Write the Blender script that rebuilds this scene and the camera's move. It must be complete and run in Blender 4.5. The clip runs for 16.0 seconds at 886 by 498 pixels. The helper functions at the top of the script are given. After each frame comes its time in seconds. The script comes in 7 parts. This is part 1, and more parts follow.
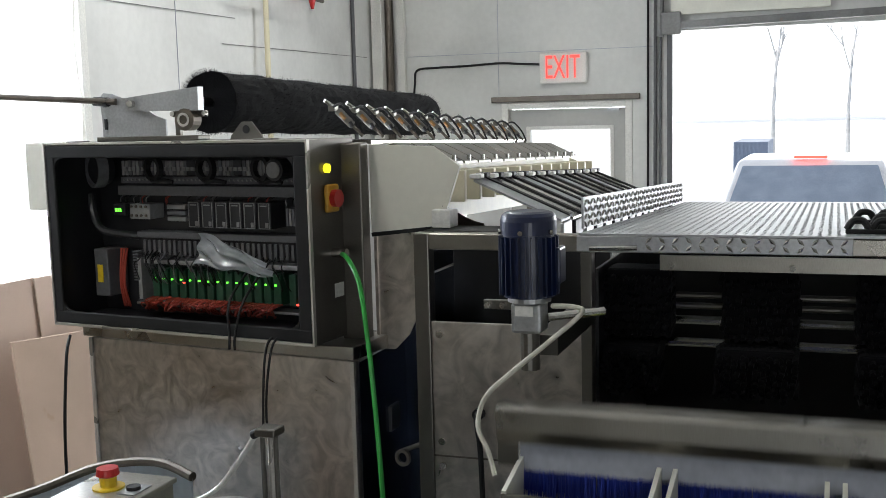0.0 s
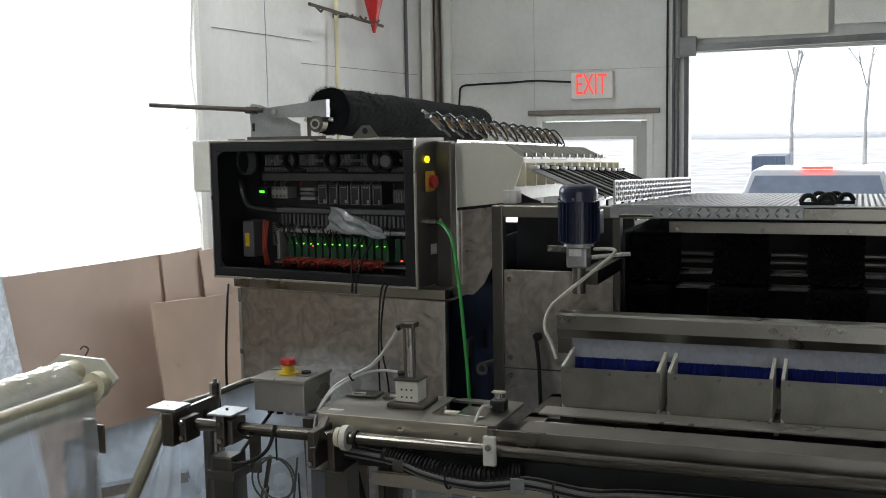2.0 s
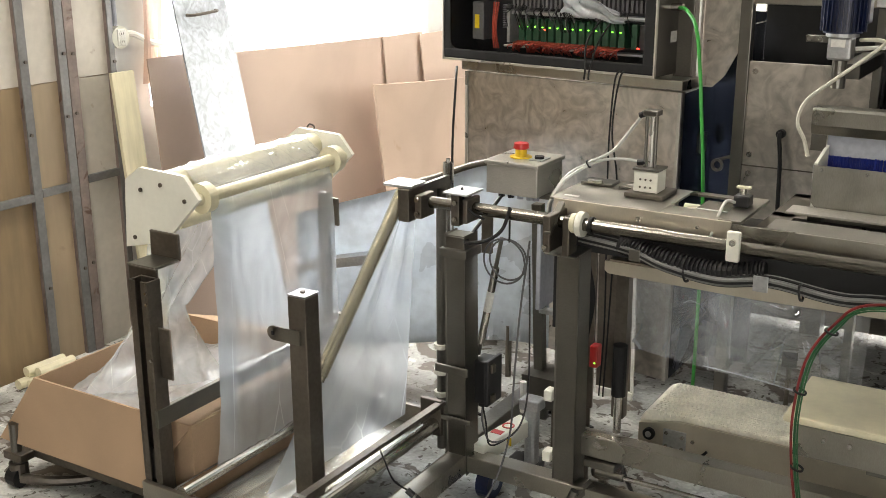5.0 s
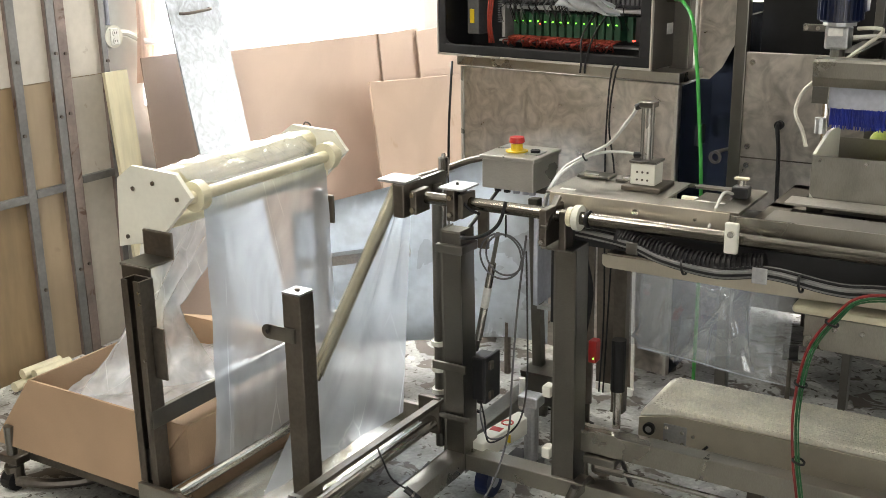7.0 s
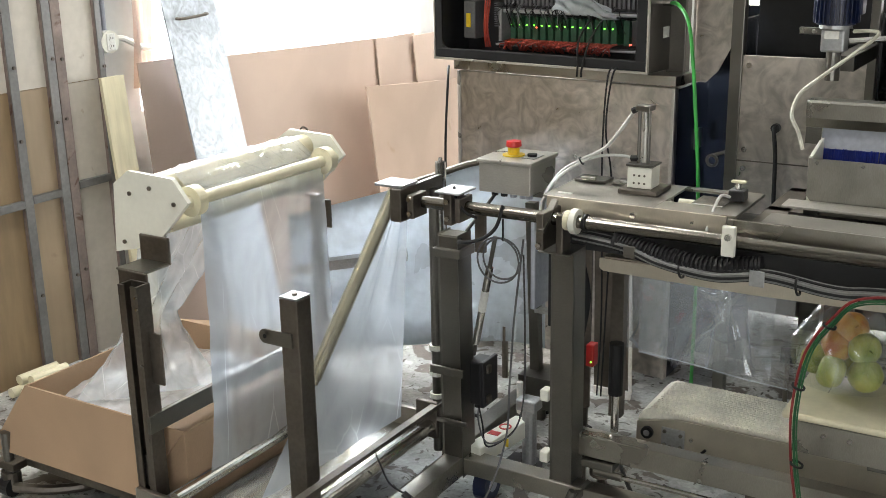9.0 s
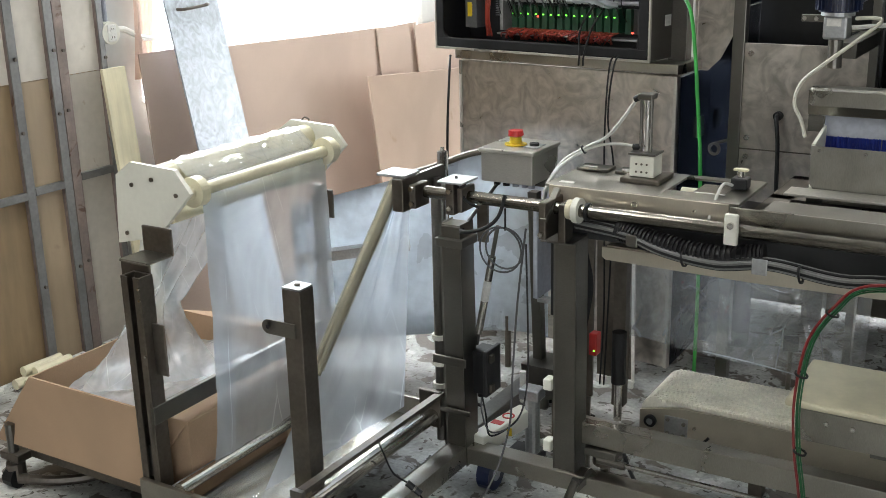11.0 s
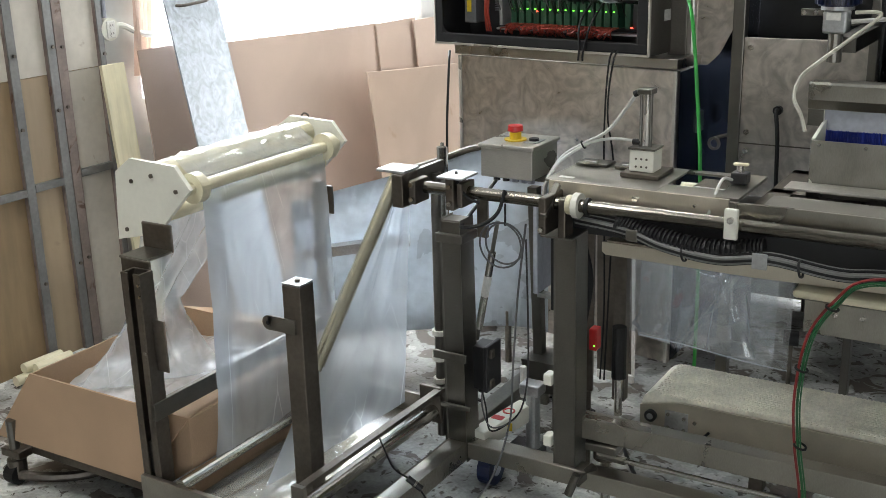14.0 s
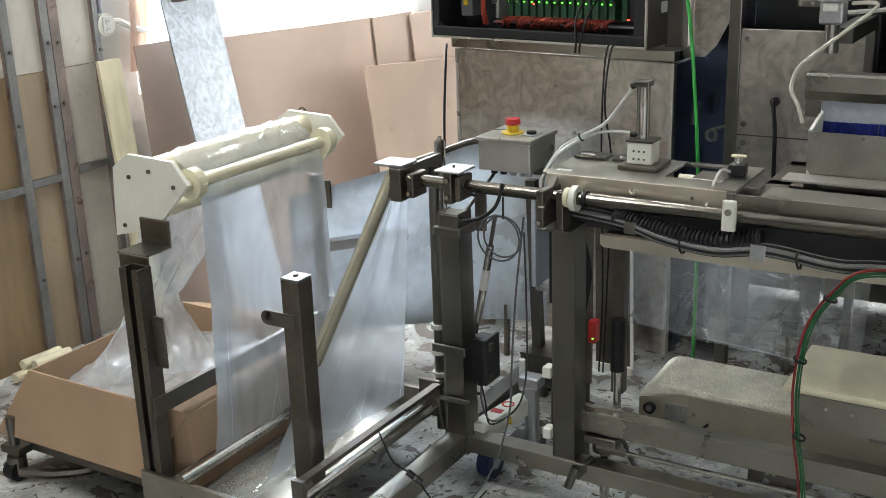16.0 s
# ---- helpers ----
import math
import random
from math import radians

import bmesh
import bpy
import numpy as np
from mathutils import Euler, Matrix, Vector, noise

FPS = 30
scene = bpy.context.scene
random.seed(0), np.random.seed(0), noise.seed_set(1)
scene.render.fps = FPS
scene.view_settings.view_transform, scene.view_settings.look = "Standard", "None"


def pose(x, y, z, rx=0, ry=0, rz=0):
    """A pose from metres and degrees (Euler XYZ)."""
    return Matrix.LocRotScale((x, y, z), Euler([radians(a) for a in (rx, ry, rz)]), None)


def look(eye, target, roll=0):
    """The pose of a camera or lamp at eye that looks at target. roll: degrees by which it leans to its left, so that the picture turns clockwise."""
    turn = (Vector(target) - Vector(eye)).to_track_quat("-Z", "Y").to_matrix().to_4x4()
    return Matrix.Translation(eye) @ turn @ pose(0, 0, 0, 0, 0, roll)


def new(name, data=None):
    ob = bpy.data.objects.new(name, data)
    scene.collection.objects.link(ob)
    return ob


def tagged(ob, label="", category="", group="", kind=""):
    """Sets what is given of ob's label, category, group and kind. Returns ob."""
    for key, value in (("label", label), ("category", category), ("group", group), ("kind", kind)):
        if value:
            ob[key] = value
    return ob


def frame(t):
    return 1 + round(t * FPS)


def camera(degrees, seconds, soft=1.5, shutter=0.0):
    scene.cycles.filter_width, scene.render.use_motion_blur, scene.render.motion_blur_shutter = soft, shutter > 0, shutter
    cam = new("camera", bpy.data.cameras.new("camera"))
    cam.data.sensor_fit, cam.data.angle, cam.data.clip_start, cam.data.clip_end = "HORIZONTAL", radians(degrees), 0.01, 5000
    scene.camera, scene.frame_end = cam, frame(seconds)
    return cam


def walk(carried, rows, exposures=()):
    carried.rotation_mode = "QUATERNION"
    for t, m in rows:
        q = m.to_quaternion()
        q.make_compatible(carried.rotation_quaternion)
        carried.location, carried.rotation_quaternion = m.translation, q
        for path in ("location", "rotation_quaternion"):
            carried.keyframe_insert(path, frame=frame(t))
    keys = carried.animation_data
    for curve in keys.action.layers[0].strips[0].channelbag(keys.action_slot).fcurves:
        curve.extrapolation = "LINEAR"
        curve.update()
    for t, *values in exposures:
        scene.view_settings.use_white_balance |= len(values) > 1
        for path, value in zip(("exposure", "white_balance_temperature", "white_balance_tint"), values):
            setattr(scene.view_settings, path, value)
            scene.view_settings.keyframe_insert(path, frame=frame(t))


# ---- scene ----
K = 1.12  # plan units to metres


def eye_pose(x, y, z, yaw, pitch, roll):
    return pose(x * K, y * K, z * K, 90 + pitch, 0, yaw) @ pose(0, 0, 0, 0, 0, -roll)


cam = camera(44.0, 16.0, soft=0.75, shutter=0.4)
PATH = [
    (0, -0.064, 0.974, 1.688, 19.85, -7.07, 1.48),
    (0.5, -0.068, 0.972, 1.690, 19.84, -6.88, 1.38),
    (1, -0.071, 0.969, 1.689, 19.80, -6.78, 1.50),
    (1.5, -0.038, 0.814, 1.679, 20.81, -6.77, 1.38),
    (2, 0.127, -0.032, 1.664, 20.94, -6.29, 1.08),
    (2.5, 0.100, -0.030, 1.641, 23.91, -9.27, 0.53),
    (3, 0.050, -0.044, 1.652, 27.46, -12.35, -0.17),
    (3.5, 0.003, -0.042, 1.633, 31.53, -13.72, -0.11),
    (4, -0.016, -0.063, 1.635, 32.84, -14.88, -0.17),
    (4.5, -0.010, -0.044, 1.619, 31.83, -15.98, -0.14),
    (5, -0.000, -0.030, 1.619, 31.37, -16.72, 0.17),
    (7.5, 0.000, 0.000, 1.600, 31.49, -16.75, 0.91),
    (8, 0.000, 0.000, 1.600, 31.42, -16.43, 0.82),
    (8.5, 0.000, 0.000, 1.600, 31.32, -16.40, 0.95),
    (9, 0.000, 0.000, 1.600, 31.31, -16.52, 1.02),
    (11.5, 0.000, 0.000, 1.600, 31.50, -17.12, 1.43),
    (12, 0.000, 0.000, 1.600, 31.53, -17.16, 1.49),
    (12.5, 0.000, 0.000, 1.600, 31.50, -17.20, 1.50),
    (13, 0.000, 0.000, 1.600, 31.46, -17.24, 1.54),
    (13.5, 0.000, 0.000, 1.600, 31.46, -17.29, 1.51),
    (14, 0.000, 0.000, 1.600, 31.46, -17.29, 1.52),
    (14.5, 0.000, 0.000, 1.600, 31.43, -17.30, 1.66),
    (15, 0.000, 0.000, 1.600, 31.50, -17.38, 1.68),
    (15.5, 0.000, 0.000, 1.600, 31.48, -17.53, 1.82),
    (16, 0.000, 0.000, 1.600, 31.37, -17.62, 1.89),
]
EXPOSURES = [(0, -0.33, 6450, 10), (1.5, -0.33, 6450, 10), (1.8, -0.35, 6500, 10), (2.2, -1.16, 6500, 9), (2.8, -1.32, 6500, 9), (3.2, -0.55, 6700, 10), (3.6, -0.2, 6950, 11), (4.2, 0.36, 7300, 12),
             (4.8, 0.62, 7450, 12), (5.4, 0.66, 7450, 12), (9, 0.6, 6850, 10), (12, 0.34, 6600, 9), (16, 0.34, 6600, 9)]
walk(cam, [(t, eye_pose(*r)) for t, *r in PATH], EXPOSURES)

# ---- world and light ----
world = bpy.data.worlds.new("sky")
scene.world = world
world.use_nodes = True
wn = world.node_tree.nodes
sky = wn.new("ShaderNodeTexSky")
sky.sky_type = "NISHITA"
sky.sun_disc = False
sky.sun_elevation = radians(48)
sky.sun_rotation = radians(200)
wn["Background"].inputs["Strength"].default_value = 0.15
world.node_tree.links.new(sky.outputs["Color"], wn["Background"].inputs["Color"])
scene.view_settings.exposure = 0.0


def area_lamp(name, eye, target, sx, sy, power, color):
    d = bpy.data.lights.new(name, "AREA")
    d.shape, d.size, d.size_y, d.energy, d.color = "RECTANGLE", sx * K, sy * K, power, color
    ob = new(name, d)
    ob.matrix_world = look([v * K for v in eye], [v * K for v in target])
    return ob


sun_data = bpy.data.lights.new("sun", "SUN")
sun_data.energy, sun_data.angle, sun_data.color = 4.5, radians(3), (1.0, 0.96, 0.9)
sun = new("sun", sun_data)
sun.matrix_world = look((4, 14, 16), (0, 0, 0))
# daylight in the window and the loading opening
area_lamp("window_daylight", (-3.43, 4.12, 1.95), (0, 4.12, 1.95), 2.0, 2.1, 215, (0.93, 0.97, 1.0))
area_lamp("door_daylight", (1.2, 8.75, 1.2), (0.2, 3.0, 0.9), 4.2, 2.0, 215, (0.95, 0.98, 1.0))
# fill lamp added behind the camera, in an assumed unseen opening
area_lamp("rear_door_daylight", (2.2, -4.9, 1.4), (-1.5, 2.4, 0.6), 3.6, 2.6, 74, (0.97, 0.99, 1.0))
# workshop strip lights under the ceiling
STRIPS = ((-2.4, 1.3), (-2.4, 5.6))
for sx, sy in STRIPS:
    area_lamp("strip_light_lamp", (sx, sy, 3.72), (sx, sy, 0), 0.25, 1.3, 60, (0.98, 0.99, 0.97))


# ---- materials ----
def ramp_pair(nt, fac, a, b, lo=0.35, hi=0.65):
    r = nt.nodes.new("ShaderNodeValToRGB")
    r.color_ramp.elements[0].position, r.color_ramp.elements[1].position = lo, hi
    r.color_ramp.elements[0].color, r.color_ramp.elements[1].color = (*a, 1), (*b, 1)
    nt.links.new(fac, r.inputs["Fac"])
    return r.outputs["Color"]


def noise_node(nt, vec, scale, detail=4, distort=0.0):
    n = nt.nodes.new("ShaderNodeTexNoise")
    n.inputs["Scale"].default_value, n.inputs["Detail"].default_value, n.inputs["Distortion"].default_value = scale, detail, distort
    nt.links.new(vec, n.inputs["Vector"])
    return n.outputs["Fac"]


def pbr(name, col, rough=0.5, metal=0.0, var=0.18, scale=6.0, bump=0.15, fine=90.0, stretch=(1, 1, 1), col2=None, glow=None,
        glow_strength=0.0, rvar=0.12, piece=0.0, grain=0.5, lo=0.35, hi=0.65, distort=0.4, coat=0.0, flake=None, spot=None):
    m = bpy.data.materials.new(name)
    m.use_nodes = True
    nt = m.node_tree
    b = nt.nodes["Principled BSDF"]
    tc = nt.nodes.new("ShaderNodeTexCoord")
    mp = nt.nodes.new("ShaderNodeMapping")
    mp.inputs["Scale"].default_value = stretch
    nt.links.new(tc.outputs["Object"], mp.inputs["Vector"])
    big = noise_node(nt, tc.outputs["Object"], scale, 5, distort)
    small = noise_node(nt, mp.outputs["Vector"], fine, 3)
    a = tuple(max(0, c * (1 - var)) for c in col)
    c2 = col2 or tuple(min(1, c * (1 + var)) for c in col)
    base = ramp_pair(nt, big, a, c2, lo, hi)
    mix = nt.nodes.new("ShaderNodeMixRGB")
    mix.blend_type = "MULTIPLY"
    mix.inputs["Fac"].default_value = grain
    nt.links.new(base, mix.inputs["Color1"])
    nt.links.new(ramp_pair(nt, small, (0.72,) * 3, (1, 1, 1)), mix.inputs["Color2"])
    out = mix.outputs["Color"]
    for layer in (flake, spot):  # (colour, noise scale, threshold, softness)
        if layer:
            tone, size, edge, soft_edge = layer
            lay = nt.nodes.new("ShaderNodeMixRGB")
            mask = ramp_pair(nt, noise_node(nt, tc.outputs["Object"], size, 6, 0.8), (0, 0, 0), (1, 1, 1), edge, edge + soft_edge)
            nt.links.new(mask, lay.inputs["Fac"])
            nt.links.new(out, lay.inputs["Color1"])
            lay.inputs["Color2"].default_value = (*tone, 1)
            out = lay.outputs["Color"]
    if piece:
        oi = nt.nodes.new("ShaderNodeObjectInfo")
        mx = nt.nodes.new("ShaderNodeMixRGB")
        mx.blend_type = "MULTIPLY"
        mx.inputs["Fac"].default_value = piece
        nt.links.new(out, mx.inputs["Color1"])
        nt.links.new(oi.outputs["Random"], mx.inputs["Color2"])
        out = mx.outputs["Color"]
    nt.links.new(out, b.inputs["Base Color"])
    b.inputs["Metallic"].default_value = metal
    mr = nt.nodes.new("ShaderNodeMapRange")
    mr.inputs["To Min"].default_value, mr.inputs["To Max"].default_value = max(0.02, rough - rvar), min(1, rough + rvar)
    nt.links.new(big, mr.inputs["Value"])
    nt.links.new(mr.outputs["Result"], b.inputs["Roughness"])
    b.inputs["Coat Weight"].default_value = coat
    if bump:
        bp = nt.nodes.new("ShaderNodeBump")
        bp.inputs["Strength"].default_value, bp.inputs["Distance"].default_value = bump, 0.002
        nt.links.new(small, bp.inputs["Height"])
        nt.links.new(bp.outputs["Normal"], b.inputs["Normal"])
    if glow:
        b.inputs["Emission Color"].default_value = (*glow, 1)
        b.inputs["Emission Strength"].default_value = glow_strength
    return m


def film_material(name, body, tint=(0.93, 0.96, 1.0), wave=9.0, shine=0.07, smooth=0.09):
    """Thin polyethylene: mostly clear, a little milky, glossy and creased."""
    m = bpy.data.materials.new(name)
    m.use_nodes = True
    nt = m.node_tree
    nt.nodes.remove(nt.nodes["Principled BSDF"])
    out = nt.nodes["Material Output"]
    tc = nt.nodes.new("ShaderNodeTexCoord")
    mp = nt.nodes.new("ShaderNodeMapping")
    mp.inputs["Scale"].default_value = (1, 1, 0.7)
    nt.links.new(tc.outputs["Object"], mp.inputs["Vector"])
    folds = noise_node(nt, mp.outputs["Vector"], wave, 5, 1.6)
    bp = nt.nodes.new("ShaderNodeBump")
    bp.inputs["Strength"].default_value, bp.inputs["Distance"].default_value = 0.28, 0.010
    nt.links.new(folds, bp.inputs["Height"])
    clear = nt.nodes.new("ShaderNodeBsdfTransparent")
    clear.inputs["Color"].default_value = (*tint, 1)
    # bluish milk and face colours stand for the sky reflected in the film
    milk = nt.nodes.new("ShaderNodeBsdfTranslucent")
    milk.inputs["Color"].default_value = (0.84, 0.91, 0.98, 1)
    face = nt.nodes.new("ShaderNodeBsdfDiffuse")
    face.inputs["Color"].default_value = (0.86, 0.9, 0.95, 1)
    gloss = nt.nodes.new("ShaderNodeBsdfGlossy")
    gloss.inputs["Roughness"].default_value = smooth
    for n in (milk, face, gloss):
        nt.links.new(bp.outputs["Normal"], n.inputs["Normal"])
    haze = nt.nodes.new("ShaderNodeMixShader")
    haze.inputs["Fac"].default_value = 0.5
    nt.links.new(milk.outputs["BSDF"], haze.inputs[1])
    nt.links.new(face.outputs["BSDF"], haze.inputs[2])
    amount = nt.nodes.new("ShaderNodeMapRange")
    amount.inputs["From Min"].default_value, amount.inputs["From Max"].default_value = 0.3, 0.75
    amount.inputs["To Min"].default_value, amount.inputs["To Max"].default_value = body * 0.82, min(0.95, body * 1.2)
    nt.links.new(folds, amount.inputs["Value"])
    # thin pale straight creases along cell edges, in patches; their highlights painted milky
    cell = nt.nodes.new("ShaderNodeTexVoronoi")
    cell.feature = "DISTANCE_TO_EDGE"
    cell.inputs["Scale"].default_value = wave * 0.8 + 3.0
    long_way = nt.nodes.new("ShaderNodeMapping")
    long_way.inputs["Rotation"].default_value = (0.3, 0.5, 0.4)
    long_way.inputs["Scale"].default_value = (1.0, 1.0, 0.35)
    nt.links.new(tc.outputs["Object"], long_way.inputs["Vector"])
    nt.links.new(long_way.outputs["Vector"], cell.inputs["Vector"])
    crisp = nt.nodes.new("ShaderNodeMapRange")
    crisp.inputs["From Min"].default_value, crisp.inputs["From Max"].default_value = 0.016, 0.0
    nt.links.new(cell.outputs["Distance"], crisp.inputs["Value"])
    patch = ramp_pair(nt, noise_node(nt, tc.outputs["Object"], 4.0, 2), (0, 0, 0), (1, 1, 1), 0.45, 0.7)
    lines = nt.nodes.new("ShaderNodeMath")
    lines.operation = "MULTIPLY"
    nt.links.new(crisp.outputs["Result"], lines.inputs[0])
    nt.links.new(patch, lines.inputs[1])
    total = nt.nodes.new("ShaderNodeMath")
    total.operation = "MULTIPLY_ADD"
    total.inputs[1].default_value = 0.32
    nt.links.new(lines.outputs["Value"], total.inputs[0])
    nt.links.new(amount.outputs["Result"], total.inputs[2])
    a = nt.nodes.new("ShaderNodeMixShader")
    nt.links.new(total.outputs["Value"], a.inputs["Fac"])
    nt.links.new(clear.outputs["BSDF"], a.inputs[1])
    nt.links.new(haze.outputs["Shader"], a.inputs[2])
    lw = nt.nodes.new("ShaderNodeLayerWeight")
    lw.inputs["Blend"].default_value = 0.5
    nt.links.new(bp.outputs["Normal"], lw.inputs["Normal"])
    pw = nt.nodes.new("ShaderNodeMath")
    pw.operation = "POWER"
    pw.inputs[1].default_value = 4.0
    nt.links.new(lw.outputs["Facing"], pw.inputs[0])
    fr = nt.nodes.new("ShaderNodeMath")
    fr.operation = "MULTIPLY_ADD"
    fr.inputs[1].default_value, fr.inputs[2].default_value = 0.5, shine
    nt.links.new(pw.outputs["Value"], fr.inputs[0])
    b = nt.nodes.new("ShaderNodeMixShader")
    nt.links.new(fr.outputs["Value"], b.inputs["Fac"])
    nt.links.new(a.outputs["Shader"], b.inputs[1])
    nt.links.new(gloss.outputs["BSDF"], b.inputs[2])
    nt.links.new(b.outputs["Shader"], out.inputs["Surface"])
    return m


# one brushed steel in two tones: dim for shaded posts, lighter where light catches
STEEL = pbr("brushed_steel_dim", (0.2, 0.19, 0.17), 0.33, 1.0, 0.12, 5, 0.1, 120, (1, 1, 14))
STEEL_H = pbr("brushed_steel_flat_lit", (0.36, 0.34, 0.30), 0.3, 1.0, 0.12, 5, 0.1, 120, (14, 1, 1))
SWIRL = pbr("mottled_steel", (0.56, 0.515, 0.47), 0.36, 1.0, 0.2, 11, 0.12, 40, rvar=0.2, distort=2.2, grain=0.3)
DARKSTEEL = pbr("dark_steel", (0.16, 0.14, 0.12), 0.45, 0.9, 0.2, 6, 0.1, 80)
BOXSTEEL = pbr("satin_steel", (0.56, 0.535, 0.49), 0.3, 0.65, 0.1, 5, 0.08, 120, (1, 1, 14))
BINSTEEL = pbr("dull_steel", (0.29, 0.275, 0.245), 0.45, 0.9, 0.15, 7, 0.1, 100, (12, 1, 1))
# stainless darkened in colour to stand for shade on the cabinet's sides
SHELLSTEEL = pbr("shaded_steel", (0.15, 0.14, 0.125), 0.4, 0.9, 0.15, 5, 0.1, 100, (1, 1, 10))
LINEGREEN = pbr("dark_green_line", (0.008, 0.1, 0.03), 0.45, 0, 0.08, 8, 0.05, 60)
LINERED = pbr("dark_red_line", (0.22, 0.015, 0.015), 0.45, 0, 0.1, 8, 0.05, 60)
CHROME = pbr("polished_steel", (0.62, 0.6, 0.56), 0.16, 1.0, 0.08, 6, 0.03, 90, rvar=0.05)
# navy base colour stands for the dark reflection in the stainless
MIRRORSTEEL = pbr("dark_reflection_sheet", (0.10, 0.12, 0.17), 0.25, 1.0, 0.1, 3, 0.05, 20, rvar=0.08)
GALV = pbr("galvanised_sheet", (0.47, 0.51, 0.56), 0.5, 0.45, 0.24, 15, 0.1, 60, rvar=0.14, distort=2.0)
ALU = pbr("aluminium", (0.5, 0.51, 0.52), 0.45, 1.0, 0.1, 8, 0.1, 120)
WHITEPL = pbr("white_plastic", (0.74, 0.73, 0.65), 0.4, 0, 0.05, 6, 0.03, 60, grain=0.12)
CREAM = pbr("cream_plastic", (0.68, 0.63, 0.46), 0.38, 0, 0.08, 8, 0.04, 60, grain=0.15)
GUARD = pbr("ivory_guard", (0.70, 0.68, 0.60), 0.4, 0, 0.05, 3, 0.03, 60, grain=0.1)
BLACK = pbr("black_rubber", (0.012, 0.012, 0.013), 0.55, 0, 0.3, 10, 0.2, 60)
BLACK.node_tree.nodes["Principled BSDF"].inputs["Specular IOR Level"].default_value = 0.3
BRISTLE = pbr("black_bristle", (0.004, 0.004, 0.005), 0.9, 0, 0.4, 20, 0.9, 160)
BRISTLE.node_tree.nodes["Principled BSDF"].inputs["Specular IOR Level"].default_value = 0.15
PALEBLUE = pbr("pale_blue_sheet", (0.72, 0.78, 0.84), 0.3, 0.15, 0.12, 3.0, 0.06, 20, rvar=0.12)
LAMPGLOW = pbr("lamp_tube", (0.8, 0.8, 0.8), 0.4, glow=(1.0, 0.97, 0.9), glow_strength=4, bump=0)
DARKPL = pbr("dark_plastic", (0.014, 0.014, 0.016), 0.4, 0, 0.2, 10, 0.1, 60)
BLUEMOTOR = pbr("blue_enamel", (0.005, 0.012, 0.05), 0.35, 0, 0.15, 8, 0.08, 50, coat=0.3)
BLUEBRUSH = pbr("blue_bristle", (0.015, 0.035, 0.32), 0.6, 0, 0.3, 20, 0.5, 200, (8, 1, 0.4))
GREYPL = pbr("grey_plastic_panel", (0.40, 0.42, 0.48), 0.5, 0, 0.06, 4, 0.05, 60)
CARD = pbr("cardboard", (0.44, 0.30, 0.195), 0.85, 0, 0.1, 2.5, 0.25, 140, (12, 12, 1), spot=((0.33, 0.21, 0.13), 9.0, 0.69, 0.05))
CARDPINK = pbr("faded_cardboard", (0.55, 0.425, 0.35), 0.85, 0, 0.09, 1.6, 0.2, 120, (1, 1, 6), grain=0.3, spot=((0.45, 0.33, 0.26), 5.0, 0.68, 0.08))
CARDWARM = pbr("warm_cardboard", (0.44, 0.325, 0.255), 0.85, 0, 0.1, 1.8, 0.25, 120, (1, 1, 6), grain=0.3, spot=((0.36, 0.255, 0.19), 6.0, 0.66, 0.06))
CARDDULL = pbr("dull_cardboard", (0.40, 0.305, 0.255), 0.85, 0, 0.09, 2.0, 0.2, 120, (1, 1, 6), grain=0.3)
WALLWHITE = pbr("painted_wall_panel", (0.6, 0.6, 0.58), 0.6, 0, 0.12, 1.1, 0.12, 22, grain=0.18, lo=0.3, hi=0.6, spot=((0.2, 0.19, 0.18), 6.0, 0.735, 0.02))
PLY = pbr("plywood", (0.28, 0.195, 0.108), 0.7, 0, 0.14, 2.0, 0.15, 30, (1, 1, 0.15), spot=((0.2, 0.14, 0.09), 7.0, 0.70, 0.04))
STUDMAT = pbr("weathered_steel_stud", (0.2, 0.2, 0.197), 0.45, 0.5, 0.2, 5, 0.2, 60, spot=((0.2, 0.16, 0.14), 12.0, 0.66, 0.06))
STUDRUST = pbr("rusty_steel_stud", (0.24, 0.19, 0.17), 0.6, 0.3, 0.25, 6, 0.25, 60, spot=((0.12, 0.07, 0.05), 14.0, 0.6, 0.06))
SHEETTAN = pbr("tan_sheet", (0.35, 0.265, 0.175), 0.6, 0, 0.12, 2.0, 0.1, 30, (1, 1, 0.15), grain=0.3, spot=((0.3, 0.22, 0.15), 8.0, 0.69, 0.05))
SHEETPALE = pbr("pale_dusty_sheet", (0.53, 0.49, 0.43), 0.5, 0, 0.12, 2.4, 0.1, 30, grain=0.25, spot=((0.4, 0.35, 0.29), 9.0, 0.67, 0.05))
FORMERTUBE = pbr("gold_grey_tube", (0.42, 0.385, 0.30), 0.25, 0.9, 0.1, 9, 0.5, 220, rvar=0.08)
FLOORMAT = pbr("worn_painted_concrete", (0.38, 0.385, 0.37), 0.24, 0, 0.25, 5.0, 0.9, 70, col2=(0.6, 0.605, 0.59), rvar=0.18, distort=0.6, grain=0.8, flake=((0.15, 0.135, 0.12), 7.0, 0.56, 0.03), spot=((0.12, 0.11, 0.10), 26.0, 0.605, 0.03))
DOORGREY = pbr("grey_door_paint", (0.45, 0.45, 0.43), 0.5, 0, 0.06, 2, 0.05, 30, grain=0.15)
GROUNDMAT = pbr("gravel_yard", (0.80, 0.80, 0.79), 0.9, 0, 0.2, 0.6, 0.3, 20)
REDPL = pbr("red_plastic", (0.5, 0.02, 0.02), 0.35, 0, 0.06, 8, 0.03, 60)
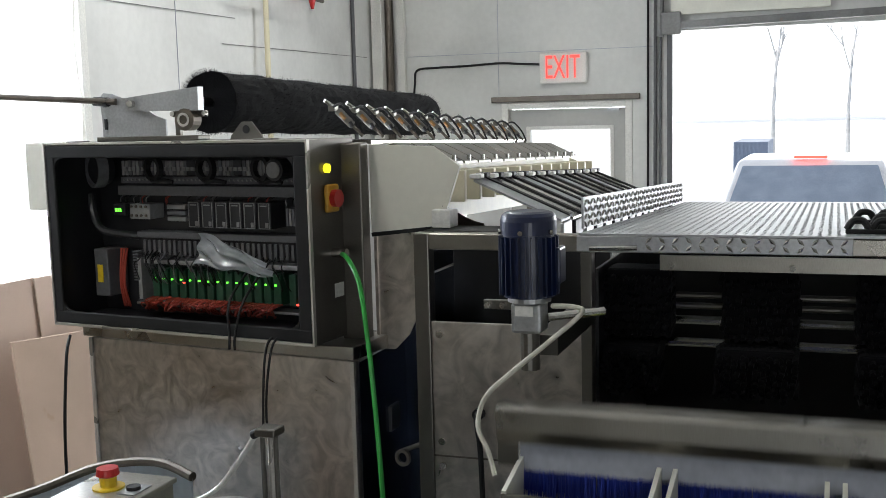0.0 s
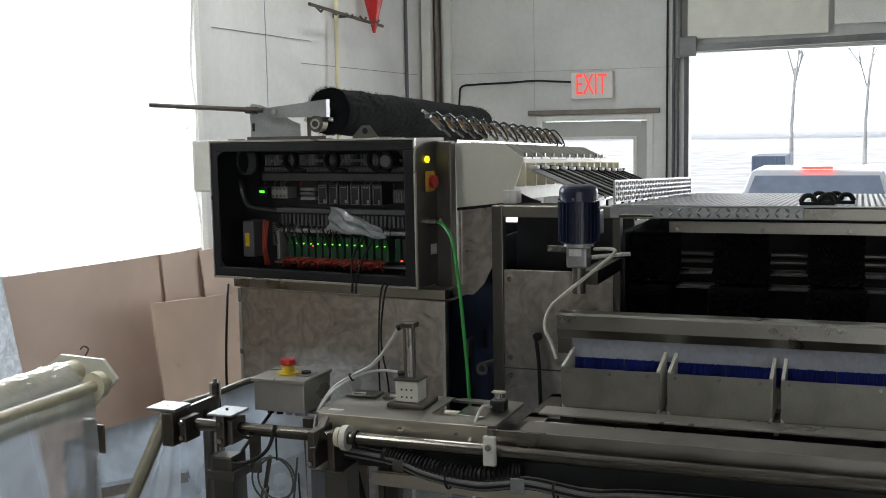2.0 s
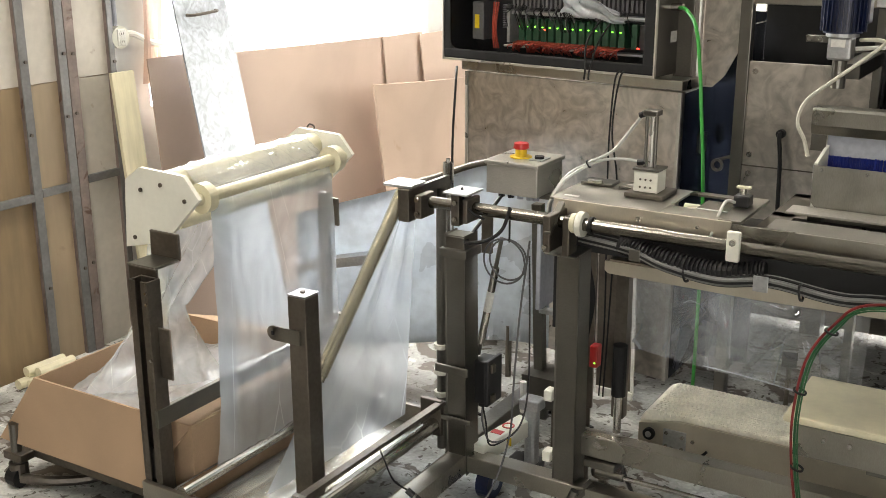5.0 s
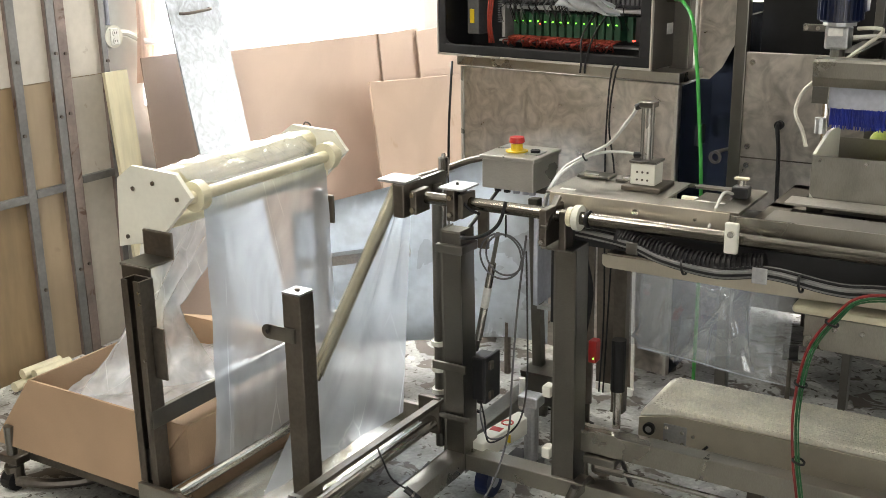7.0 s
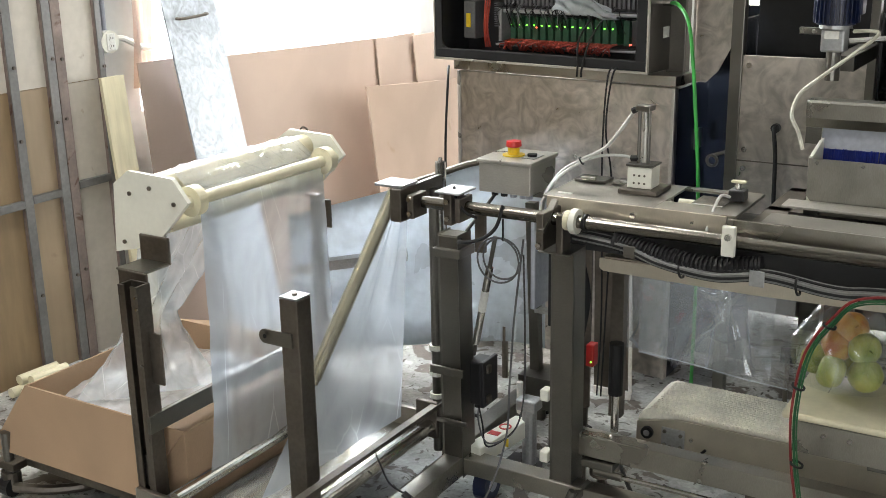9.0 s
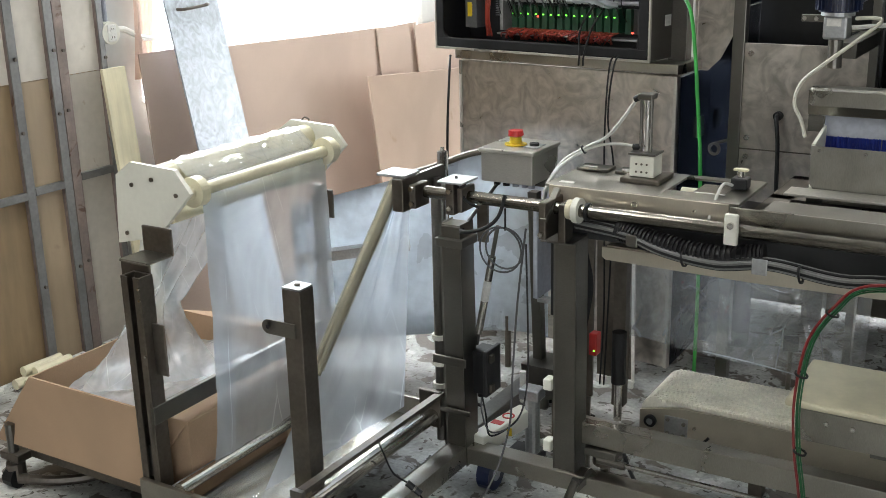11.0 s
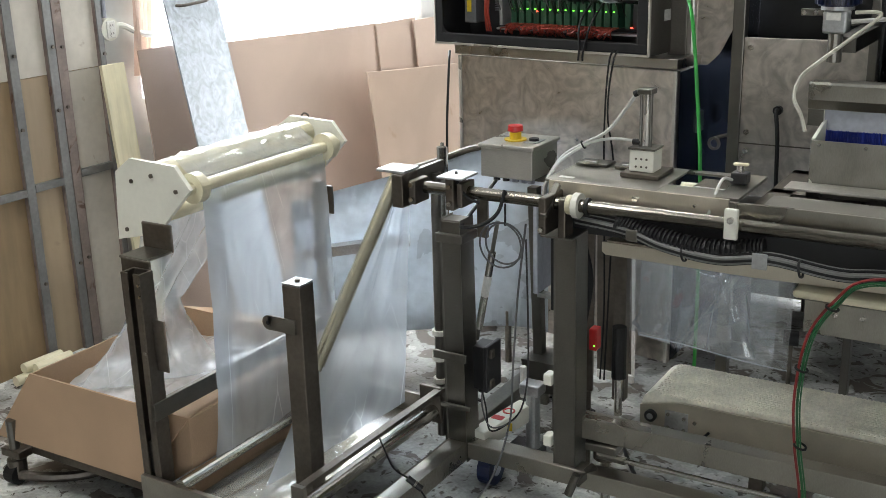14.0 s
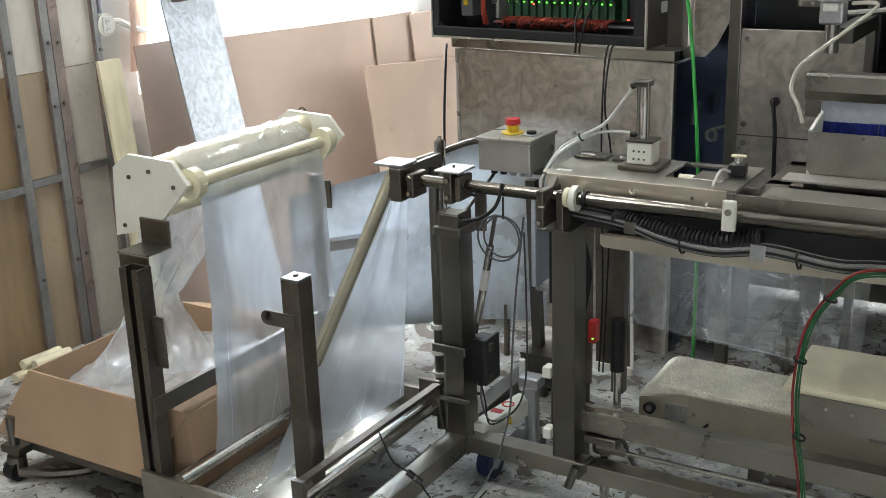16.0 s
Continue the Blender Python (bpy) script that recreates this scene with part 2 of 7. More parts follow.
YELLOWPL = pbr("yellow_plastic", (0.7, 0.48, 0.02), 0.4, 0, 0.06, 8, 0.03, 60)
ORANGEPL = pbr("orange_yellow_plastic", (0.62, 0.33, 0.03), 0.4, 0, 0.06, 8, 0.03, 60)
GREENPL = pbr("green_cable", (0.03, 0.34, 0.05), 0.4, 0, 0.08, 8, 0.05, 60)
WARMSTEEL = pbr("warm_satin_steel", (0.58, 0.53, 0.44), 0.33, 0.7, 0.1, 5, 0.06, 110, (14, 1, 1), grain=0.3)
CLEARHOSE = pbr("clear_tube", (0.66, 0.66, 0.62), 0.2, 0, 0.08, 8, 0.03, 60)
CREAMCABLE = pbr("ivory_cable", (0.58, 0.56, 0.48), 0.5, 0, 0.08, 8, 0.05, 60)
APPLEG = pbr("green_apple", (0.3, 0.4, 0.06), 0.35, 0, 0.15, 18, 0.05, 60, col2=(0.5, 0.5, 0.12))
APPLER = pbr("blushed_apple", (0.55, 0.16, 0.04), 0.35, 0, 0.2, 12, 0.05, 60, col2=(0.6, 0.42, 0.1))
BELT = pbr("ivory_mesh_belt", (0.84, 0.81, 0.70), 0.6, 0, 0.1, 12, 0.3, 80)
LEDGREEN = pbr("green_lamp", (0.05, 0.4, 0.05), 0.4, glow=(0.15, 1, 0.05), glow_strength=3.0, bump=0)
LEDRED = pbr("red_lamp", (0.4, 0.03, 0.03), 0.4, glow=(1, 0.05, 0.03), glow_strength=5, bump=0)
LEDYELLOW = pbr("yellow_lamp", (0.6, 0.55, 0.02), 0.4, glow=(1.0, 0.85, 0.02), glow_strength=2.2, bump=0)
EXITRED = pbr("exit_letters", (0.6, 0.03, 0.02), 0.4, glow=(1.0, 0.07, 0.05), glow_strength=1.5, bump=0)
SIGNWHITE = pbr("sign_housing", (0.75, 0.74, 0.7), 0.5, 0, 0.04, 6, 0.03)
CARWHITE = pbr("white_car_paint", (0.75, 0.76, 0.77), 0.3, 0, 0.03, 3, 0.0, coat=0.6)
CARGLASS = pbr("car_glass", (0.28, 0.33, 0.4), 0.08, 0, 0.1, 4, 0.0)
BLUEBLDG = pbr("blue_grey_cladding", (0.22, 0.27, 0.36), 0.6, 0, 0.1, 0.6, 0.1, 20)
# bark colour raised towards white to stand for the glare outdoors
GLAREBARK = pbr("glare_whitened_bark", (0.68, 0.67, 0.65), 0.9, 0, 0.2, 4, 0.3, 30)
FILM = film_material("clear_film", 0.47, (0.89, 0.94, 1.0), 3.2, 0.11, 0.06)
BAGFILM = film_material("bag_film", 0.07, (0.98, 0.99, 0.97), 8.0, 0.10, 0.05)
ROLLWRAP = film_material("roll_wrap", 0.09, (0.99, 0.99, 0.95), 9.0, 0.28, 0.04)
FILM_THICK = film_material("layered_film", 0.6, wave=12)
SHEETING = film_material("milky_sheeting", 0.3, wave=2.5)
CRINKLE = film_material("crinkled_film", 0.36, (0.97, 0.97, 0.95), 12.0, 0.12, 0.07)
HANGFILM = film_material("hanging_clear_film", 0.24, (0.95, 0.97, 1.0), 4.0, 0.14, 0.06)
CLEARWRAP = film_material("tight_wrap", 0.14, (1.0, 0.97, 0.88), 14.0)
WOOD = pbr("pale_wood", (0.66, 0.60, 0.42), 0.7, 0, 0.12, 3, 0.15, 40, (1, 1, 0.1))
PCBGREEN = pbr("green_circuit_module", (0.008, 0.05, 0.025), 0.5, 0, 0.2, 20, 0.1)
WIRERED = pbr("orange_red_wire", (0.36, 0.05, 0.03), 0.5, 0, 0.1, 9, 0.0)
# white and grey terminals darkened in colour for the shade in the cabinet
TERMW = pbr("shaded_white_terminal", (0.24, 0.24, 0.235), 0.6, 0, 0.15, 20, 0.05)
TERMG = pbr("shaded_grey_terminal", (0.12, 0.12, 0.13), 0.6, 0, 0.15, 20, 0.05)
GREYCABLE = pbr("pale_grey_cable", (0.19, 0.19, 0.185), 0.35, 0, 0.1, 8, 0.05)
GREYDUCT = pbr("grey_cable_duct", (0.10, 0.10, 0.105), 0.55, 0, 0.1, 8, 0.05)

# ---- builders (plan units) ----
ORIGIN = {}


def thing(name, at, label, category, group="", kind=""):
    ob = new(name)
    ob.location = [v * K for v in at]
    ORIGIN[ob.name] = Vector(at)
    ob.empty_display_size = 0.05
    return tagged(ob, label, category, group, kind)


def part(name, bm, material, parent, label="", smooth=False):
    o = ORIGIN[parent.name] if parent else Vector((0, 0, 0))
    for v in bm.verts:
        v.co = (v.co - o) * K
    me = bpy.data.meshes.new(name)
    bm.normal_update()
    bm.to_mesh(me)
    bm.free()
    me.materials.append(material)
    if smooth:
        for p in me.polygons:
            p.use_smooth = True
    ob = new(name, me)
    if parent:
        ob.parent = parent
        ORIGIN[ob.name] = o
    else:
        ORIGIN[ob.name] = Vector((0, 0, 0))
    return tagged(ob, label) if label else ob


def solo(name, bm, material, label, category, group="", kind="", smooth=False):
    ob = part(name, bm, material, None, "", smooth)
    return tagged(ob, label, category, group, kind)


def box(x0, x1, y0, y1, z0, z1, bevel=0.0, bm=None):
    bm = bm or bmesh.new()
    r = bmesh.ops.create_cube(bm, size=1)
    for v in r["verts"]:
        v.co = Vector((x0 + (v.co.x + 0.5) * (x1 - x0), y0 + (v.co.y + 0.5) * (y1 - y0), z0 + (v.co.z + 0.5) * (z1 - z0)))
    if bevel:
        ed = list({e for v in r["verts"] for e in v.link_edges})
        bmesh.ops.bevel(bm, geom=ed, offset=bevel, segments=2, affect="EDGES", profile=0.5)
    return bm


def rod(p, q, r, seg=14, r2=None, bm=None):
    bm = bm or bmesh.new()
    p, q = Vector(p), Vector(q)
    m = Matrix.Translation((p + q) / 2) @ (q - p).to_track_quat("Z", "Y").to_matrix().to_4x4()
    bmesh.ops.create_cone(bm, cap_ends=True, segments=seg, radius1=r, radius2=r if r2 is None else r2, depth=(q - p).length, matrix=m)
    return bm


def bar(p, q, w, h, up=(0, 0, 1), bm=None, bevel=0.0):
    """A square bar from p to q, w across and h along up."""
    bm = bm or bmesh.new()
    p, q, up = Vector(p), Vector(q), Vector(up)
    d = (q - p).normalized()
    s = d.cross(up).normalized()
    u = s.cross(d)
    r = bmesh.ops.create_cube(bm, size=1)
    for v in r["verts"]:
        c = v.co.copy()
        v.co = p + (q - p) * (c.y + 0.5) + s * (c.x * w) + u * (c.z * h)
    if bevel:
        ed = list({e for v in r["verts"] for e in v.link_edges})
        bmesh.ops.bevel(bm, geom=ed, offset=bevel, segments=2, affect="EDGES", profile=0.5)
    return bm


def prism(poly, axis, a, b, bm=None):
    """A flat outline given in the two other axes, drawn out along axis from a to b."""
    bm = bm or bmesh.new()
    k = "xyz".index(axis)

    def at(u, w, c):
        p = [u, w]
        p.insert(k, c)
        return bm.verts.new(p)

    lo, hi = [at(u, w, a) for u, w in poly], [at(u, w, b) for u, w in poly]
    n = len(poly)
    bm.faces.new(lo)
    bm.faces.new(hi[::-1])
    for i in range(n):
        bm.faces.new((lo[i], hi[i], hi[(i + 1) % n], lo[(i + 1) % n]))
    bmesh.ops.recalc_face_normals(bm, faces=bm.faces)
    return bm


def smooth_path(pts, n=6):
    pts = [Vector(p) for p in pts]
    out = []
    for i in range(len(pts) - 1):
        a, b, c, d = pts[max(0, i - 1)], pts[i], pts[i + 1], pts[min(len(pts) - 1, i + 2)]
        for j in range(n):
            t = j / n
            out.append(0.5 * (2 * b + (c - a) * t + (2 * a - 5 * b + 4 * c - d) * t * t + (3 * b - a - 3 * c + d) * t ** 3))
    return out + [pts[-1]]


def cable(pts, r, seg=8, n=6, bm=None):
    bm = bm or bmesh.new()
    pts = smooth_path(pts, n)
    rings = []
    side = None
    for i, p in enumerate(pts):
        d = (pts[min(i + 1, len(pts) - 1)] - pts[max(i - 1, 0)]).normalized()
        ref = side or (Vector((0, 0, 1)) if abs(d.z) < 0.9 else Vector((1, 0, 0)))
        s = (ref - d * ref.dot(d)).normalized()
        side = s
        u = d.cross(s)
        rings.append([bm.verts.new(p + s * (r * math.cos(2 * math.pi * k / seg)) + u * (r * math.sin(2 * math.pi * k / seg))) for k in range(seg)])
    for a, b in zip(rings, rings[1:]):
        for k in range(seg):
            bm.faces.new((a[k], a[(k + 1) % seg], b[(k + 1) % seg], b[k]))
    bm.faces.new(rings[0][::-1])
    bm.faces.new(rings[-1])
    bmesh.ops.recalc_face_normals(bm, faces=bm.faces)
    return bm


def sheet(f, nu, nv, thick=0.0, bm=None):
    """A surface f(u, v) over the unit square."""
    bm = bm or bmesh.new()
    g = [[bm.verts.new(f(i / nu, j / nv)) for j in range(nv + 1)] for i in range(nu + 1)]
    for i in range(nu):
        for j in range(nv):
            bm.faces.new((g[i][j], g[i + 1][j], g[i + 1][j + 1], g[i][j + 1]))
    if thick:
        bmesh.ops.solidify(bm, geom=list(bm.faces), thickness=thick)
    return bm


def lerp(a, b, t):
    return Vector(a) * (1 - t) + Vector(b) * t


def ring(center, axis, r_out, r_in, w, seg=20, bm=None):
    """A flat ring round an axis."""
    bm = bm or bmesh.new()
    m = Matrix.Translation(center) @ Vector(axis).to_track_quat("Z", "Y").to_matrix().to_4x4()
    rows = []
    for k in range(seg):
        c, s = math.cos(2 * math.pi * k / seg), math.sin(2 * math.pi * k / seg)
        rows.append([bm.verts.new(m @ Vector((c * r, s * r, z))) for r, z in ((r_in, -w / 2), (r_out, -w / 2), (r_out, w / 2), (r_in, w / 2))])
    for k in range(seg):
        a, b = rows[k], rows[(k + 1) % seg]
        for j in range(4):
            bm.faces.new((a[j], b[j], b[(j + 1) % 4], a[(j + 1) % 4]))
    bmesh.ops.recalc_face_normals(bm, faces=bm.faces)
    return bm


def crease(u, v, s, amp, seed=0.0):
    """Uneven folds of film: sharp ridges from folded noise."""
    n = noise.noise((u * s, v * s * 0.6, seed)) + 0.5 * abs(noise.noise((u * s * 2.3 + 7, v * s * 1.9, seed + 3)))
    return amp * n


def ridge(u, v, a, b, c, w):
    """A sharp fold along the line a*u + b*v = c."""
    return max(0.0, 1 - abs(a * u + b * v - c) / w)


# ---- the setting ----
floor = solo("floor", box(-3.45, 6.15, -5.15, 8.75, -0.25, 0.0), FLOORMAT, "worn grey painted concrete workshop floor with flaking patches", "floor", kind="structure")
ground = solo("ground", box(-400, 400, -400, 400, -0.75, -0.5), GROUNDMAT, "pale gravel yard outside the workshop", "ground", kind="structure")

WIN_Y0, WIN_Y1, WIN_Z0, WIN_Z1 = 3.12, 5.12, 0.9, 3.0
bm = box(-3.45, -3.3, -5.15, WIN_Y0, 0, 3.9)
box(-3.45, -3.3, WIN_Y1, 8.75, 0, 3.9, bm=bm)
box(-3.45, -3.3, WIN_Y0, WIN_Y1, 0, WIN_Z0, bm=bm)
box(-3.45, -3.3, WIN_Y0, WIN_Y1, WIN_Z1, 3.9, bm=bm)
wall_west = solo("wall_west", bm, WALLWHITE, "white painted sheet wall with scuffs and a wide window opening", "wall", kind="structure")

DOOR_X0, DOOR_X1, DOOR_Z = -2.34, -1.40, 1.745
BIG_X0, BIG_X1, BIG_Z = -1.13, 3.4, 2.2
bm = box(-3.3, DOOR_X0, 8.6, 8.75, 0, 3.9)
box(DOOR_X0, DOOR_X1, 8.6, 8.75, DOOR_Z, 3.9, bm=bm)
box(DOOR_X1, BIG_X0, 8.6, 8.75, 0, 3.9, bm=bm)
box(BIG_X0, BIG_X1, 8.6, 8.75, BIG_Z, 3.9, bm=bm)
box(BIG_X1, 6.0, 8.6, 8.75, 0, 3.9, bm=bm)
wall_north = solo("wall_north", bm, WALLWHITE, "white painted panel wall with door and loading opening", "wall", kind="structure")
wall_east = solo("wall_east", box(6.0, 6.15, -5.15, 8.75, 0, 3.9), WALLWHITE, "plain white painted workshop wall", "wall", kind="structure")
# unseen wall; its opening is made up to hold the fill lamp
bm = box(-3.3, 0.4, -5.15, -5.0, 0, 3.9)
box(0.4, 4.0, -5.15, -5.0, 2.8, 3.9, bm=bm)
box(4.0, 6.0, -5.15, -5.0, 0, 3.9, bm=bm)
wall_south = solo("wall_south", bm, WALLWHITE, "plain white unseen workshop wall with an opening added for the fill lamp", "wall", kind="structure")
ceiling = solo("ceiling", box(-3.45, 6.15, -5.15, 8.75, 3.9, 4.05), WALLWHITE, "plain white workshop ceiling", "ceiling", kind="structure")


def window_sheeting():
    w = thing("window_1", (-3.37, 4.1, 0.9), "wide window opening covered with milky plastic sheeting", "window", kind="structure")
    part("pane", sheet(lambda u, v: Vector((-3.385 + 0.012 * math.sin(9 * u + 3 * v), WIN_Y0 + 2.0 * u, 0.9 + 2.1 * v)), 24, 12), SHEETING, w, "creased milky plastic sheet")
    bm = box(-3.3, -3.26, WIN_Y1, WIN_Y1 + 0.05, 0.9, 3.0)
    part("frame", bm, SIGNWHITE, w, "pale edge")
    w.children[0].visible_shadow = False
    return w


window_sheeting()
backdrop = solo("backdrop", box(-300, 300, 250, 251, -10, 120), pbr("bright_haze", (0.8, 0.8, 0.8), 0.9, glow=(0.95, 0.98, 1.0), glow_strength=3.0, bump=0), "bright white hazy sky beyond the yard", "sky", kind="structure")
backdrop_west = solo("backdrop_west", box(-121, -120, -100, 200, -10, 90), pbr("bright_haze_west", (0.8, 0.8, 0.8), 0.9, glow=(0.95, 0.98, 1.0), glow_strength=3.0, bump=0), "bright white hazy sky beyond the window", "sky", kind="structure")
for sx, sy in STRIPS:
    sl = thing("strip_light", (sx, sy, 3.74), "white strip light fixed under the ceiling", "strip light", "ceiling strip lights")
    part("housing", box(sx - 0.14, sx + 0.14, sy - 0.68, sy + 0.68, 3.76, 3.9, 0.01), SIGNWHITE, sl)
    for dx in (-0.06, 0.06):
        part("tube", rod((sx + dx, sy - 0.62, 3.74), (sx + dx, sy + 0.62, 3.74), 0.014, 10), LAMPGLOW, sl, "glowing tube")

# ---- grading machine: cabinet, stand and guards ----
def control_cabinet():
    x0, x1, y0, y1, z0, z1 = -2.13, -1.262, 3.36, 3.56, 1.128, 1.632
    c = thing("control_cabinet", (-1.67, 3.46, 1.114), "open stainless electrical cabinet crowded with relays, modules and wiring", "electrical cabinet")
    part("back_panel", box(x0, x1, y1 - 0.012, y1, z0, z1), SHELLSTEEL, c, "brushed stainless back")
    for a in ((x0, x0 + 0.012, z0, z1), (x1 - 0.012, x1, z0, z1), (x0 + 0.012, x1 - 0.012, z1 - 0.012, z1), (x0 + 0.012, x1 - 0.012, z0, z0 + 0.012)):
        part("shell_side", box(a[0], a[1], y0, y1 - 0.012, a[2], a[3]), SHELLSTEEL, c, "brushed stainless side darkened for shade")
    g = 0.036
    for a in ((x0 + 0.004, x1 - 0.004, z1 - g - 0.004, z1 - 0.006), (x0 + 0.004, x1 - 0.004, z0 + 0.006, z0 + g + 0.004), (x0 + 0.004, x0 + g, z0 + g, z1 - g), (x1 - g - 0.006, x1 - 0.004, z0 + g, z1 - g)):
        part("gasket", box(a[0], a[1], y0 - 0.012, y0 - 0.001, a[2], a[3], 0.004), BLACK, c, "black rubber door gasket")
    for cx, cz, sx, sz in ((x0 + g, z0 + g + 0.004, 1, 1), (x1 - g - 0.006, z0 + g + 0.004, -1, 1), (x0 + g, z1 - g - 0.004, 1, -1), (x1 - g - 0.006, z1 - g - 0.004, -1, -1)):
        arc = [(cx, cz)] + [(cx + sx * 0.03 * (1 - math.sin(a)), cz + sz * 0.03 * (1 - math.cos(a))) for a in [k * math.pi / 12 for k in range(7)]]
        part("gasket_corner", prism(arc, "y", y0 - 0.011, y0 - 0.002), BLACK, c)
    for a in ((x0 - 0.002, x0 + 0.0035, z0 - 0.002, z1 + 0.002), (x1 - 0.0035, x1 + 0.002, z0 - 0.002, z1 + 0.002), (x0 + 0.0037, x1 - 0.0037, z1 - 0.0045, z1 + 0.002), (x0 + 0.0037, x1 - 0.0037, z0 - 0.002, z0 + 0.0055)):
        part("rim", box(a[0], a[1], y0 - 0.013, y0 - 0.0005, a[2], a[3], 0.001), BOXSTEEL, c, "bright folded steel rim")
    # plate coloured near black for the shade at the back
    part("mounting_plate", box(x0 + 0.014, x1 - 0.014, y1 - 0.022, y1 - 0.014, z0 + 0.014, z1 - 0.014), DARKPL, c, "mounting plate near black for the cabinet's shade")
    # thin dark sheets added to paint shade onto the inner sides
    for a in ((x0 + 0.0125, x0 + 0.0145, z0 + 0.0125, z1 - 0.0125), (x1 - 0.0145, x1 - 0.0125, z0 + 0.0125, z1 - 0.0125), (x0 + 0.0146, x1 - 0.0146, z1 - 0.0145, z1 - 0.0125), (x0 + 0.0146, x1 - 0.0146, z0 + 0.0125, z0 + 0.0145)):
        part("liner", box(a[0], a[1], y0 + 0.001, y1 - 0.023, a[2], a[3]), DARKPL, c, "near-black sheet for the shade on the inner side")
    yb = y1 - 0.022

    def px(u):  # across the inside, 0 to 1
        return x0 + (x1 - x0) * u

    def pz(v):  # down from the top, 0 to 1
        return z1 - (z1 - z0) * v

    # cable ducts and rails
    for v0, v1, u0, u1, name in ((0.245, 0.30, 0.15, 0.95, "cable_duct"), (0.50, 0.535, 0.22, 0.95, "cable_duct"), (0.655, 0.68, 0.24, 0.95, "mounting_rail"), (0.90, 0.915, 0.2, 0.95, "mounting_rail")):
        part(name, box(px(u0), px(u1), yb - 0.05, yb, pz(v1), pz(v0), 0.002), GREYDUCT if name == "cable_duct" else ALU, c, "slotted grey cable duct" if name == "cable_duct" else "aluminium rail")
    for i in range(34):
        u = 0.25 + i * 0.0206
        part("duct_finger", box(px(u), px(u) + 0.009, yb - 0.056, yb - 0.051, pz(0.625), pz(0.545)), GREYDUCT, c)
    # top row of terminal blocks
    for i in range(44):
        if i % 12 in (6, 7):
            continue
        u = 0.155 + i * 0.0152
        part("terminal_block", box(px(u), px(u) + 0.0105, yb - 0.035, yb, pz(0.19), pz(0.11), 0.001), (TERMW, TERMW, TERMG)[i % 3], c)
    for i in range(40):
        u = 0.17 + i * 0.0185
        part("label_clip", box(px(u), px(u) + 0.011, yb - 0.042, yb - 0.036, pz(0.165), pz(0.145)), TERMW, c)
    for u in (0.31, 0.52, 0.73):
        k = part("coiled_cable", ring((px(u), yb - 0.055, pz(0.15)), (0.2, 1, 0), 0.035, 0.024, 0.016), BLACK, c, "coil of black cable")
        part("cable_tail", cable([(px(u) - 0.02, yb - 0.05, pz(0.19)), (px(u), yb - 0.06, pz(0.22)), (px(u + 0.04), yb - 0.055, pz(0.215)), (px(u + 0.07), yb - 0.05, pz(0.225))], 0.006), BLACK, c)
    g2 = part("pressure_gauge", rod((px(0.80), yb - 0.085, pz(0.155)), (px(0.80), yb - 0.02, pz(0.155)), 0.028, 20), DARKPL, c, "black pressure gauge")
    part("dial", rod((px(0.80), yb - 0.089, pz(0.155)), (px(0.80), yb - 0.086, pz(0.155)), 0.021, 20), TERMW, g2, "white dial")
    part("fan_guard", ring((px(0.075), yb - 0.06, pz(0.155)), (0.45, 1, 0), 0.052, 0.046, 0.03, 28), TERMG, c, "grey fan guard ring")
    part("fan", rod((px(0.078), yb - 0.03, pz(0.155)), (px(0.074), yb - 0.055, pz(0.155)), 0.045, 24), DARKPL, c, "dark fan")
    # middle row
    d = part("meter", box(px(0.125), px(0.175), yb - 0.05, yb, pz(0.415), pz(0.35), 0.003), DARKPL, c, "small digital meter")
    part("display", box(px(0.133), px(0.167), yb - 0.053, yb - 0.0505, pz(0.395), pz(0.37)), PCBGREEN, d, "green lit display")
    for i in range(3):
        part("digit", box(px(0.138 + 0.0095 * i), px(0.138 + 0.0095 * i) + 0.0045, yb - 0.0555, yb - 0.0532, pz(0.392), pz(0.374)), LEDGREEN, d)
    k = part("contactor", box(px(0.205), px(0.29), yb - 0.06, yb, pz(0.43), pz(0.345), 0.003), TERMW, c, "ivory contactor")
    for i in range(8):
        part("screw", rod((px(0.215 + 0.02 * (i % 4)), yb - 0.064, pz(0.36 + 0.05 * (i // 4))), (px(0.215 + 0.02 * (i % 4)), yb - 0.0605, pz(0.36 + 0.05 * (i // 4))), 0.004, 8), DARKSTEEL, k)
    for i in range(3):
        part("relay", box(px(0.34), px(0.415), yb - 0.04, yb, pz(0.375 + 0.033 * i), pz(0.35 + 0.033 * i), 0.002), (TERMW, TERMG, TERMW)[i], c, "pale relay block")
    for i in range(6):
        u = 0.455 + i * 0.0535
        k = part("drive_module", box(px(u), px(u + 0.047), yb - 0.07, yb, pz(0.465), pz(0.325), 0.002), DARKPL, c, "black module with a pale printed border")
        bm = box(px(u) + 0.003, px(u + 0.047) - 0.003, yb - 0.0725, yb - 0.0705, pz(0.332), pz(0.329))
        box(px(u) + 0.003, px(u + 0.047) - 0.003, yb - 0.0725, yb - 0.0705, pz(0.462), pz(0.459), bm=bm)
        box(px(u) + 0.003, px(u) + 0.005, yb - 0.0725, yb - 0.0705, pz(0.459), pz(0.332), bm=bm)
        box(px(u + 0.047) - 0.005, px(u + 0.047) - 0.003, yb - 0.0725, yb - 0.0705, pz(0.459), pz(0.332), bm=bm)
        box(px(u) + 0.024, px(u) + 0.033, yb - 0.0725, yb - 0.0705, pz(0.455), pz(0.43), bm=bm)
        box(px(u) + 0.009, px(u) + 0.030, yb - 0.0725, yb - 0.0705, pz(0.346), pz(0.340), bm=bm)
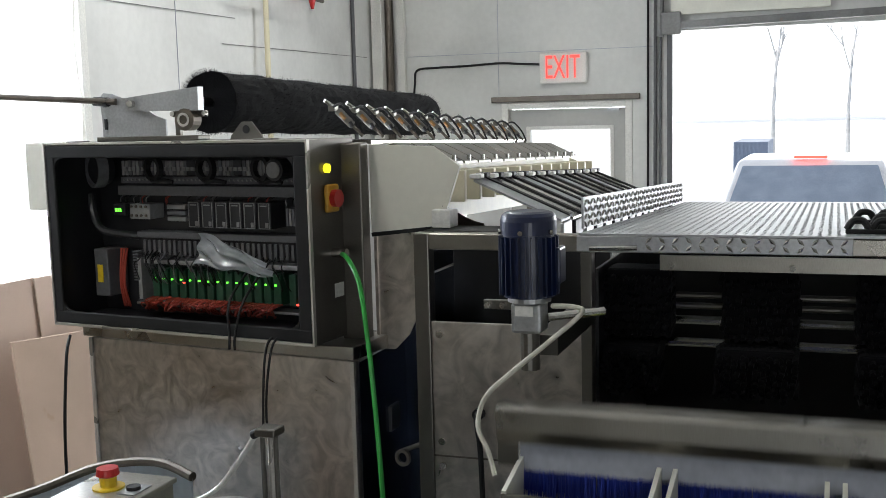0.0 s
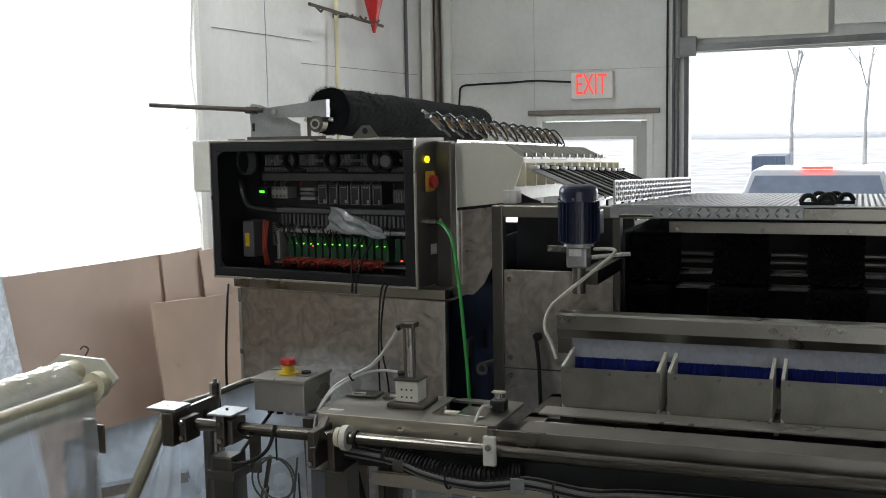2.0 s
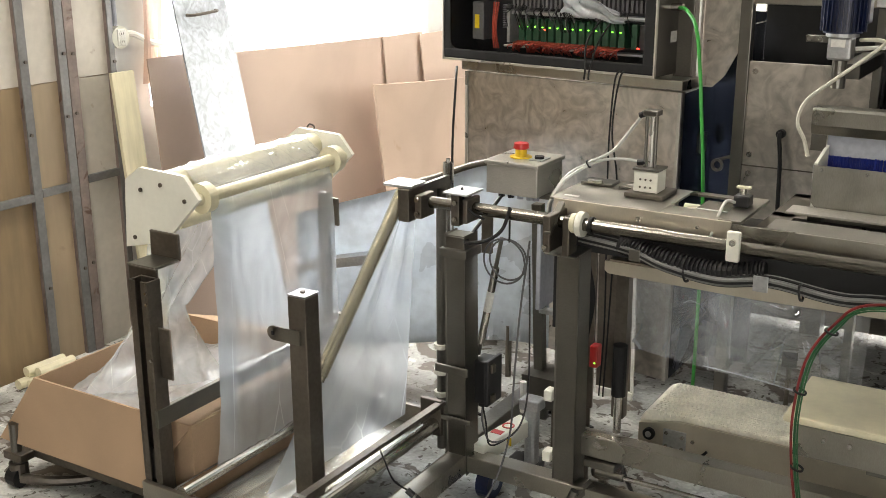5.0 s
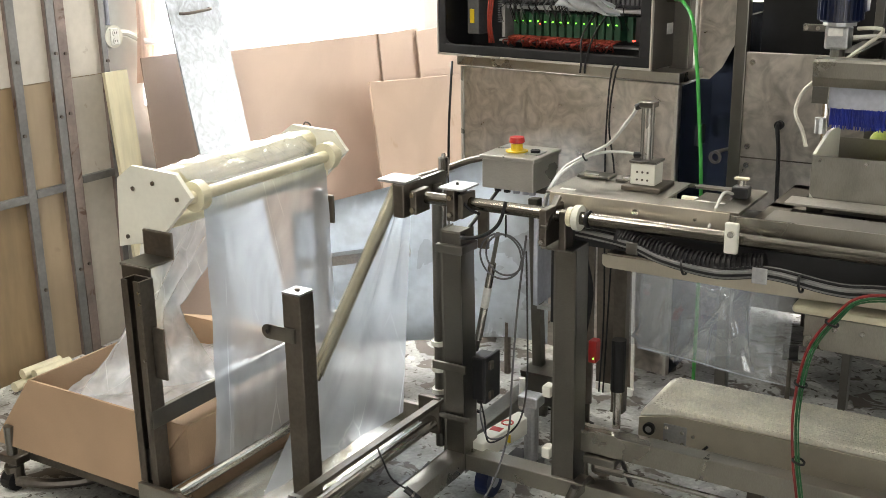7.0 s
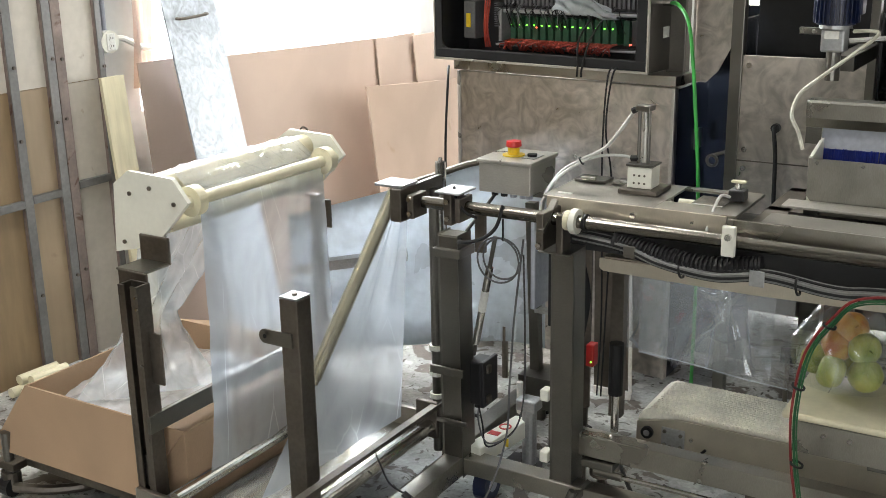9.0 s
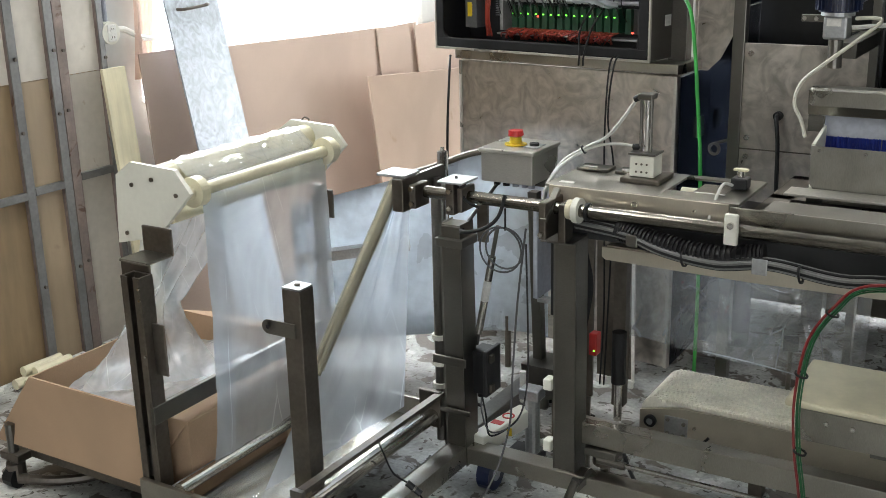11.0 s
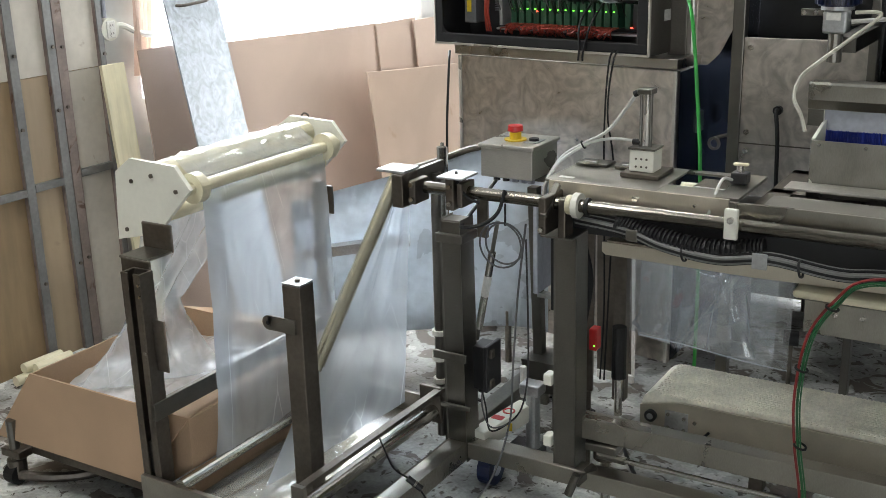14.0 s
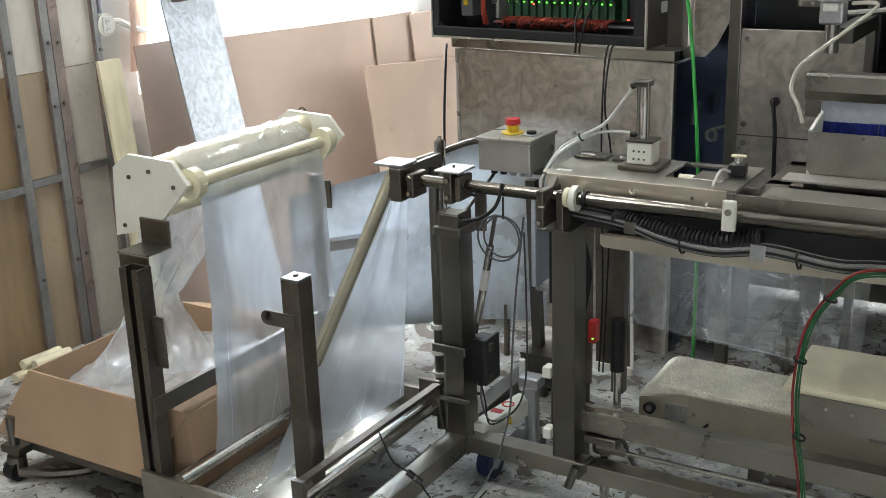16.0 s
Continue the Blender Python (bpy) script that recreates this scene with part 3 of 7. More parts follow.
        part("border", bm, TERMW, k)
    for i in range(13):
        u = 0.80 + i * 0.0115
        part("terminal_block", box(px(u), px(u) + 0.007, yb - 0.04, yb, pz(0.45), pz(0.36), 0.001), (TERMG, TERMW)[i % 2], c)
    # lower row of input cards, lamps and wiring
    for i in range(14):
        u = 0.285 + i * 0.0365
        k = part("input_card", box(px(u), px(u + 0.027), yb - 0.06, yb, pz(0.865), pz(0.70), 0.002), PCBGREEN, c, "green relay card")
        part("indicator", box(px(u + 0.008), px(u + 0.008) + 0.0045, yb - 0.065, yb - 0.0605, pz(0.7615), pz(0.7535)), LEDGREEN, k, "lit green indicator")
        if i == 3:
            part("indicator", box(px(u + 0.019), px(u + 0.019) + 0.005, yb - 0.065, yb - 0.0605, pz(0.776), pz(0.768)), LEDRED, k, "lit red indicator")
        rx = random.Random(i)
        for j in range(6):
            q = px(u + 0.002 + 0.005 * j)
            x2 = px(u - 0.045 + 0.06 * rx.random())
            part("wire", cable([(q, yb - 0.055, pz(0.86)), (q - 0.004, yb - 0.07 - 0.03 * rx.random(), pz(0.865 + 0.02 * rx.random())), (x2, yb - 0.06 - 0.03 * rx.random(), pz(0.885 + 0.04 * rx.random())), (x2 - 0.012 - 0.02 * rx.random(), yb - 0.03, pz(0.93 + 0.02 * rx.random()))], 0.0019 + 0.0008 * rx.random(), 5, 3), WIRERED, c)
        part("wire", cable([(px(u + 0.01), yb - 0.03, pz(0.62)), (px(u + 0.012), yb - 0.075, pz(0.64 + 0.015 * rx.random())), (px(u + 0.02), yb - 0.07, pz(0.69)), (px(u + 0.014), yb - 0.055, pz(0.715))], 0.003, 5, 3), (BLACK, TERMG, DARKPL)[i % 3], c)
    rx = random.Random(77)
    for i in range(26):  # thin dark wires looping over the duct
        u = 0.25 + 0.56 * rx.random()
        du = rx.uniform(-0.03, 0.04)
        part("wire", cable([(px(u), yb - 0.045, pz(0.60)), (px(u + du * 0.3), yb - 0.075, pz(0.625 + 0.03 * rx.random())), (px(u + du * 0.7), yb - 0.085, pz(0.67)), (px(u + du), yb - 0.075, pz(0.70 + 0.06 * rx.random())), (px(u + du), yb - 0.055, pz(0.79))], 0.0018, 5, 3), (BLACK, DARKPL, TERMG, BLACK)[i % 4], c)
    for i in range(30):  # fine wiring above and below the middle row
        u = 0.14 + 0.8 * rx.random()
        part("wire", cable([(px(u), yb - 0.03, pz(0.295)), (px(u + 0.008 * rx.random()), yb - 0.06, pz(0.31)), (px(u - 0.006), yb - 0.05, pz(0.335 + 0.01 * rx.random()))], 0.0015, 5, 3), (BLACK, TERMW, WIRERED, DARKPL, TERMG)[i % 5], c)
    for i in range(46):
        part("screw", rod((px(0.165 + 0.0165 * i), yb - 0.039, pz(0.215)), (px(0.165 + 0.0165 * i), yb - 0.035, pz(0.215)), 0.003, 6), TERMW, c)
    part("terminal_rail", box(px(0.15), px(0.90), yb - 0.035, yb - 0.001, pz(0.235), pz(0.20)), TERMG, c)
    for i in range(2):
        part("outgoing_cable", cable([(px(0.72 + 0.05 * i), yb - 0.08, pz(0.62)), (px(0.705 + 0.05 * i), y0 - 0.005, pz(0.8)), (px(0.71 + 0.02 * i), y0 - 0.02, pz(0.98)), (px(0.705 + 0.02 * i), y0 - 0.018, pz(1.05))], 0.0035, 6), BLACK, c, "black cable leaving the cabinet")
    for u, v in ((0.885, 0.705), (0.885, 0.722)):
        part("indicator", box(px(u), px(u) + 0.004, yb - 0.065, yb - 0.058, pz(v + 0.008), pz(v)), LEDGREEN, c, "lit green indicator")
    part("indicator", box(px(0.845), px(0.845) + 0.006, yb - 0.065, yb - 0.058, pz(0.858), pz(0.85)), LEDRED, c, "lit red indicator")
    for i in range(3):
        part("input_card", box(px(0.815 + 0.035 * i), px(0.84 + 0.035 * i), yb - 0.058, yb, pz(0.865), pz(0.70), 0.002), (PCBGREEN, DARKPL, PCBGREEN)[i], c, "green relay card")
    # left side: power box, spring-like strip, cables
    k = part("power_supply", box(px(0.06), px(0.12), yb - 0.08, yb, pz(0.87), pz(0.60), 0.004), GREYDUCT, c, "grey power supply")
    part("warning_label", box(px(0.076), px(0.098), yb - 0.083, yb - 0.0805, pz(0.79), pz(0.69)), YELLOWPL, k, "yellow hazard label")
    part("terminal_strip", box(px(0.225), px(0.24), yb - 0.06, yb, pz(0.88), pz(0.65), 0.001), TERMW, c, "white terminal strip")
    for i in range(11):
        part("ferrule", box(px(0.19), px(0.213), yb - 0.045, yb - 0.01, pz(0.615 + 0.016 * i) - 0.004, pz(0.615 + 0.016 * i), 0.001), TERMG, c)
    part("cable_loom", cable([(px(0.035), yb - 0.05, pz(0.30)), (px(0.06), yb - 0.07, pz(0.4)), (px(0.09), yb - 0.07, pz(0.49)), (px(0.16), yb - 0.05, pz(0.52)), (px(0.22), yb - 0.04, pz(0.53))], 0.011), DARKPL, c, "bundle of dark cable")
    for i in range(3):
        part("wire", cable([(px(0.15 + 0.012 * i), yb - 0.05, pz(0.6)), (px(0.16 + 0.008 * i), yb - 0.07, pz(0.78)), (px(0.15 + 0.012 * i), yb - 0.05, pz(0.93))], 0.0035, 6), WIRERED, c)
    # plastic bag stuck in the opening
    part("plastic_bag", sheet(lambda u, v: Vector((px(0.575 + 0.30 * u + 0.07 * v * (0.45 - u)), y0 - 0.004 + 0.014 * math.sin(11 * u + 5 * v) * math.sin(7 * v) + crease(u, v, 7.0, 0.006, 2.0), pz(0.625 + 0.055 * u) + (0.082 - 0.02 * u) * v * (1.0 - 0.4 * u * u) + 0.004 * math.sin(14 * u))), 40, 20), CRINKLE, c, "crumpled clear plastic bag", smooth=True)
    # outside fittings
    sb = box(px(0) - 0.12, px(0) - 0.004, y0 + 0.03, y1, z1 - 0.19, z1 + 0.002, 0.006)
    part("side_vent", sb, WHITEPL, c, "ivory vent housing")
    k = part("indicator_lamp", rod((x1 - 0.002, y0 + 0.07, z1 - 0.072), (x1 + 0.008, y0 + 0.07, z1 - 0.072), 0.0115, 16), LEDYELLOW, c, "lit yellow indicator")
    k = part("main_switch", box(x1, x1 + 0.013, y0 + 0.055, y0 + 0.11, z1 - 0.182, z1 - 0.112, 0.006), ORANGEPL, c, "yellow isolator plate")
    part("knob", rod((x1 + 0.013, y0 + 0.083, z1 - 0.147), (x1 + 0.028, y0 + 0.083, z1 - 0.147), 0.022, 18), REDPL, k, "red rotary knob")
    part("cable_gland", rod((x1, y0 + 0.09, z1 - 0.285), (x1 + 0.04, y0 + 0.09, z1 - 0.285), 0.012, 10), CHROME, c, "metal cable gland")
    part("sticker", box(x1 + 0.0005, x1 + 0.0025, y0 + 0.09, y0 + 0.13, z0 + 0.105, z0 + 0.14), SIGNWHITE, c, "torn pale sticker")
    for u in (0.13, 0.85):
        part("hinge", box(px(u) - 0.03, px(u) + 0.03, y0 - 0.008, y0 + 0.02, z1 - 0.004, z1 + 0.006, 0.002), STEEL, c)
    bm = prism([(px(0.64), z1 + 0.001), (px(0.76), z1 + 0.001), (px(0.755), z1 + 0.012), (px(0.72), z1 + 0.047), (px(0.685), z1 + 0.047), (px(0.645), z1 + 0.012)], "y", y0 + 0.1, y0 + 0.106)
    part("lifting_eye", bm, STEEL, c, "stainless lifting eye plate")
    part("eye_hole", rod((px(0.702), y0 + 0.098, z1 + 0.027), (px(0.702), y0 + 0.0995, z1 + 0.027), 0.011, 14), BLACK, c)
    # the cabinet stands at a slight angle to the sorter
    piv, turn = Vector((x1, y0, 0)) * K, Matrix.Rotation(radians(-7.3), 3, "Z")
    c.location = piv + turn @ (c.location - piv)
    c.rotation_euler.z = radians(-7.3)
    return c


control_cabinet()


def machine_stand():
    s = thing("machine_stand", (-1.6, 3.9, 0), "mottled stainless steel machine stand under the cabinet", "machine base")
    def turned(bm):
        m = Matrix.Rotation(radians(-7.5), 3, "Z")
        p = Vector((-1.187, 3.42, 0))
        for v in bm.verts:
            v.co = p + m @ (v.co - p)
        return bm

    part("front_panel", turned(box(-2.075, -1.187, 3.42, 3.44, 0.06, 1.078, 0.004)), SWIRL, s, "mottled stainless front panel")
    part("side_panel", box(-1.2, -1.187, 3.441, 4.4, 0.06, 1.07), MIRRORSTEEL, s, "stainless side with its dark reflection in the colour")
    part("left_panel", turned(box(-2.075, -2.065, 3.441, 4.2, 0.06, 1.07)), SWIRL, s)
    part("panel_edge", turned(box(-2.078, -2.066, 3.412, 3.4195, 0.06, 1.078, 0.002)), BOXSTEEL, s, "bright folded edge")
    part("panel_edge", turned(box(-1.2, -1.187, 3.412, 3.4195, 0.06, 1.078, 0.002)), BOXSTEEL, s, "bright folded edge")
    part("top_flange", turned(box(-2.085, -1.18, 3.40, 3.6, 1.084, 1.118, 0.003)), STEEL_H, s, "stainless top flange")
    part("column", box(-1.255, -1.19, 3.50, 3.549, 1.11, 1.62, 0.004), SHELLSTEEL, s, "brushed upright column darkened for shade")
    for x in (-1.98, -1.25):
        for y in (3.62, 4.2):
            part("foot", rod((x, y, 0), (x, y, 0.06), 0.03, 12), STEEL, s)
    part("flat_bracket", box(-1.19, -1.178, 3.62, 3.68, 0.84, 0.91, 0.002), STEEL, s)
    part("handle_ring", ring((-2.06, 3.60, 0.76), (1, 0.2, 0), 0.022, 0.015, 0.006), CHROME, s, "small chrome ring handle")
    # sloping side sheet under the guard
    bm = prism([(-1.188, 1.39), (-1.06, 1.40), (-1.06, 1.20), (-1.10, 1.12), (-1.14, 1.08), (-1.188, 1.08)], "y", 3.57, 3.576)
    part("slope_sheet", bm, SWIRL, s, "bent stainless side sheet")
    bm = prism([(-1.188, 1.613), (-1.015, 1.606), (-0.945, 1.556), (-0.99, 1.425), (-1.02, 1.405), (-1.188, 1.388)], "y", 3.55, 3.562)
    part("side_guard", bm, GUARD, s, "ivory plastic end guard")
    part("guard_back", box(-1.188, -1.18, 3.563, 4.3, 1.08, 1.58), SWIRL, s)
    # added sheet closes the gap to the sorter with a painted dark reflection
    part("rear_screen", box(-1.186, -1.001, 3.75, 3.765, 0.05, 1.32), MIRRORSTEEL, s, "sheet added to close the gap, dark reflection in its colour")
    part("guard_edge", bar((-1.188, 3.556, 1.382), (-1.005, 3.556, 1.402), 0.012, 0.01), BLACK, s, "black edge strip")
    return s


machine_stand()


def eye_bolt():
    k = thing("eye_bolt", (-1.03, 3.34, 0.85), "steel lifting eye bolt on the machine side", "eye bolt")
    part("ring", ring((-1.03, 3.33, 0.872), (0.2, 1, 0), 0.021, 0.013, 0.008, 24), STEEL, k)
    part("shank", rod((-1.03, 3.335, 0.888), (-1.0, 3.37, 0.895), 0.006, 10), STEEL, k)


def sorter_frame():
    f = thing("sorting_machine", (0.2, 3.8, 0), "stainless conveyor frame with a dark open front and a raised walkway", "conveyor frame")
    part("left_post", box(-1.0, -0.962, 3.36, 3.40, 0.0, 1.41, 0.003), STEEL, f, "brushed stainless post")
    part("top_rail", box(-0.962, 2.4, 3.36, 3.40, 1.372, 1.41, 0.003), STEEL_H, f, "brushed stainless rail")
    part("panel", box(-0.962, -0.585, 3.365, 3.375, 0.45, 1.2, 0.002), SWIRL, f, "stainless cover panel with bolts")
    part("seam", box(-0.962, -0.585, 3.3625, 3.3648, 0.872, 0.876), DARKSTEEL, f)
    part("mid_post", box(-0.60, -0.575, 3.36, 3.40, 0.0, 1.372, 0.002), STEEL, f)
    for z in (1.17, 0.91, 0.85):
        part("bolt", rod((-0.94, 3.357, z), (-0.94, 3.366, z), 0.009, 8), CHROME, f)
    # near-black sheets added to stand for the shade inside the open front
    part("recess", box(-0.984, -0.58, 3.60, 3.62, 0.9, 1.371), DARKPL, f, "near-black sheet for the shade inside")
    part("rear_wall", box(-0.575, 2.4, 4.05, 4.07, 0.52, 1.33), DARKPL, f, "near-black sheet for the shade inside")
    part("side_wall", box(-1.0, -0.985, 3.401, 4.4, 0.5, 1.3), MIRRORSTEEL, f, "side sheet with its dark reflection in the colour")
    part("inner_side", box(-0.5745, -0.568, 3.401, 4.049, 0.5, 1.33), DARKPL, f, "near-black sheet for the shade inside")
    # added sheet blocks the loading door's light under the machine
    part("rear_skirt", box(-1.7, 2.4, 4.38, 4.39, 0.02, 0.95), SHELLSTEEL, f, "dark steel sheet added to block light under the machine")
    # added panel covers the bright floor behind
    part("lower_panel", box(-0.574, 2.4, 3.362, 3.37, 0.5, 0.94, 0.002), SWIRL, f, "stainless panel added to close the lower front")
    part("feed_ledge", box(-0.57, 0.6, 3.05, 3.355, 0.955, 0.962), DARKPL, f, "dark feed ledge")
    part("upper_strip", box(-0.436, 2.4, 3.44, 3.45, 1.324, 1.358), STEEL_H, f, "stainless strip")
    for x in (-0.41, -0.15, 0.1, 0.4):
        part("bolt", rod((x, 3.43, 1.335), (x, 3.44, 1.335), 0.007, 8), CHROME, f)
    for x in (-0.9, 2.3):
        part("foot", box(x - 0.04, x + 0.04, 4.3, 4.38, 0, 1.3), STEEL, f)
    for i, (z, y) in enumerate(((1.242, 3.6), (1.217, 3.6), (1.182, 3.6), (1.149, 3.5))):
        part("cross_bar", rod((-0.57, y, z), (2.4, y, z), 0.008 if i < 2 else 0.011, 10), CHROME if i > 1 else STEEL, f, "chrome cross bar")
    return f


def bristle_block(x0, x1, z0, z1, y):
    r = random.Random(int(x0 * 1000) + int(z0 * 1000))
    b = thing("brush_roller", ((x0 + x1) / 2, y, z0), "black bristle grading brush inside the conveyor", "brush", "grading brushes")
    bm = bmesh.new()
    for j in range(7):
        for i in range(14):
            x = x0 + (x1 - x0) * (i + 0.5) / 14 + r.uniform(-0.004, 0.004)
            z = z0 + (z1 - z0) * (j + 0.5) / 7
            rod((x, y + 0.05, z), (x + r.uniform(-0.006, 0.006), y - 0.012 + r.uniform(-0.01, 0.01), z - 0.012 + r.uniform(-0.008, 0.004)), 0.011, 6, 0.006, bm=bm)
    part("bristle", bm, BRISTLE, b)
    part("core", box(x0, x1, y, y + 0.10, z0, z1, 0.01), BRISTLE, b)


def diamonds(bm, p0, du, dv, nu, nv, n, length, width, high):
    """Raised lozenges in a herringbone on a plane."""
    p0, du, dv, n = Vector(p0), Vector(du), Vector(dv), Vector(n).normalized()
    uu, vv = du.normalized(), dv.normalized()
    for i in range(nu):
        for j in range(nv):
            c = p0 + du * (i + 0.5) + dv * (j + 0.5)
            s = 1 if (i + j) % 2 else -1
            a = (uu + vv * s).normalized()
            b = (uu - vv * s).normalized()
            q = [c + a * length, c + b * width, c - a * length, c - b * width]
            base = [bm.verts.new(v) for v in q]
            tip = [bm.verts.new(c + a * length * 0.6 + n * high), bm.verts.new(c - a * length * 0.6 + n * high)]
            bm.faces.new((base[0], base[1], tip[1], tip[0]))
            bm.faces.new((base[1], base[2], tip[1]))
            bm.faces.new((base[2], base[3], tip[0], tip[1]))
            bm.faces.new((base[3], base[0], tip[0]))
    return bm


def walkway():
    w = thing("walkway_plate", (0.8, 4.1, 1.41), "aluminium checker plate walkway with an upright kick plate", "walkway")
    za, zb, ya, yb = 1.416, 1.36, 3.345, 4.85
    bm = bmesh.new()
    v = [bm.verts.new(p) for p in ((-0.60, ya, za), (2.4, ya, za), (2.4, yb, zb), (-0.55, yb, zb), (-0.60, ya, za - 0.004), (2.4, ya, za - 0.004), (2.4, yb, zb - 0.004), (-0.55, yb, zb - 0.004))]
    for q in ((0, 1, 2, 3), (7, 6, 5, 4), (0, 4, 5, 1), (1, 5, 6, 2), (2, 6, 7, 3), (3, 7, 4, 0)):
        bm.faces.new([v[k] for k in q])
    bmesh.ops.recalc_face_normals(bm, faces=bm.faces)
    part("deck", bm, ALU, w, "aluminium checker plate deck")
    part("lip", box(-0.605, -0.03, 3.345, 3.357, 1.375, 1.411, 0.002), ALU, w, "folded front lip")
    part("handle_slot", rod((-0.575, 3.342, 1.383), (-0.47, 3.342, 1.386), 0.006, 10), CHROME, w, "round lip handle")
    part("lip_lozenge", diamonds(bmesh.new(), (-0.46, 3.3448, 1.378), (0.0285, 0, 0), (0, 0, 0.0165), 15, 2, (0, -1, 0), 0.011, 0.004, 0.003), CHROME, w)
    tagged(part("deck_lozenge", diamonds(bmesh.new(), (-0.58, ya, za), (0.019, 0, 0), (0, 0.019, 0.019 * (zb - za) / (yb - ya)), 105, 76, (0, 0, 1), 0.0075, 0.0025, 0.0007), ALU, w), kind="stuff")
    a, b = Vector((-0.605, 3.42, 1.418)), Vector((-0.565, 4.8, 1.362))
    bm = bmesh.new()
    q = [a, b, b + Vector((0, 0, 0.072)), a + Vector((0, 0, 0.072))]
    v = [bm.verts.new(p) for p in q] + [bm.verts.new(p + Vector((-0.005, 0, 0))) for p in q]
    for s in ((0, 1, 2, 3), (7, 6, 5, 4), (0, 4, 5, 1), (1, 5, 6, 2), (2, 6, 7, 3), (3, 7, 4, 0)):
        bm.faces.new([v[k] for k in s])
    bmesh.ops.recalc_face_normals(bm, faces=bm.faces)
    k = part("kick_plate", bm, ALU, w, "upright checker plate guard")
    part("kick_lozenge", diamonds(bmesh.new(), a + Vector((0.0005, 0, 0.002)), (b - a) / 48, (0, 0, 0.0165), 48, 4, (1, 0, 0), 0.011, 0.004, 0.003), CHROME, k)


sorter_frame()
eye_bolt()
for bx0, bx1 in ((-0.565, -0.415), (-0.299, -0.137), (-0.016, 0.14), (0.26, 0.42)):
    bristle_block(bx0, bx1, 1.175, 1.322, 3.46)
for bx0, bx1 in ((-0.56, -0.434), (-0.31, -0.139), (-0.014, 0.15)):
    bristle_block(bx0, bx1, 1.06, 1.155, 3.40)
walkway()


# ---- on top of the grader ----
BRASS = pbr("dull_brass", (0.3, 0.17, 0.07), 0.45, 0.8, 0.1, 8, 0.05)


def rotary_brush():
    b = thing("cylindrical_brush", (-1.81, 4.7, 1.6), "long black cylindrical bristle brush on the grader", "brush")
    a, c = Vector((-1.80, 3.80, 1.737)), Vector((-1.83, 5.62, 1.682))
    d = (c - a).normalized()
    s = d.cross(Vector((0, 0, 1))).normalized()
    u = s.cross(d)
    r = random.Random(4)
    bm = bmesh.new()
    n, seg = 60, 44
    rows = []
    for i in range(n + 1):
        ring_v = []
        for k in range(seg):
            th = 2 * math.pi * k / seg
            rad = 0.090 + 0.002 * math.sin(i * 0.55 + 2 * th) + r.uniform(-0.002, 0.002)
            ring_v.append(bm.verts.new(a + (c - a) * (i / n) + (s * math.cos(th) + u * math.sin(th)) * rad))
        rows.append(ring_v)
    for p, q in zip(rows, rows[1:]):
        for k in range(seg):
            bm.faces.new((p[k], p[(k + 1) % seg], q[(k + 1) % seg], q[k]))
    bm.faces.new(rows[0][::-1])
    bm.faces.new(rows[-1])
    part("core", bm, BRISTLE, b)
    bm = bmesh.new()
    for i in range(5200):
        th, t = r.uniform(0, 2 * math.pi), r.random()
        if i < 900:
            t = r.uniform(0, 0.012)
        if i > 4900:
            t = r.uniform(0.99, 1.0)
        o = a + (c - a) * t
        e = (s * math.cos(th) + u * math.sin(th))
        f = d.cross(e)
        lean = -d * 0.02 if t < 0.02 else (d * 0.02 if t > 0.985 else d * r.uniform(-0.012, 0.012))
        p = o + e * r.uniform(0.03, 0.075)
        q = o + e * r.uniform(0.096, 0.103) + lean + f * r.uniform(-0.008, 0.008)
        v = [bm.verts.new(p - f * 0.0012), bm.verts.new(p + f * 0.0012), bm.verts.new(q)]
        bm.faces.new(v)
    tagged(part("bristle", bm, BRISTLE, b), kind="stuff")
    part("shaft", rod(a - d * 0.07, c + d * 0.05, 0.014, 14), STEEL, b, "steel shaft")


def brush_arm():
    k = thing("brush_support", (-1.9, 3.6, 1.63), "stainless bracket arm with bearing holding the brush", "bracket")
    yf = 3.60
    part("side_plate", prism([(-2.03, 1.645), (-2.03, 1.69), (-2.035, 1.755), (-2.022, 1.768), (-1.99, 1.764), (-1.93, 1.742), (-1.91, 1.735), (-1.85, 1.70), (-1.82, 1.69), (-1.82, 1.645)], "y", yf, yf + 0.006), ALU, k, "flat stainless side plate")
    part("channel", prism([(-1.965, 1.715), (-1.965, 1.748), (-1.695, 1.776), (-1.695, 1.712)], "y", yf - 0.03, yf - 0.002), ALU, k, "folded stainless arm")
    part("slot", box(-2.022, -2.012, yf - 0.002, yf - 0.0005, 1.665, 1.695), BLACK, k)
    part("slot", box(-2.022, -2.012, yf - 0.002, yf - 0.0005, 1.728, 1.748), BLACK, k)
    part("rod", rod((-2.42, 3.52, 1.772), (-1.955, yf - 0.035, 1.742), 0.009, 12), DARKSTEEL, k, "long round steel rod")
    part("collar", rod((-2.03, yf - 0.03, 1.745), (-1.98, yf - 0.034, 1.742), 0.013, 10), BLACK, k)
    part("bolt", rod((-1.905, yf - 0.045, 1.735), (-1.905, yf - 0.03, 1.735), 0.01, 8), CHROME, k)
    z = 1.70
    part("bearing_plate", box(-1.79, -1.68, yf - 0.012, yf - 0.004, z - 0.005, z + 0.012, 0.002), STEEL, k)
    part("bearing", rod((-1.735, yf - 0.04, z - 0.012), (-1.735, yf, z - 0.012), 0.03, 18), DARKSTEEL, k, "flanged bearing")
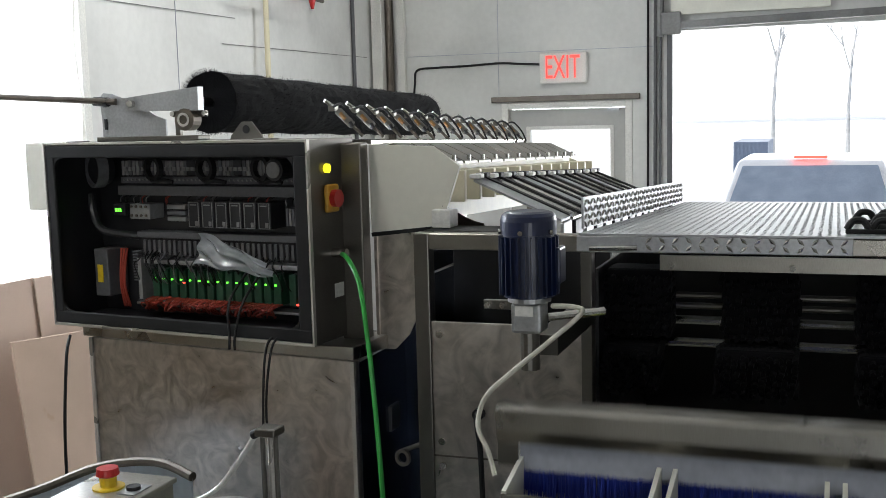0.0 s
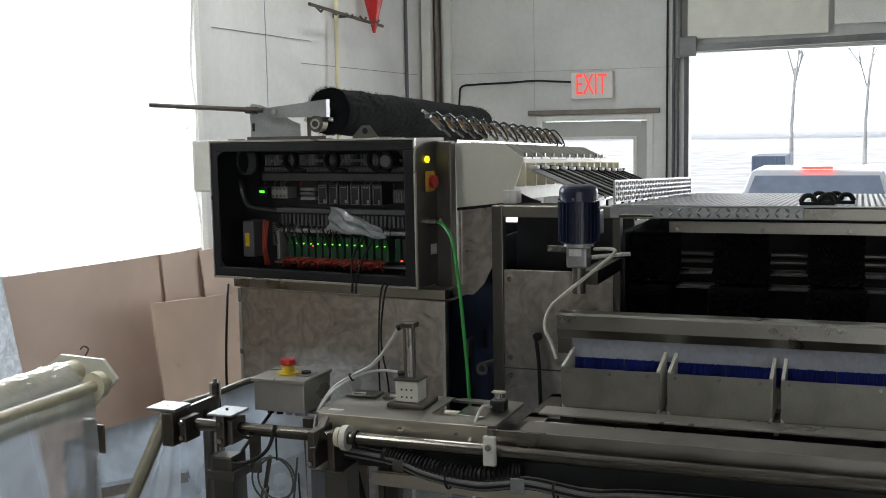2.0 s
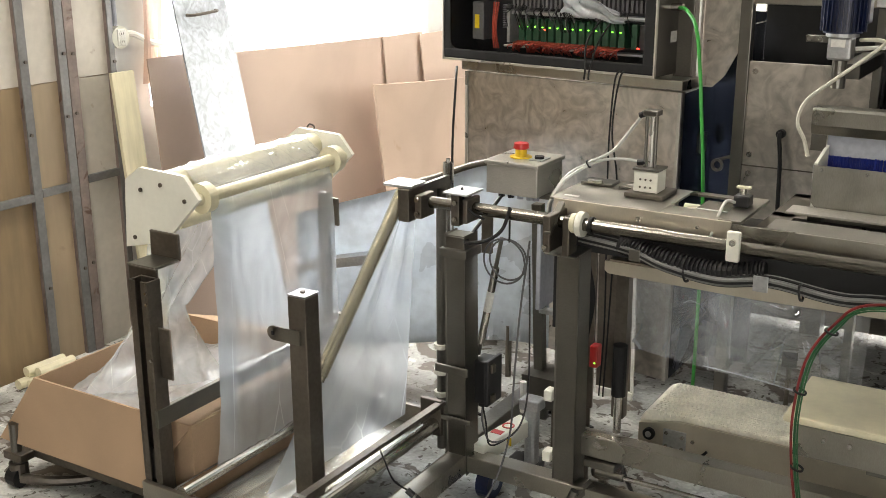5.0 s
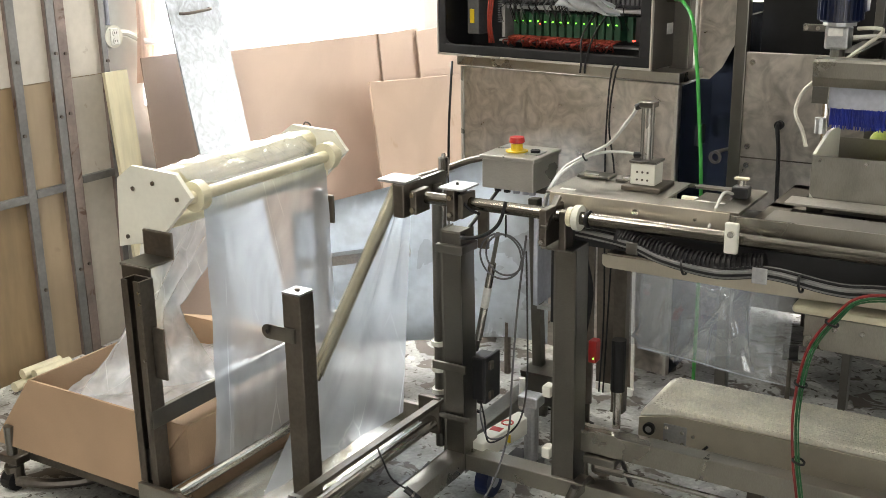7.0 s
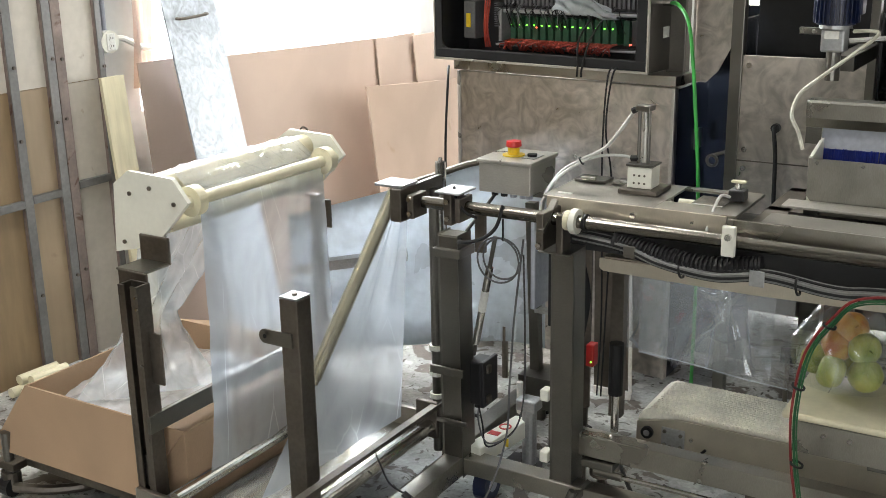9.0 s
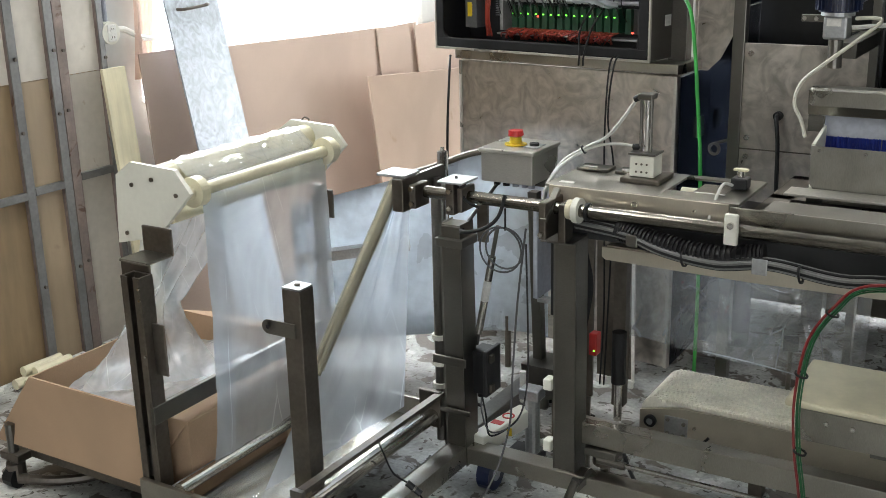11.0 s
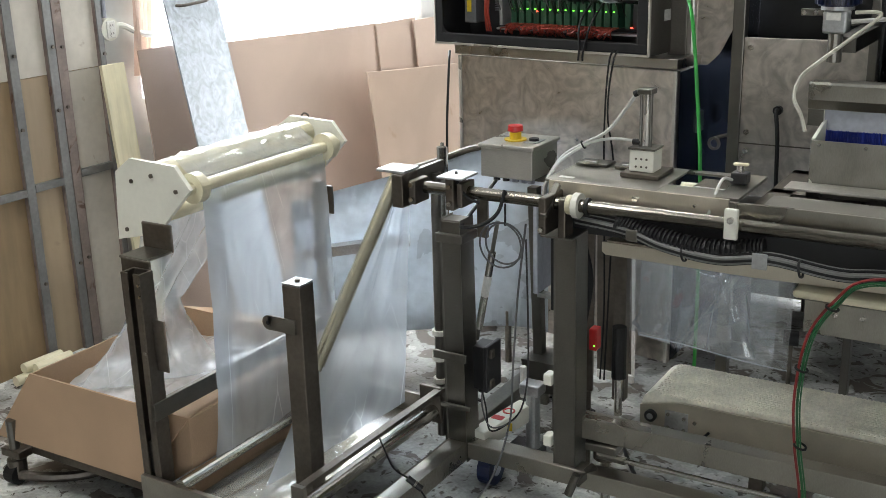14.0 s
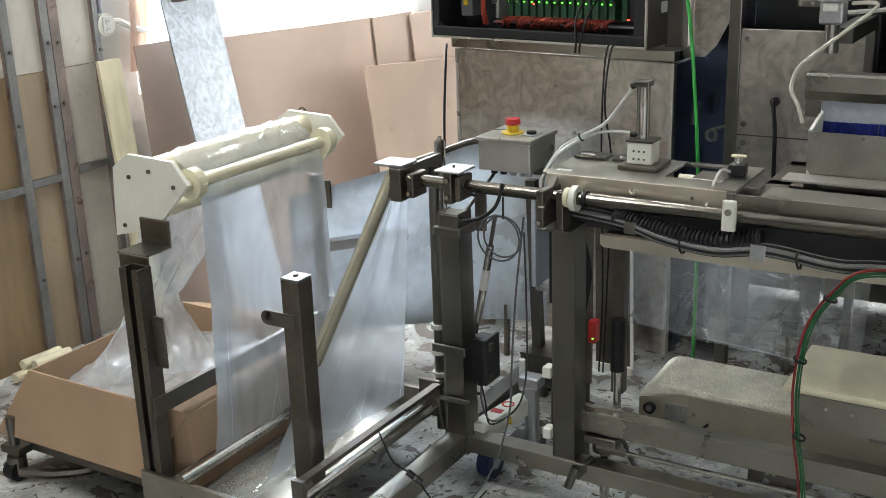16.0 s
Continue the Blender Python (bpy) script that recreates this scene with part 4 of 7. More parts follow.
    part("bearing_race", ring((-1.735, yf - 0.042, z - 0.012), (0, 1, 0), 0.019, 0.012, 0.006), CHROME, k)
    for x in (-1.785, -1.685):
        part("bolt", rod((x, yf - 0.022, z + 0.004), (x, yf - 0.012, z + 0.004), 0.007, 8), CHROME, k)
    part("base_flange", box(-2.03, -1.7, yf - 0.03, yf + 0.03, 1.632, 1.645, 0.002), STEEL, k)
    part("drop_plate", box(-1.795, -1.78, yf + 0.008, yf + 0.02, 1.645, 1.72), STEEL, k)


def air_valve(i, at):
    x, y, z = at
    k = thing("air_cylinder", (x, y, z - 0.1), "small pneumatic cylinder tilted over the grader lane", "air cylinder", "air cylinders over the lanes")
    a, b = Vector((x, y, z)), Vector((x + 0.085, y - 0.01, z - 0.078))
    part("barrel", rod(lerp(a, b, 0.28), lerp(a, b, 0.75), 0.011, 10), STEEL, k, "steel barrel")
    part("rod_end", rod(lerp(a, b, 0.75), lerp(a, b, 1.12), 0.005, 8), DARKSTEEL, k)
    part("clevis", box(x - 0.002, x + 0.018, y - 0.012, y + 0.012, z - 0.022, z - 0.006, 0.002), STEEL, k)
    part("pin", rod((x - 0.006, y - 0.02, z + 0.006), (x + 0.014, y + 0.01, z - 0.016), 0.005, 8), CHROME, k)
    part("fitting", rod((x + 0.035, y - 0.014, z - 0.028), (x + 0.05, y - 0.016, z - 0.044), 0.0055, 8), BRASS, k, "brass fitting")
    part("fitting", rod((x + 0.062, y - 0.014, z - 0.052), (x + 0.07, y - 0.016, z - 0.064), 0.006, 8), DARKPL, k)
    part("hose", cable([(x + 0.016, y - 0.014, z - 0.01), (x + 0.05, y - 0.03, z - 0.005), (x + 0.085, y - 0.035, z - 0.04), (x + 0.1, y - 0.02, z - 0.08)], 0.0035, 6), BLACK, k, "thin black air hose")
    return k


def lane_deck():
    d = thing("lane_deck", (-1.2, 4.4, 1.4), "row of grey sloping lane plates over cream guides on the grader", "chute deck")
    a, b = Vector((-1.36, 3.62, 1.628)), Vector((-1.40, 5.35, 1.575))
    bm = bmesh.new()
    q = [a, b, b + Vector((0.13, 0, -0.004)), a + Vector((0.15, 0, -0.006))]
    v = [bm.verts.new(p) for p in q] + [bm.verts.new(p - Vector((0, 0, 0.01))) for p in q]
    for s in ((0, 1, 2, 3), (7, 6, 5, 4), (0, 4, 5, 1), (1, 5, 6, 2), (2, 6, 7, 3), (3, 7, 4, 0)):
        bm.faces.new([v[k] for k in s])
    bmesh.ops.recalc_face_normals(bm, faces=bm.faces)
    part("bright_plate", bm, CHROME, d, "bright stainless strip")
    for i in range(13):
        t = i / 12.0
        y = 3.74 + 1.62 * t
        dz = -0.055 * t
        bm = bmesh.new()
        q = [(-1.20, y, 1.612 + dz), (-1.20, y + 0.12, 1.608 + dz), (-1.085, y + 0.12, 1.553 + dz), (-1.085, y, 1.557 + dz)]
        v = [bm.verts.new(p) for p in q] + [bm.verts.new(Vector(p) - Vector((0, 0, 0.008))) for p in q]
        for s in ((0, 1, 2, 3), (7, 6, 5, 4), (0, 4, 5, 1), (1, 5, 6, 2), (2, 6, 7, 3), (3, 7, 4, 0)):
            bm.faces.new([v[k] for k in s])
        bmesh.ops.recalc_face_normals(bm, faces=bm.faces)
        k = part("lane_plate", bm, BINSTEEL, d, "grey sloping lane plate")
        part("screw", rod((-1.093, y + 0.06, 1.555 + dz), (-1.093, y + 0.06, 1.572 + dz), 0.006, 6), CHROME, k)
        part("lane_guide", box(-1.12, -1.0, y + 0.01, y + 0.03, 1.45 + dz, 1.535 + dz, 0.003), CREAM, d, "cream plastic guide")
    part("guide_base", prism([(3.70, 1.40), (3.70, 1.55), (5.4, 1.50), (5.4, 1.33)], "x", -1.115, -1.10), CREAM, d, "cream back plate")


def drop_chute(i):
    t = i / 11.0
    y = 3.60 + 1.45 * t
    dz = -0.07 * t
    k = thing("drop_chute", (-0.85, y, 1.35 + dz), "sloping bright metal fruit chute with dark rubber edge", "chute", "drop chutes beside the walkway")
    a, b = Vector((-0.965, y + 0.12, 1.512 + dz)), Vector((-0.70, y, 1.42 + dz))

    def plate(o, w, z):
        bm = bmesh.new()
        q = [a + Vector((0, o, z)), a + Vector((0, o + w, z)), b + Vector((0, o + w, z)), b + Vector((0, o, z))]
        v = [bm.verts.new(p) for p in q] + [bm.verts.new(p - Vector((0, 0, 0.006))) for p in q]
        for s in ((0, 1, 2, 3), (7, 6, 5, 4), (0, 4, 5, 1), (1, 5, 6, 2), (2, 6, 7, 3), (3, 7, 4, 0)):
            bm.faces.new([v[n] for n in s])
        bmesh.ops.recalc_face_normals(bm, faces=bm.faces)
        return bm

    part("slide", plate(0, 0.09, 0), CHROME if i % 3 else ALU, k, "bright metal slide")
    part("edge", plate(0.092, 0.022, 0.004), BLACK, k, "black rubber edge")
    part("cap", box(a.x - 0.012, a.x + 0.02, a.y, a.y + 0.035, a.z + 0.002, a.z + 0.014, 0.003), SIGNWHITE, k, "pale end clip")
    part("cap", box(a.x - 0.012, a.x + 0.02, a.y + 0.055, a.y + 0.09, a.z + 0.002, a.z + 0.014, 0.003), BLACK, k)
    part("nose", box(b.x - 0.004, b.x + 0.006, b.y, b.y + 0.085, b.z - 0.10, b.z - 0.008, 0.002), (ALU, DARKPL)[i % 2], k)


rotary_brush()
brush_arm()
for vi in range(13):
    vt = vi / 12.0
    air_valve(vi, (-1.325 - 0.035 * vt, 3.62 + 1.72 * vt, 1.722 - 0.075 * vt))
lane_deck()
for ci in range(12):
    drop_chute(ci)
fg = thing("far_guard", (-1.2, 6.0, 1.3), "cream plastic end guard of the grader", "guard")
part("plate", prism([(-1.45, 1.49), (-1.28, 1.485), (-1.13, 1.42), (-1.12, 1.36), (-1.45, 1.36)], "y", 5.99, 6.0), CREAM, fg)
part("leg", box(-1.45, -1.40, 6.0, 6.05, 0, 1.45), STEEL, fg)

ab = thing("side_flap", (-1.0, 3.7, 1.36), "dark rubber flap and pale block below the lane plates", "flap")
part("flap", sheet(lambda u, v: Vector((-1.10 + 0.2 * u, 3.60 + 0.05 * v, 1.47 - 0.05 * u - 0.06 * v + 0.012 * math.sin(5 * u))), 8, 4, 0.004), DARKSTEEL, ab, "bent dark sheet")
part("block", box(-1.012, -0.962, 3.52, 3.58, 1.405, 1.45, 0.003), SIGNWHITE, ab, "pale block")
# black plate put where there is only a dark gap
part("base_plate", box(-1.015, -0.76, 3.47, 3.6, 1.39, 1.403), BLACK, ab)
part("hook", cable([(-1.19, 3.66, 1.375), (-1.12, 3.62, 1.39), (-1.06, 3.58, 1.42), (-1.0, 3.56, 1.44), (-0.98, 3.56, 1.49)], 0.009), BLACK, ab, "black rubber hose")

for i in range(3):
    x, y = -0.02 + 0.045 * (i % 2) + 0.01 * i, 3.42 + 0.16 * i
    k = thing("knob_clamp", (x, y, 1.41), "black moulded double clamp on the walkway edge", "clamp", "clamps on the walkway")
    z = 1.416 - 0.039 * (y - 3.4)
    for s in (0, 0.05):
        part("clamp_arch", cable([(x + s - 0.022, y, z + 0.008), (x + s - 0.01, y, z + 0.026), (x + s + 0.01, y, z + 0.026), (x + s + 0.022, y, z + 0.008)], 0.0075, 8, 3), BLACK, k)
    part("base", box(x - 0.025, x + 0.075, y - 0.008, y + 0.008, z - 0.001, z + 0.009, 0.002), BLACK, k)


def gear_motor():
    m = thing("gear_motor", (-0.62, 3.0, 1.2), "blue finned electric gear motor standing upright on a steel bracket", "motor")
    x, y = -0.62, 3.0
    part("body", rod((x, y, 1.345), (x, y, 1.465), 0.049, 24), BLUEMOTOR, m, "blue enamelled motor housing")
    for i in range(26):
        th = 2 * math.pi * i / 26
        c, s = math.cos(th), math.sin(th)
        part("fin", bar((x + 0.052 * c, y + 0.052 * s, 1.35), (x + 0.052 * c, y + 0.052 * s, 1.462), 0.0025, 0.013, (c, s, 0)), BLUEMOTOR, m)
    bm = rod((x, y, 1.466), (x, y, 1.492), 0.0545, 48)
    rod((x, y, 1.492), (x, y, 1.501), 0.0545, 48, 0.052, bm=bm)
    rod((x, y, 1.501), (x, y, 1.507), 0.052, 48, 0.047, bm=bm)
    rod((x, y, 1.507), (x, y, 1.51), 0.047, 48, 0.038, bm=bm)
    part("fan_cover", bm, BLUEMOTOR, m, "blue domed fan cover")
    for th in (3.6, 4.7, 5.8):
        part("screw", rod((x + 0.053 * math.cos(th), y + 0.053 * math.sin(th), 1.472), (x + 0.059 * math.cos(th), y + 0.059 * math.sin(th), 1.472), 0.005, 8), CHROME, m)
    part("terminal_box", box(x + 0.04, x + 0.064, y - 0.01, y + 0.04, 1.37, 1.44, 0.004), BLUEMOTOR, m)
    part("flange", rod((x, y, 1.335), (x, y, 1.345), 0.042, 24), ALU, m, "aluminium flange")
    part("gearbox", box(x - 0.03, x + 0.03, y - 0.03, y + 0.03, 1.275, 1.335, 0.006), ALU, m, "cast aluminium gearbox")
    part("name_plate", box(x - 0.02, x + 0.016, y - 0.034, y - 0.031, 1.31, 1.33), SIGNWHITE, m)
    part("output_shaft", rod((x, y, 1.20), (x, y, 1.275), 0.019, 14), STEEL, m)
    part("side_lug", box(x - 0.09, x - 0.031, y - 0.012, y + 0.002, 1.318, 1.336, 0.002), STEEL, m)
    for dx in (-0.08, -0.05):
        part("bolt", rod((x + dx, y - 0.02, 1.327), (x + dx, y - 0.012, 1.327), 0.006, 8), CHROME, m)
    part("mount_arm", bar((x + 0.02, y + 0.04, 1.24), (x + 0.02, 3.36, 1.24), 0.05, 0.04), STEEL, m, "steel mounting arm")
    part("tube", rod((x + 0.03, y + 0.02, 1.30), (x + 0.13, y + 0.08, 1.305), 0.008, 10), CHROME, m)
    part("power_cable", cable([(x + 0.05, y - 0.02, 1.33), (x + 0.1, y - 0.05, 1.335), (x + 0.115, y - 0.06, 1.325), (x + 0.06, y - 0.09, 1.275), (x - 0.005, y - 0.12, 1.22), (x - 0.045, y - 0.15, 1.18), (x - 0.055, y - 0.17, 1.13), (x - 0.03, y - 0.19, 1.09), (x - 0.015, y - 0.2, 1.05)], 0.005), CREAMCABLE, m, "ivory power cable")
    return m


gear_motor().location.z -= 0.012 * K


def green_cable():
    k = thing("green_cable", (-1.03, 3.2, 0.5), "bright green cable hanging from the cabinet", "cable")
    part("cable", cable([(-1.222, 3.44, 1.345), (-1.17, 3.36, 1.345), (-1.115, 3.3, 1.295), (-1.085, 3.27, 1.17), (-1.065, 3.25, 1.04), (-1.03, 3.2, 0.83), (-1.02, 3.2, 0.5), (-1.02, 3.2, 0.004)], 0.006), GREENPL, k)
    for n, (x, z0, z1) in enumerate(((-1.387, 1.14, 0.02), (-1.372, 1.14, 0.02))):
        q = thing("black_cable", (x, 3.3, 0), "thin black cable hanging below the cabinet", "cable", "cables below the cabinet")
        part("cable", cable([(x, 3.40, z0), (x, 3.33, 1.12), (x - 0.006 * n, 3.3, 0.95), (x + 0.02 * n, 3.3, 0.75), (x + 0.01, 3.3, 0.3), (x, 3.3, 0.005)], 0.0032), BLACK, q)
    q = thing("black_cable", (-1.95, 3.3, 0), "thin black cable hanging below the cabinet", "cable", "cables below the cabinet")
    part("cable", cable([(-2.03, 3.40, 1.11), (-2.0, 3.34, 1.05), (-1.99, 3.3, 0.8), (-1.985, 3.3, 0.4), (-1.97, 3.3, 0.005)], 0.0045), BLACK, q)
    q = thing("black_hose", (-0.84, 3.33, 0.7), "short black hose on the cover panel", "hose")
    part("hose", cable([(-0.845, 3.36, 0.985), (-0.845, 3.335, 0.98), (-0.835, 3.33, 0.9), (-0.83, 3.33, 0.75), (-0.83, 3.36, 0.7)], 0.0065), BLACK, q)
    part("grommet", rod((-0.845, 3.345, 0.985), (-0.845, 3.364, 0.985), 0.014, 12), BLACK, q)


green_cable()


# ---- weigh bins, gate ----
def weigh_bin(x, w):
    b = thing("fruit_bin", (x + w / 2, 2.85, 0.93), "stainless fruit bin with a white plastic cheek", "bin", "row of fruit bins")
    y0, y1, zt, zb = 2.72, 2.99, 1.034, 0.925
    part("front", prism([(x, zt), (x + w, zt), (x + w, zb + 0.015), (x + w - 0.03, zb - 0.02), (x + 0.03, zb - 0.02), (x, zb + 0.015)], "y", y0, y0 + 0.004), BINSTEEL, b, "stainless front sheet")
    part("back", box(x, x + w, y1, y1 + 0.004, zb, zt), STEEL_H, b)
    for sx in (x, x + w - 0.008):
        part("cheek", prism([(y0 + 0.004, zb), (y0 + 0.004, zt + 0.004), (y0 + 0.14, zt + 0.035), (y1, zt + 0.035), (y1, zb)], "x", sx, sx + 0.008), WHITEPL, b, "white plastic cheek")
    for dx in (0.02, w * 0.5, w - 0.03):
        part("screw", rod((x + dx, y0 - 0.004, zt - 0.01), (x + dx, y0, zt - 0.01), 0.0045, 8), CHROME, b)
    part("floor_sheet", box(x + 0.008, x + w - 0.008, y0 + 0.005, y1 - 0.001, zb - 0.002, zb + 0.002), STEEL_H, b)
    part("foot", box(x - 0.004, x + 0.03, y0 + 0.0, y0 + 0.04, 0.8905, 0.904), STEEL, b)
    part("foot", box(x + w - 0.03, x + w + 0.004, y0 + 0.0, y0 + 0.04, 0.8905, 0.904), STEEL, b)
    return b


for n in range(4):
    weigh_bin(-0.60 + 0.277 * n, 0.257)


def gate():
    g = thing("brush_gate", (0.1, 2.86, 1.10), "stainless gate rail with grey panel and blue bristle strip", "gate")
    x0, x1, y = -0.638, 1.3, 2.82
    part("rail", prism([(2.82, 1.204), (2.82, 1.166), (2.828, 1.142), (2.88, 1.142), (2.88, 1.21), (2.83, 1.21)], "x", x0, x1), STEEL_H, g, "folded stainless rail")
    part("panel", box(x0 + 0.04, x1, 2.84, 2.85, 1.088, 1.1415), GREYPL, g, "grey plastic panel")
    part("end_plate", box(x0 + 0.002, x0 + 0.04, 2.825, 2.83, 1.10, 1.1415), STEEL, g)
    part("guide_rod", rod((x0 + 0.03, 2.86, 0.96), (x0 + 0.03, 2.86, 1.14), 0.008, 10), CHROME, g, "round guide rod")
    part("guide_fitting", rod((x0 + 0.022, 2.855, 1.02), (x0 + 0.022, 2.855, 1.06), 0.014, 10), ALU, g)
    r = random.Random(8)
    for seg in range(14):
        bm = bmesh.new()
        xa = x0 + 0.045 + 0.135 * seg
        for i in range(90):
            x = xa + 0.132 * r.random()
            yy = 2.838 + 0.014 * r.random()
            bot = Vector((x + r.uniform(-0.004, 0.004), yy - 0.004 + r.uniform(-0.004, 0.004), 1.036 + r.uniform(0, 0.006)))
            rod((x, yy, 1.09), bot, 0.0014, 4, bm=bm)
        box(xa, xa + 0.132, 2.846, 2.852, 1.045, 1.0875, bm=bm)
        tagged(part("bristle_strip", bm, BLUEBRUSH, g, "blue bristle strip"), kind="stuff")
    g.location.z -= 0.05 * K
    return g


brush_gate = gate()


def apple_mesh(r, seed):
    rr = random.Random(seed)
    bm = bmesh.new()
    n, seg = 10, 16
    rows = []
    for i in range(1, n):
        ph = math.pi * i / n
        rad = r * math.sin(ph) * (1.04 + 0.06 * math.cos(ph))
        z = r * 0.93 * math.cos(ph) - (0.2 * r * math.exp(-((ph) / 0.45) ** 2)) + (0.12 * r * math.exp(-((math.pi - ph) / 0.4) ** 2))
        rows.append([bm.verts.new((rad * (1 + 0.02 * math.cos(5 * a + seed)) * math.cos(a), rad * math.sin(a), z)) for a in [2 * math.pi * k / seg for k in range(seg)]])
    top, bot = bm.verts.new((0, 0, r * 0.62)), bm.verts.new((0, 0, -r * 0.74))
    for p, q in zip(rows, rows[1:]):
        for k in range(seg):
            bm.faces.new((p[k], q[k], q[(k + 1) % seg], p[(k + 1) % seg]))
    for k in range(seg):
        bm.faces.new((top, rows[0][k], rows[0][(k + 1) % seg]))
        bm.faces.new((bot, rows[-1][(k + 1) % seg], rows[-1][k]))
    rod((0, 0, r * 0.6), (0.1 * r, 0, r * 1.02), 0.05 * r, 6, bm=bm)
    turn = Euler((rr.uniform(-1.6, 1.6), rr.uniform(-1.6, 1.6), rr.uniform(0, 6))).to_matrix()
    for v in bm.verts:
        v.co = turn @ v.co
    return bm


def loose_apple(seed, at, r=0.036, red=False):
    a = thing("apple", at, "blushed orange-red apple in a bin" if red else "shiny yellow-green apple in a bin", "apple", "apples in the bins")
    bm = apple_mesh(r, seed)
    for v in bm.verts:
        v.co += Vector(at)
    part("fruit", bm, APPLER if red else APPLEG, a, smooth=True)
    return a


def apple_bag(seed, at):
    b = thing("apple_bag", at, "clear plastic bag filled with green and orange-red apples", "bag of apples", "filled bags")
    r = random.Random(seed)
    spots = ((0.0, 0.0, 0.04), (0.078, 0.01, 0.04), (-0.05, 0.06, 0.042), (0.04, 0.075, 0.04), (0.0, 0.03, 0.098), (0.066, 0.03, 0.10), (0.03, 0.05, 0.142))
    for i, s in enumerate(spots):
        bm = apple_mesh(0.037 + 0.004 * r.random(), seed * 10 + i)
        for v in bm.verts:
            v.co += Vector(at) + Vector(s)
        part("apple", bm, APPLER if i in (4, 6) and seed != 3 else APPLEG, b, smooth=True)

    def skin(u, v):
        th = 2 * math.pi * u
        h = 0.18 * v
        rad = 0.108 - 0.06 * max(0, v - 0.6) / 0.4 + 0.012 * math.sin(7 * th + 6 * v) * (0.4 + v)
        return Vector(at) + Vector((0.02 + rad * math.cos(th) * 1.1, 0.035 + rad * 0.8 * math.sin(th), h + 0.004 + 0.02 * math.sin(3 * th) * v))

    part("film", sheet(skin, 40, 14), BAGFILM, b, "glossy clear film", smooth=True)
    return b


BIN_APPLES = []
for n, (bx, dx, red, wave) in enumerate(((-0.59, 0.09, False, 0), (-0.59, 0.15, True, 0), (-0.59, 0.19, False, 0), (-0.313, 0.11, False, 0), (-0.313, 0.18, False, 0), (-0.036, 0.09, True, 0),
                                         (-0.59, 0.08, False, 1), (-0.59, 0.14, True, 1), (-0.59, 0.17, False, 1), (-0.313, 0.1, False, 1))):
    BIN_APPLES.append((loose_apple(n + 1, (bx + dx, 2.84, 1.12), r=0.034, red=red), bx + dx, n, wave))
BAGS = [apple_bag(1, (-0.44, 2.78, 0.48)), apple_bag(2, (-0.44, 2.78, 0.48)), apple_bag(3, (-0.44, 2.78, 0.48))]


# ---- bagging table ----
DARKTUBE = pbr("dark_polished_tube", (0.19, 0.175, 0.15), 0.24, 1.0, 0.1, 6, 0.04, 90, rvar=0.05)


def bagger_frame():
    f = thing("bagging_machine", (-1.2, 2.45, 0), "stainless bagging frame with square posts and base beams", "machine frame")
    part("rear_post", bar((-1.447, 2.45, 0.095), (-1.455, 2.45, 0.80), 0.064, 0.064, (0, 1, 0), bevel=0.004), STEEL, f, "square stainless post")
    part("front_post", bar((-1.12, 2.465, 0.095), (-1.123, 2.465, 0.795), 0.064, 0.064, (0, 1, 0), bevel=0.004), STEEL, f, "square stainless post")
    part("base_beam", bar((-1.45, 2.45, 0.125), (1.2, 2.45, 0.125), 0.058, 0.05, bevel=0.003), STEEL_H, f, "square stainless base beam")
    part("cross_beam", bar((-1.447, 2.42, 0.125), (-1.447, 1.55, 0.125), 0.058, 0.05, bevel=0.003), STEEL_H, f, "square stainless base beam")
    part("cross_beam", bar((-1.485, 2.48, 0.125), (-1.485, 3.1, 0.125), 0.058, 0.05, bevel=0.003), STEEL, f)
    part("middle_beam", bar((-1.10, 2.5, 0.25), (1.2, 2.5, 0.25), 0.05, 0.062, bevel=0.003), STEEL_H, f, "square stainless beam")
    part("tie_rod", rod((-0.99, 2.47, 0.185), (1.2, 2.47, 0.185), 0.007, 10), CHROME, f)
    part("rod_end", rod((-1.04, 2.47, 0.185), (-0.96, 2.47, 0.185), 0.011, 10), STEEL, f)
    part("post_sleeve", box(-1.497, -1.412, 2.405, 2.49, 0.74, 0.765, 0.003), STEEL, f)
    part("post_strap", box(-1.512, -1.405, 2.402, 2.41, 0.40, 0.425, 0.003), STEEL, f)
    part("post_strap", box(-1.495, -1.395, 2.402, 2.41, 0.255, 0.27, 0.003), STEEL, f)
    for z in (0.39, 0.21):
        part("white_clip", box(-1.185, -1.16, 2.43, 2.465, z - 0.016, z + 0.016, 0.004), WHITEPL, f, "white plastic clip")
    for x in (-1.38, 1.0):
        w = part("caster_wheel", rod((x - 0.02, 2.49, 0.05), (x + 0.02, 2.49, 0.05), 0.05, 22), BLUEMOTOR, f, "dark blue caster wheel")
        part("hub", rod((x - 0.022, 2.49, 0.05), (x + 0.022, 2.49, 0.05), 0.022, 14), GREYPL, w)
        part("fork", box(x - 0.03, x + 0.03, 2.46, 2.5, 0.085, 0.1, 0.002), STEEL, w)
    for x, y in ((-1.485, 1.7), (-1.485, 3.05)):
        part("levelling_foot", rod((x, y, 0), (x, y, 0.1), 0.02, 12), STEEL, f)
    # round column with white clamps
    part("round_column", rod((-1.56, 2.52, 0.1), (-1.56, 2.52, 0.90), 0.015, 14), STEEL, f, "round steel column")
    part("round_column", rod((-1.585, 2.60, 0.1), (-1.585, 2.60, 0.955), 0.016, 14), CHROME, f)
    part("column_tip", rod((-1.585, 2.60, 0.956), (-1.585, 2.60, 0.966), 0.006, 8), CHROME, f)
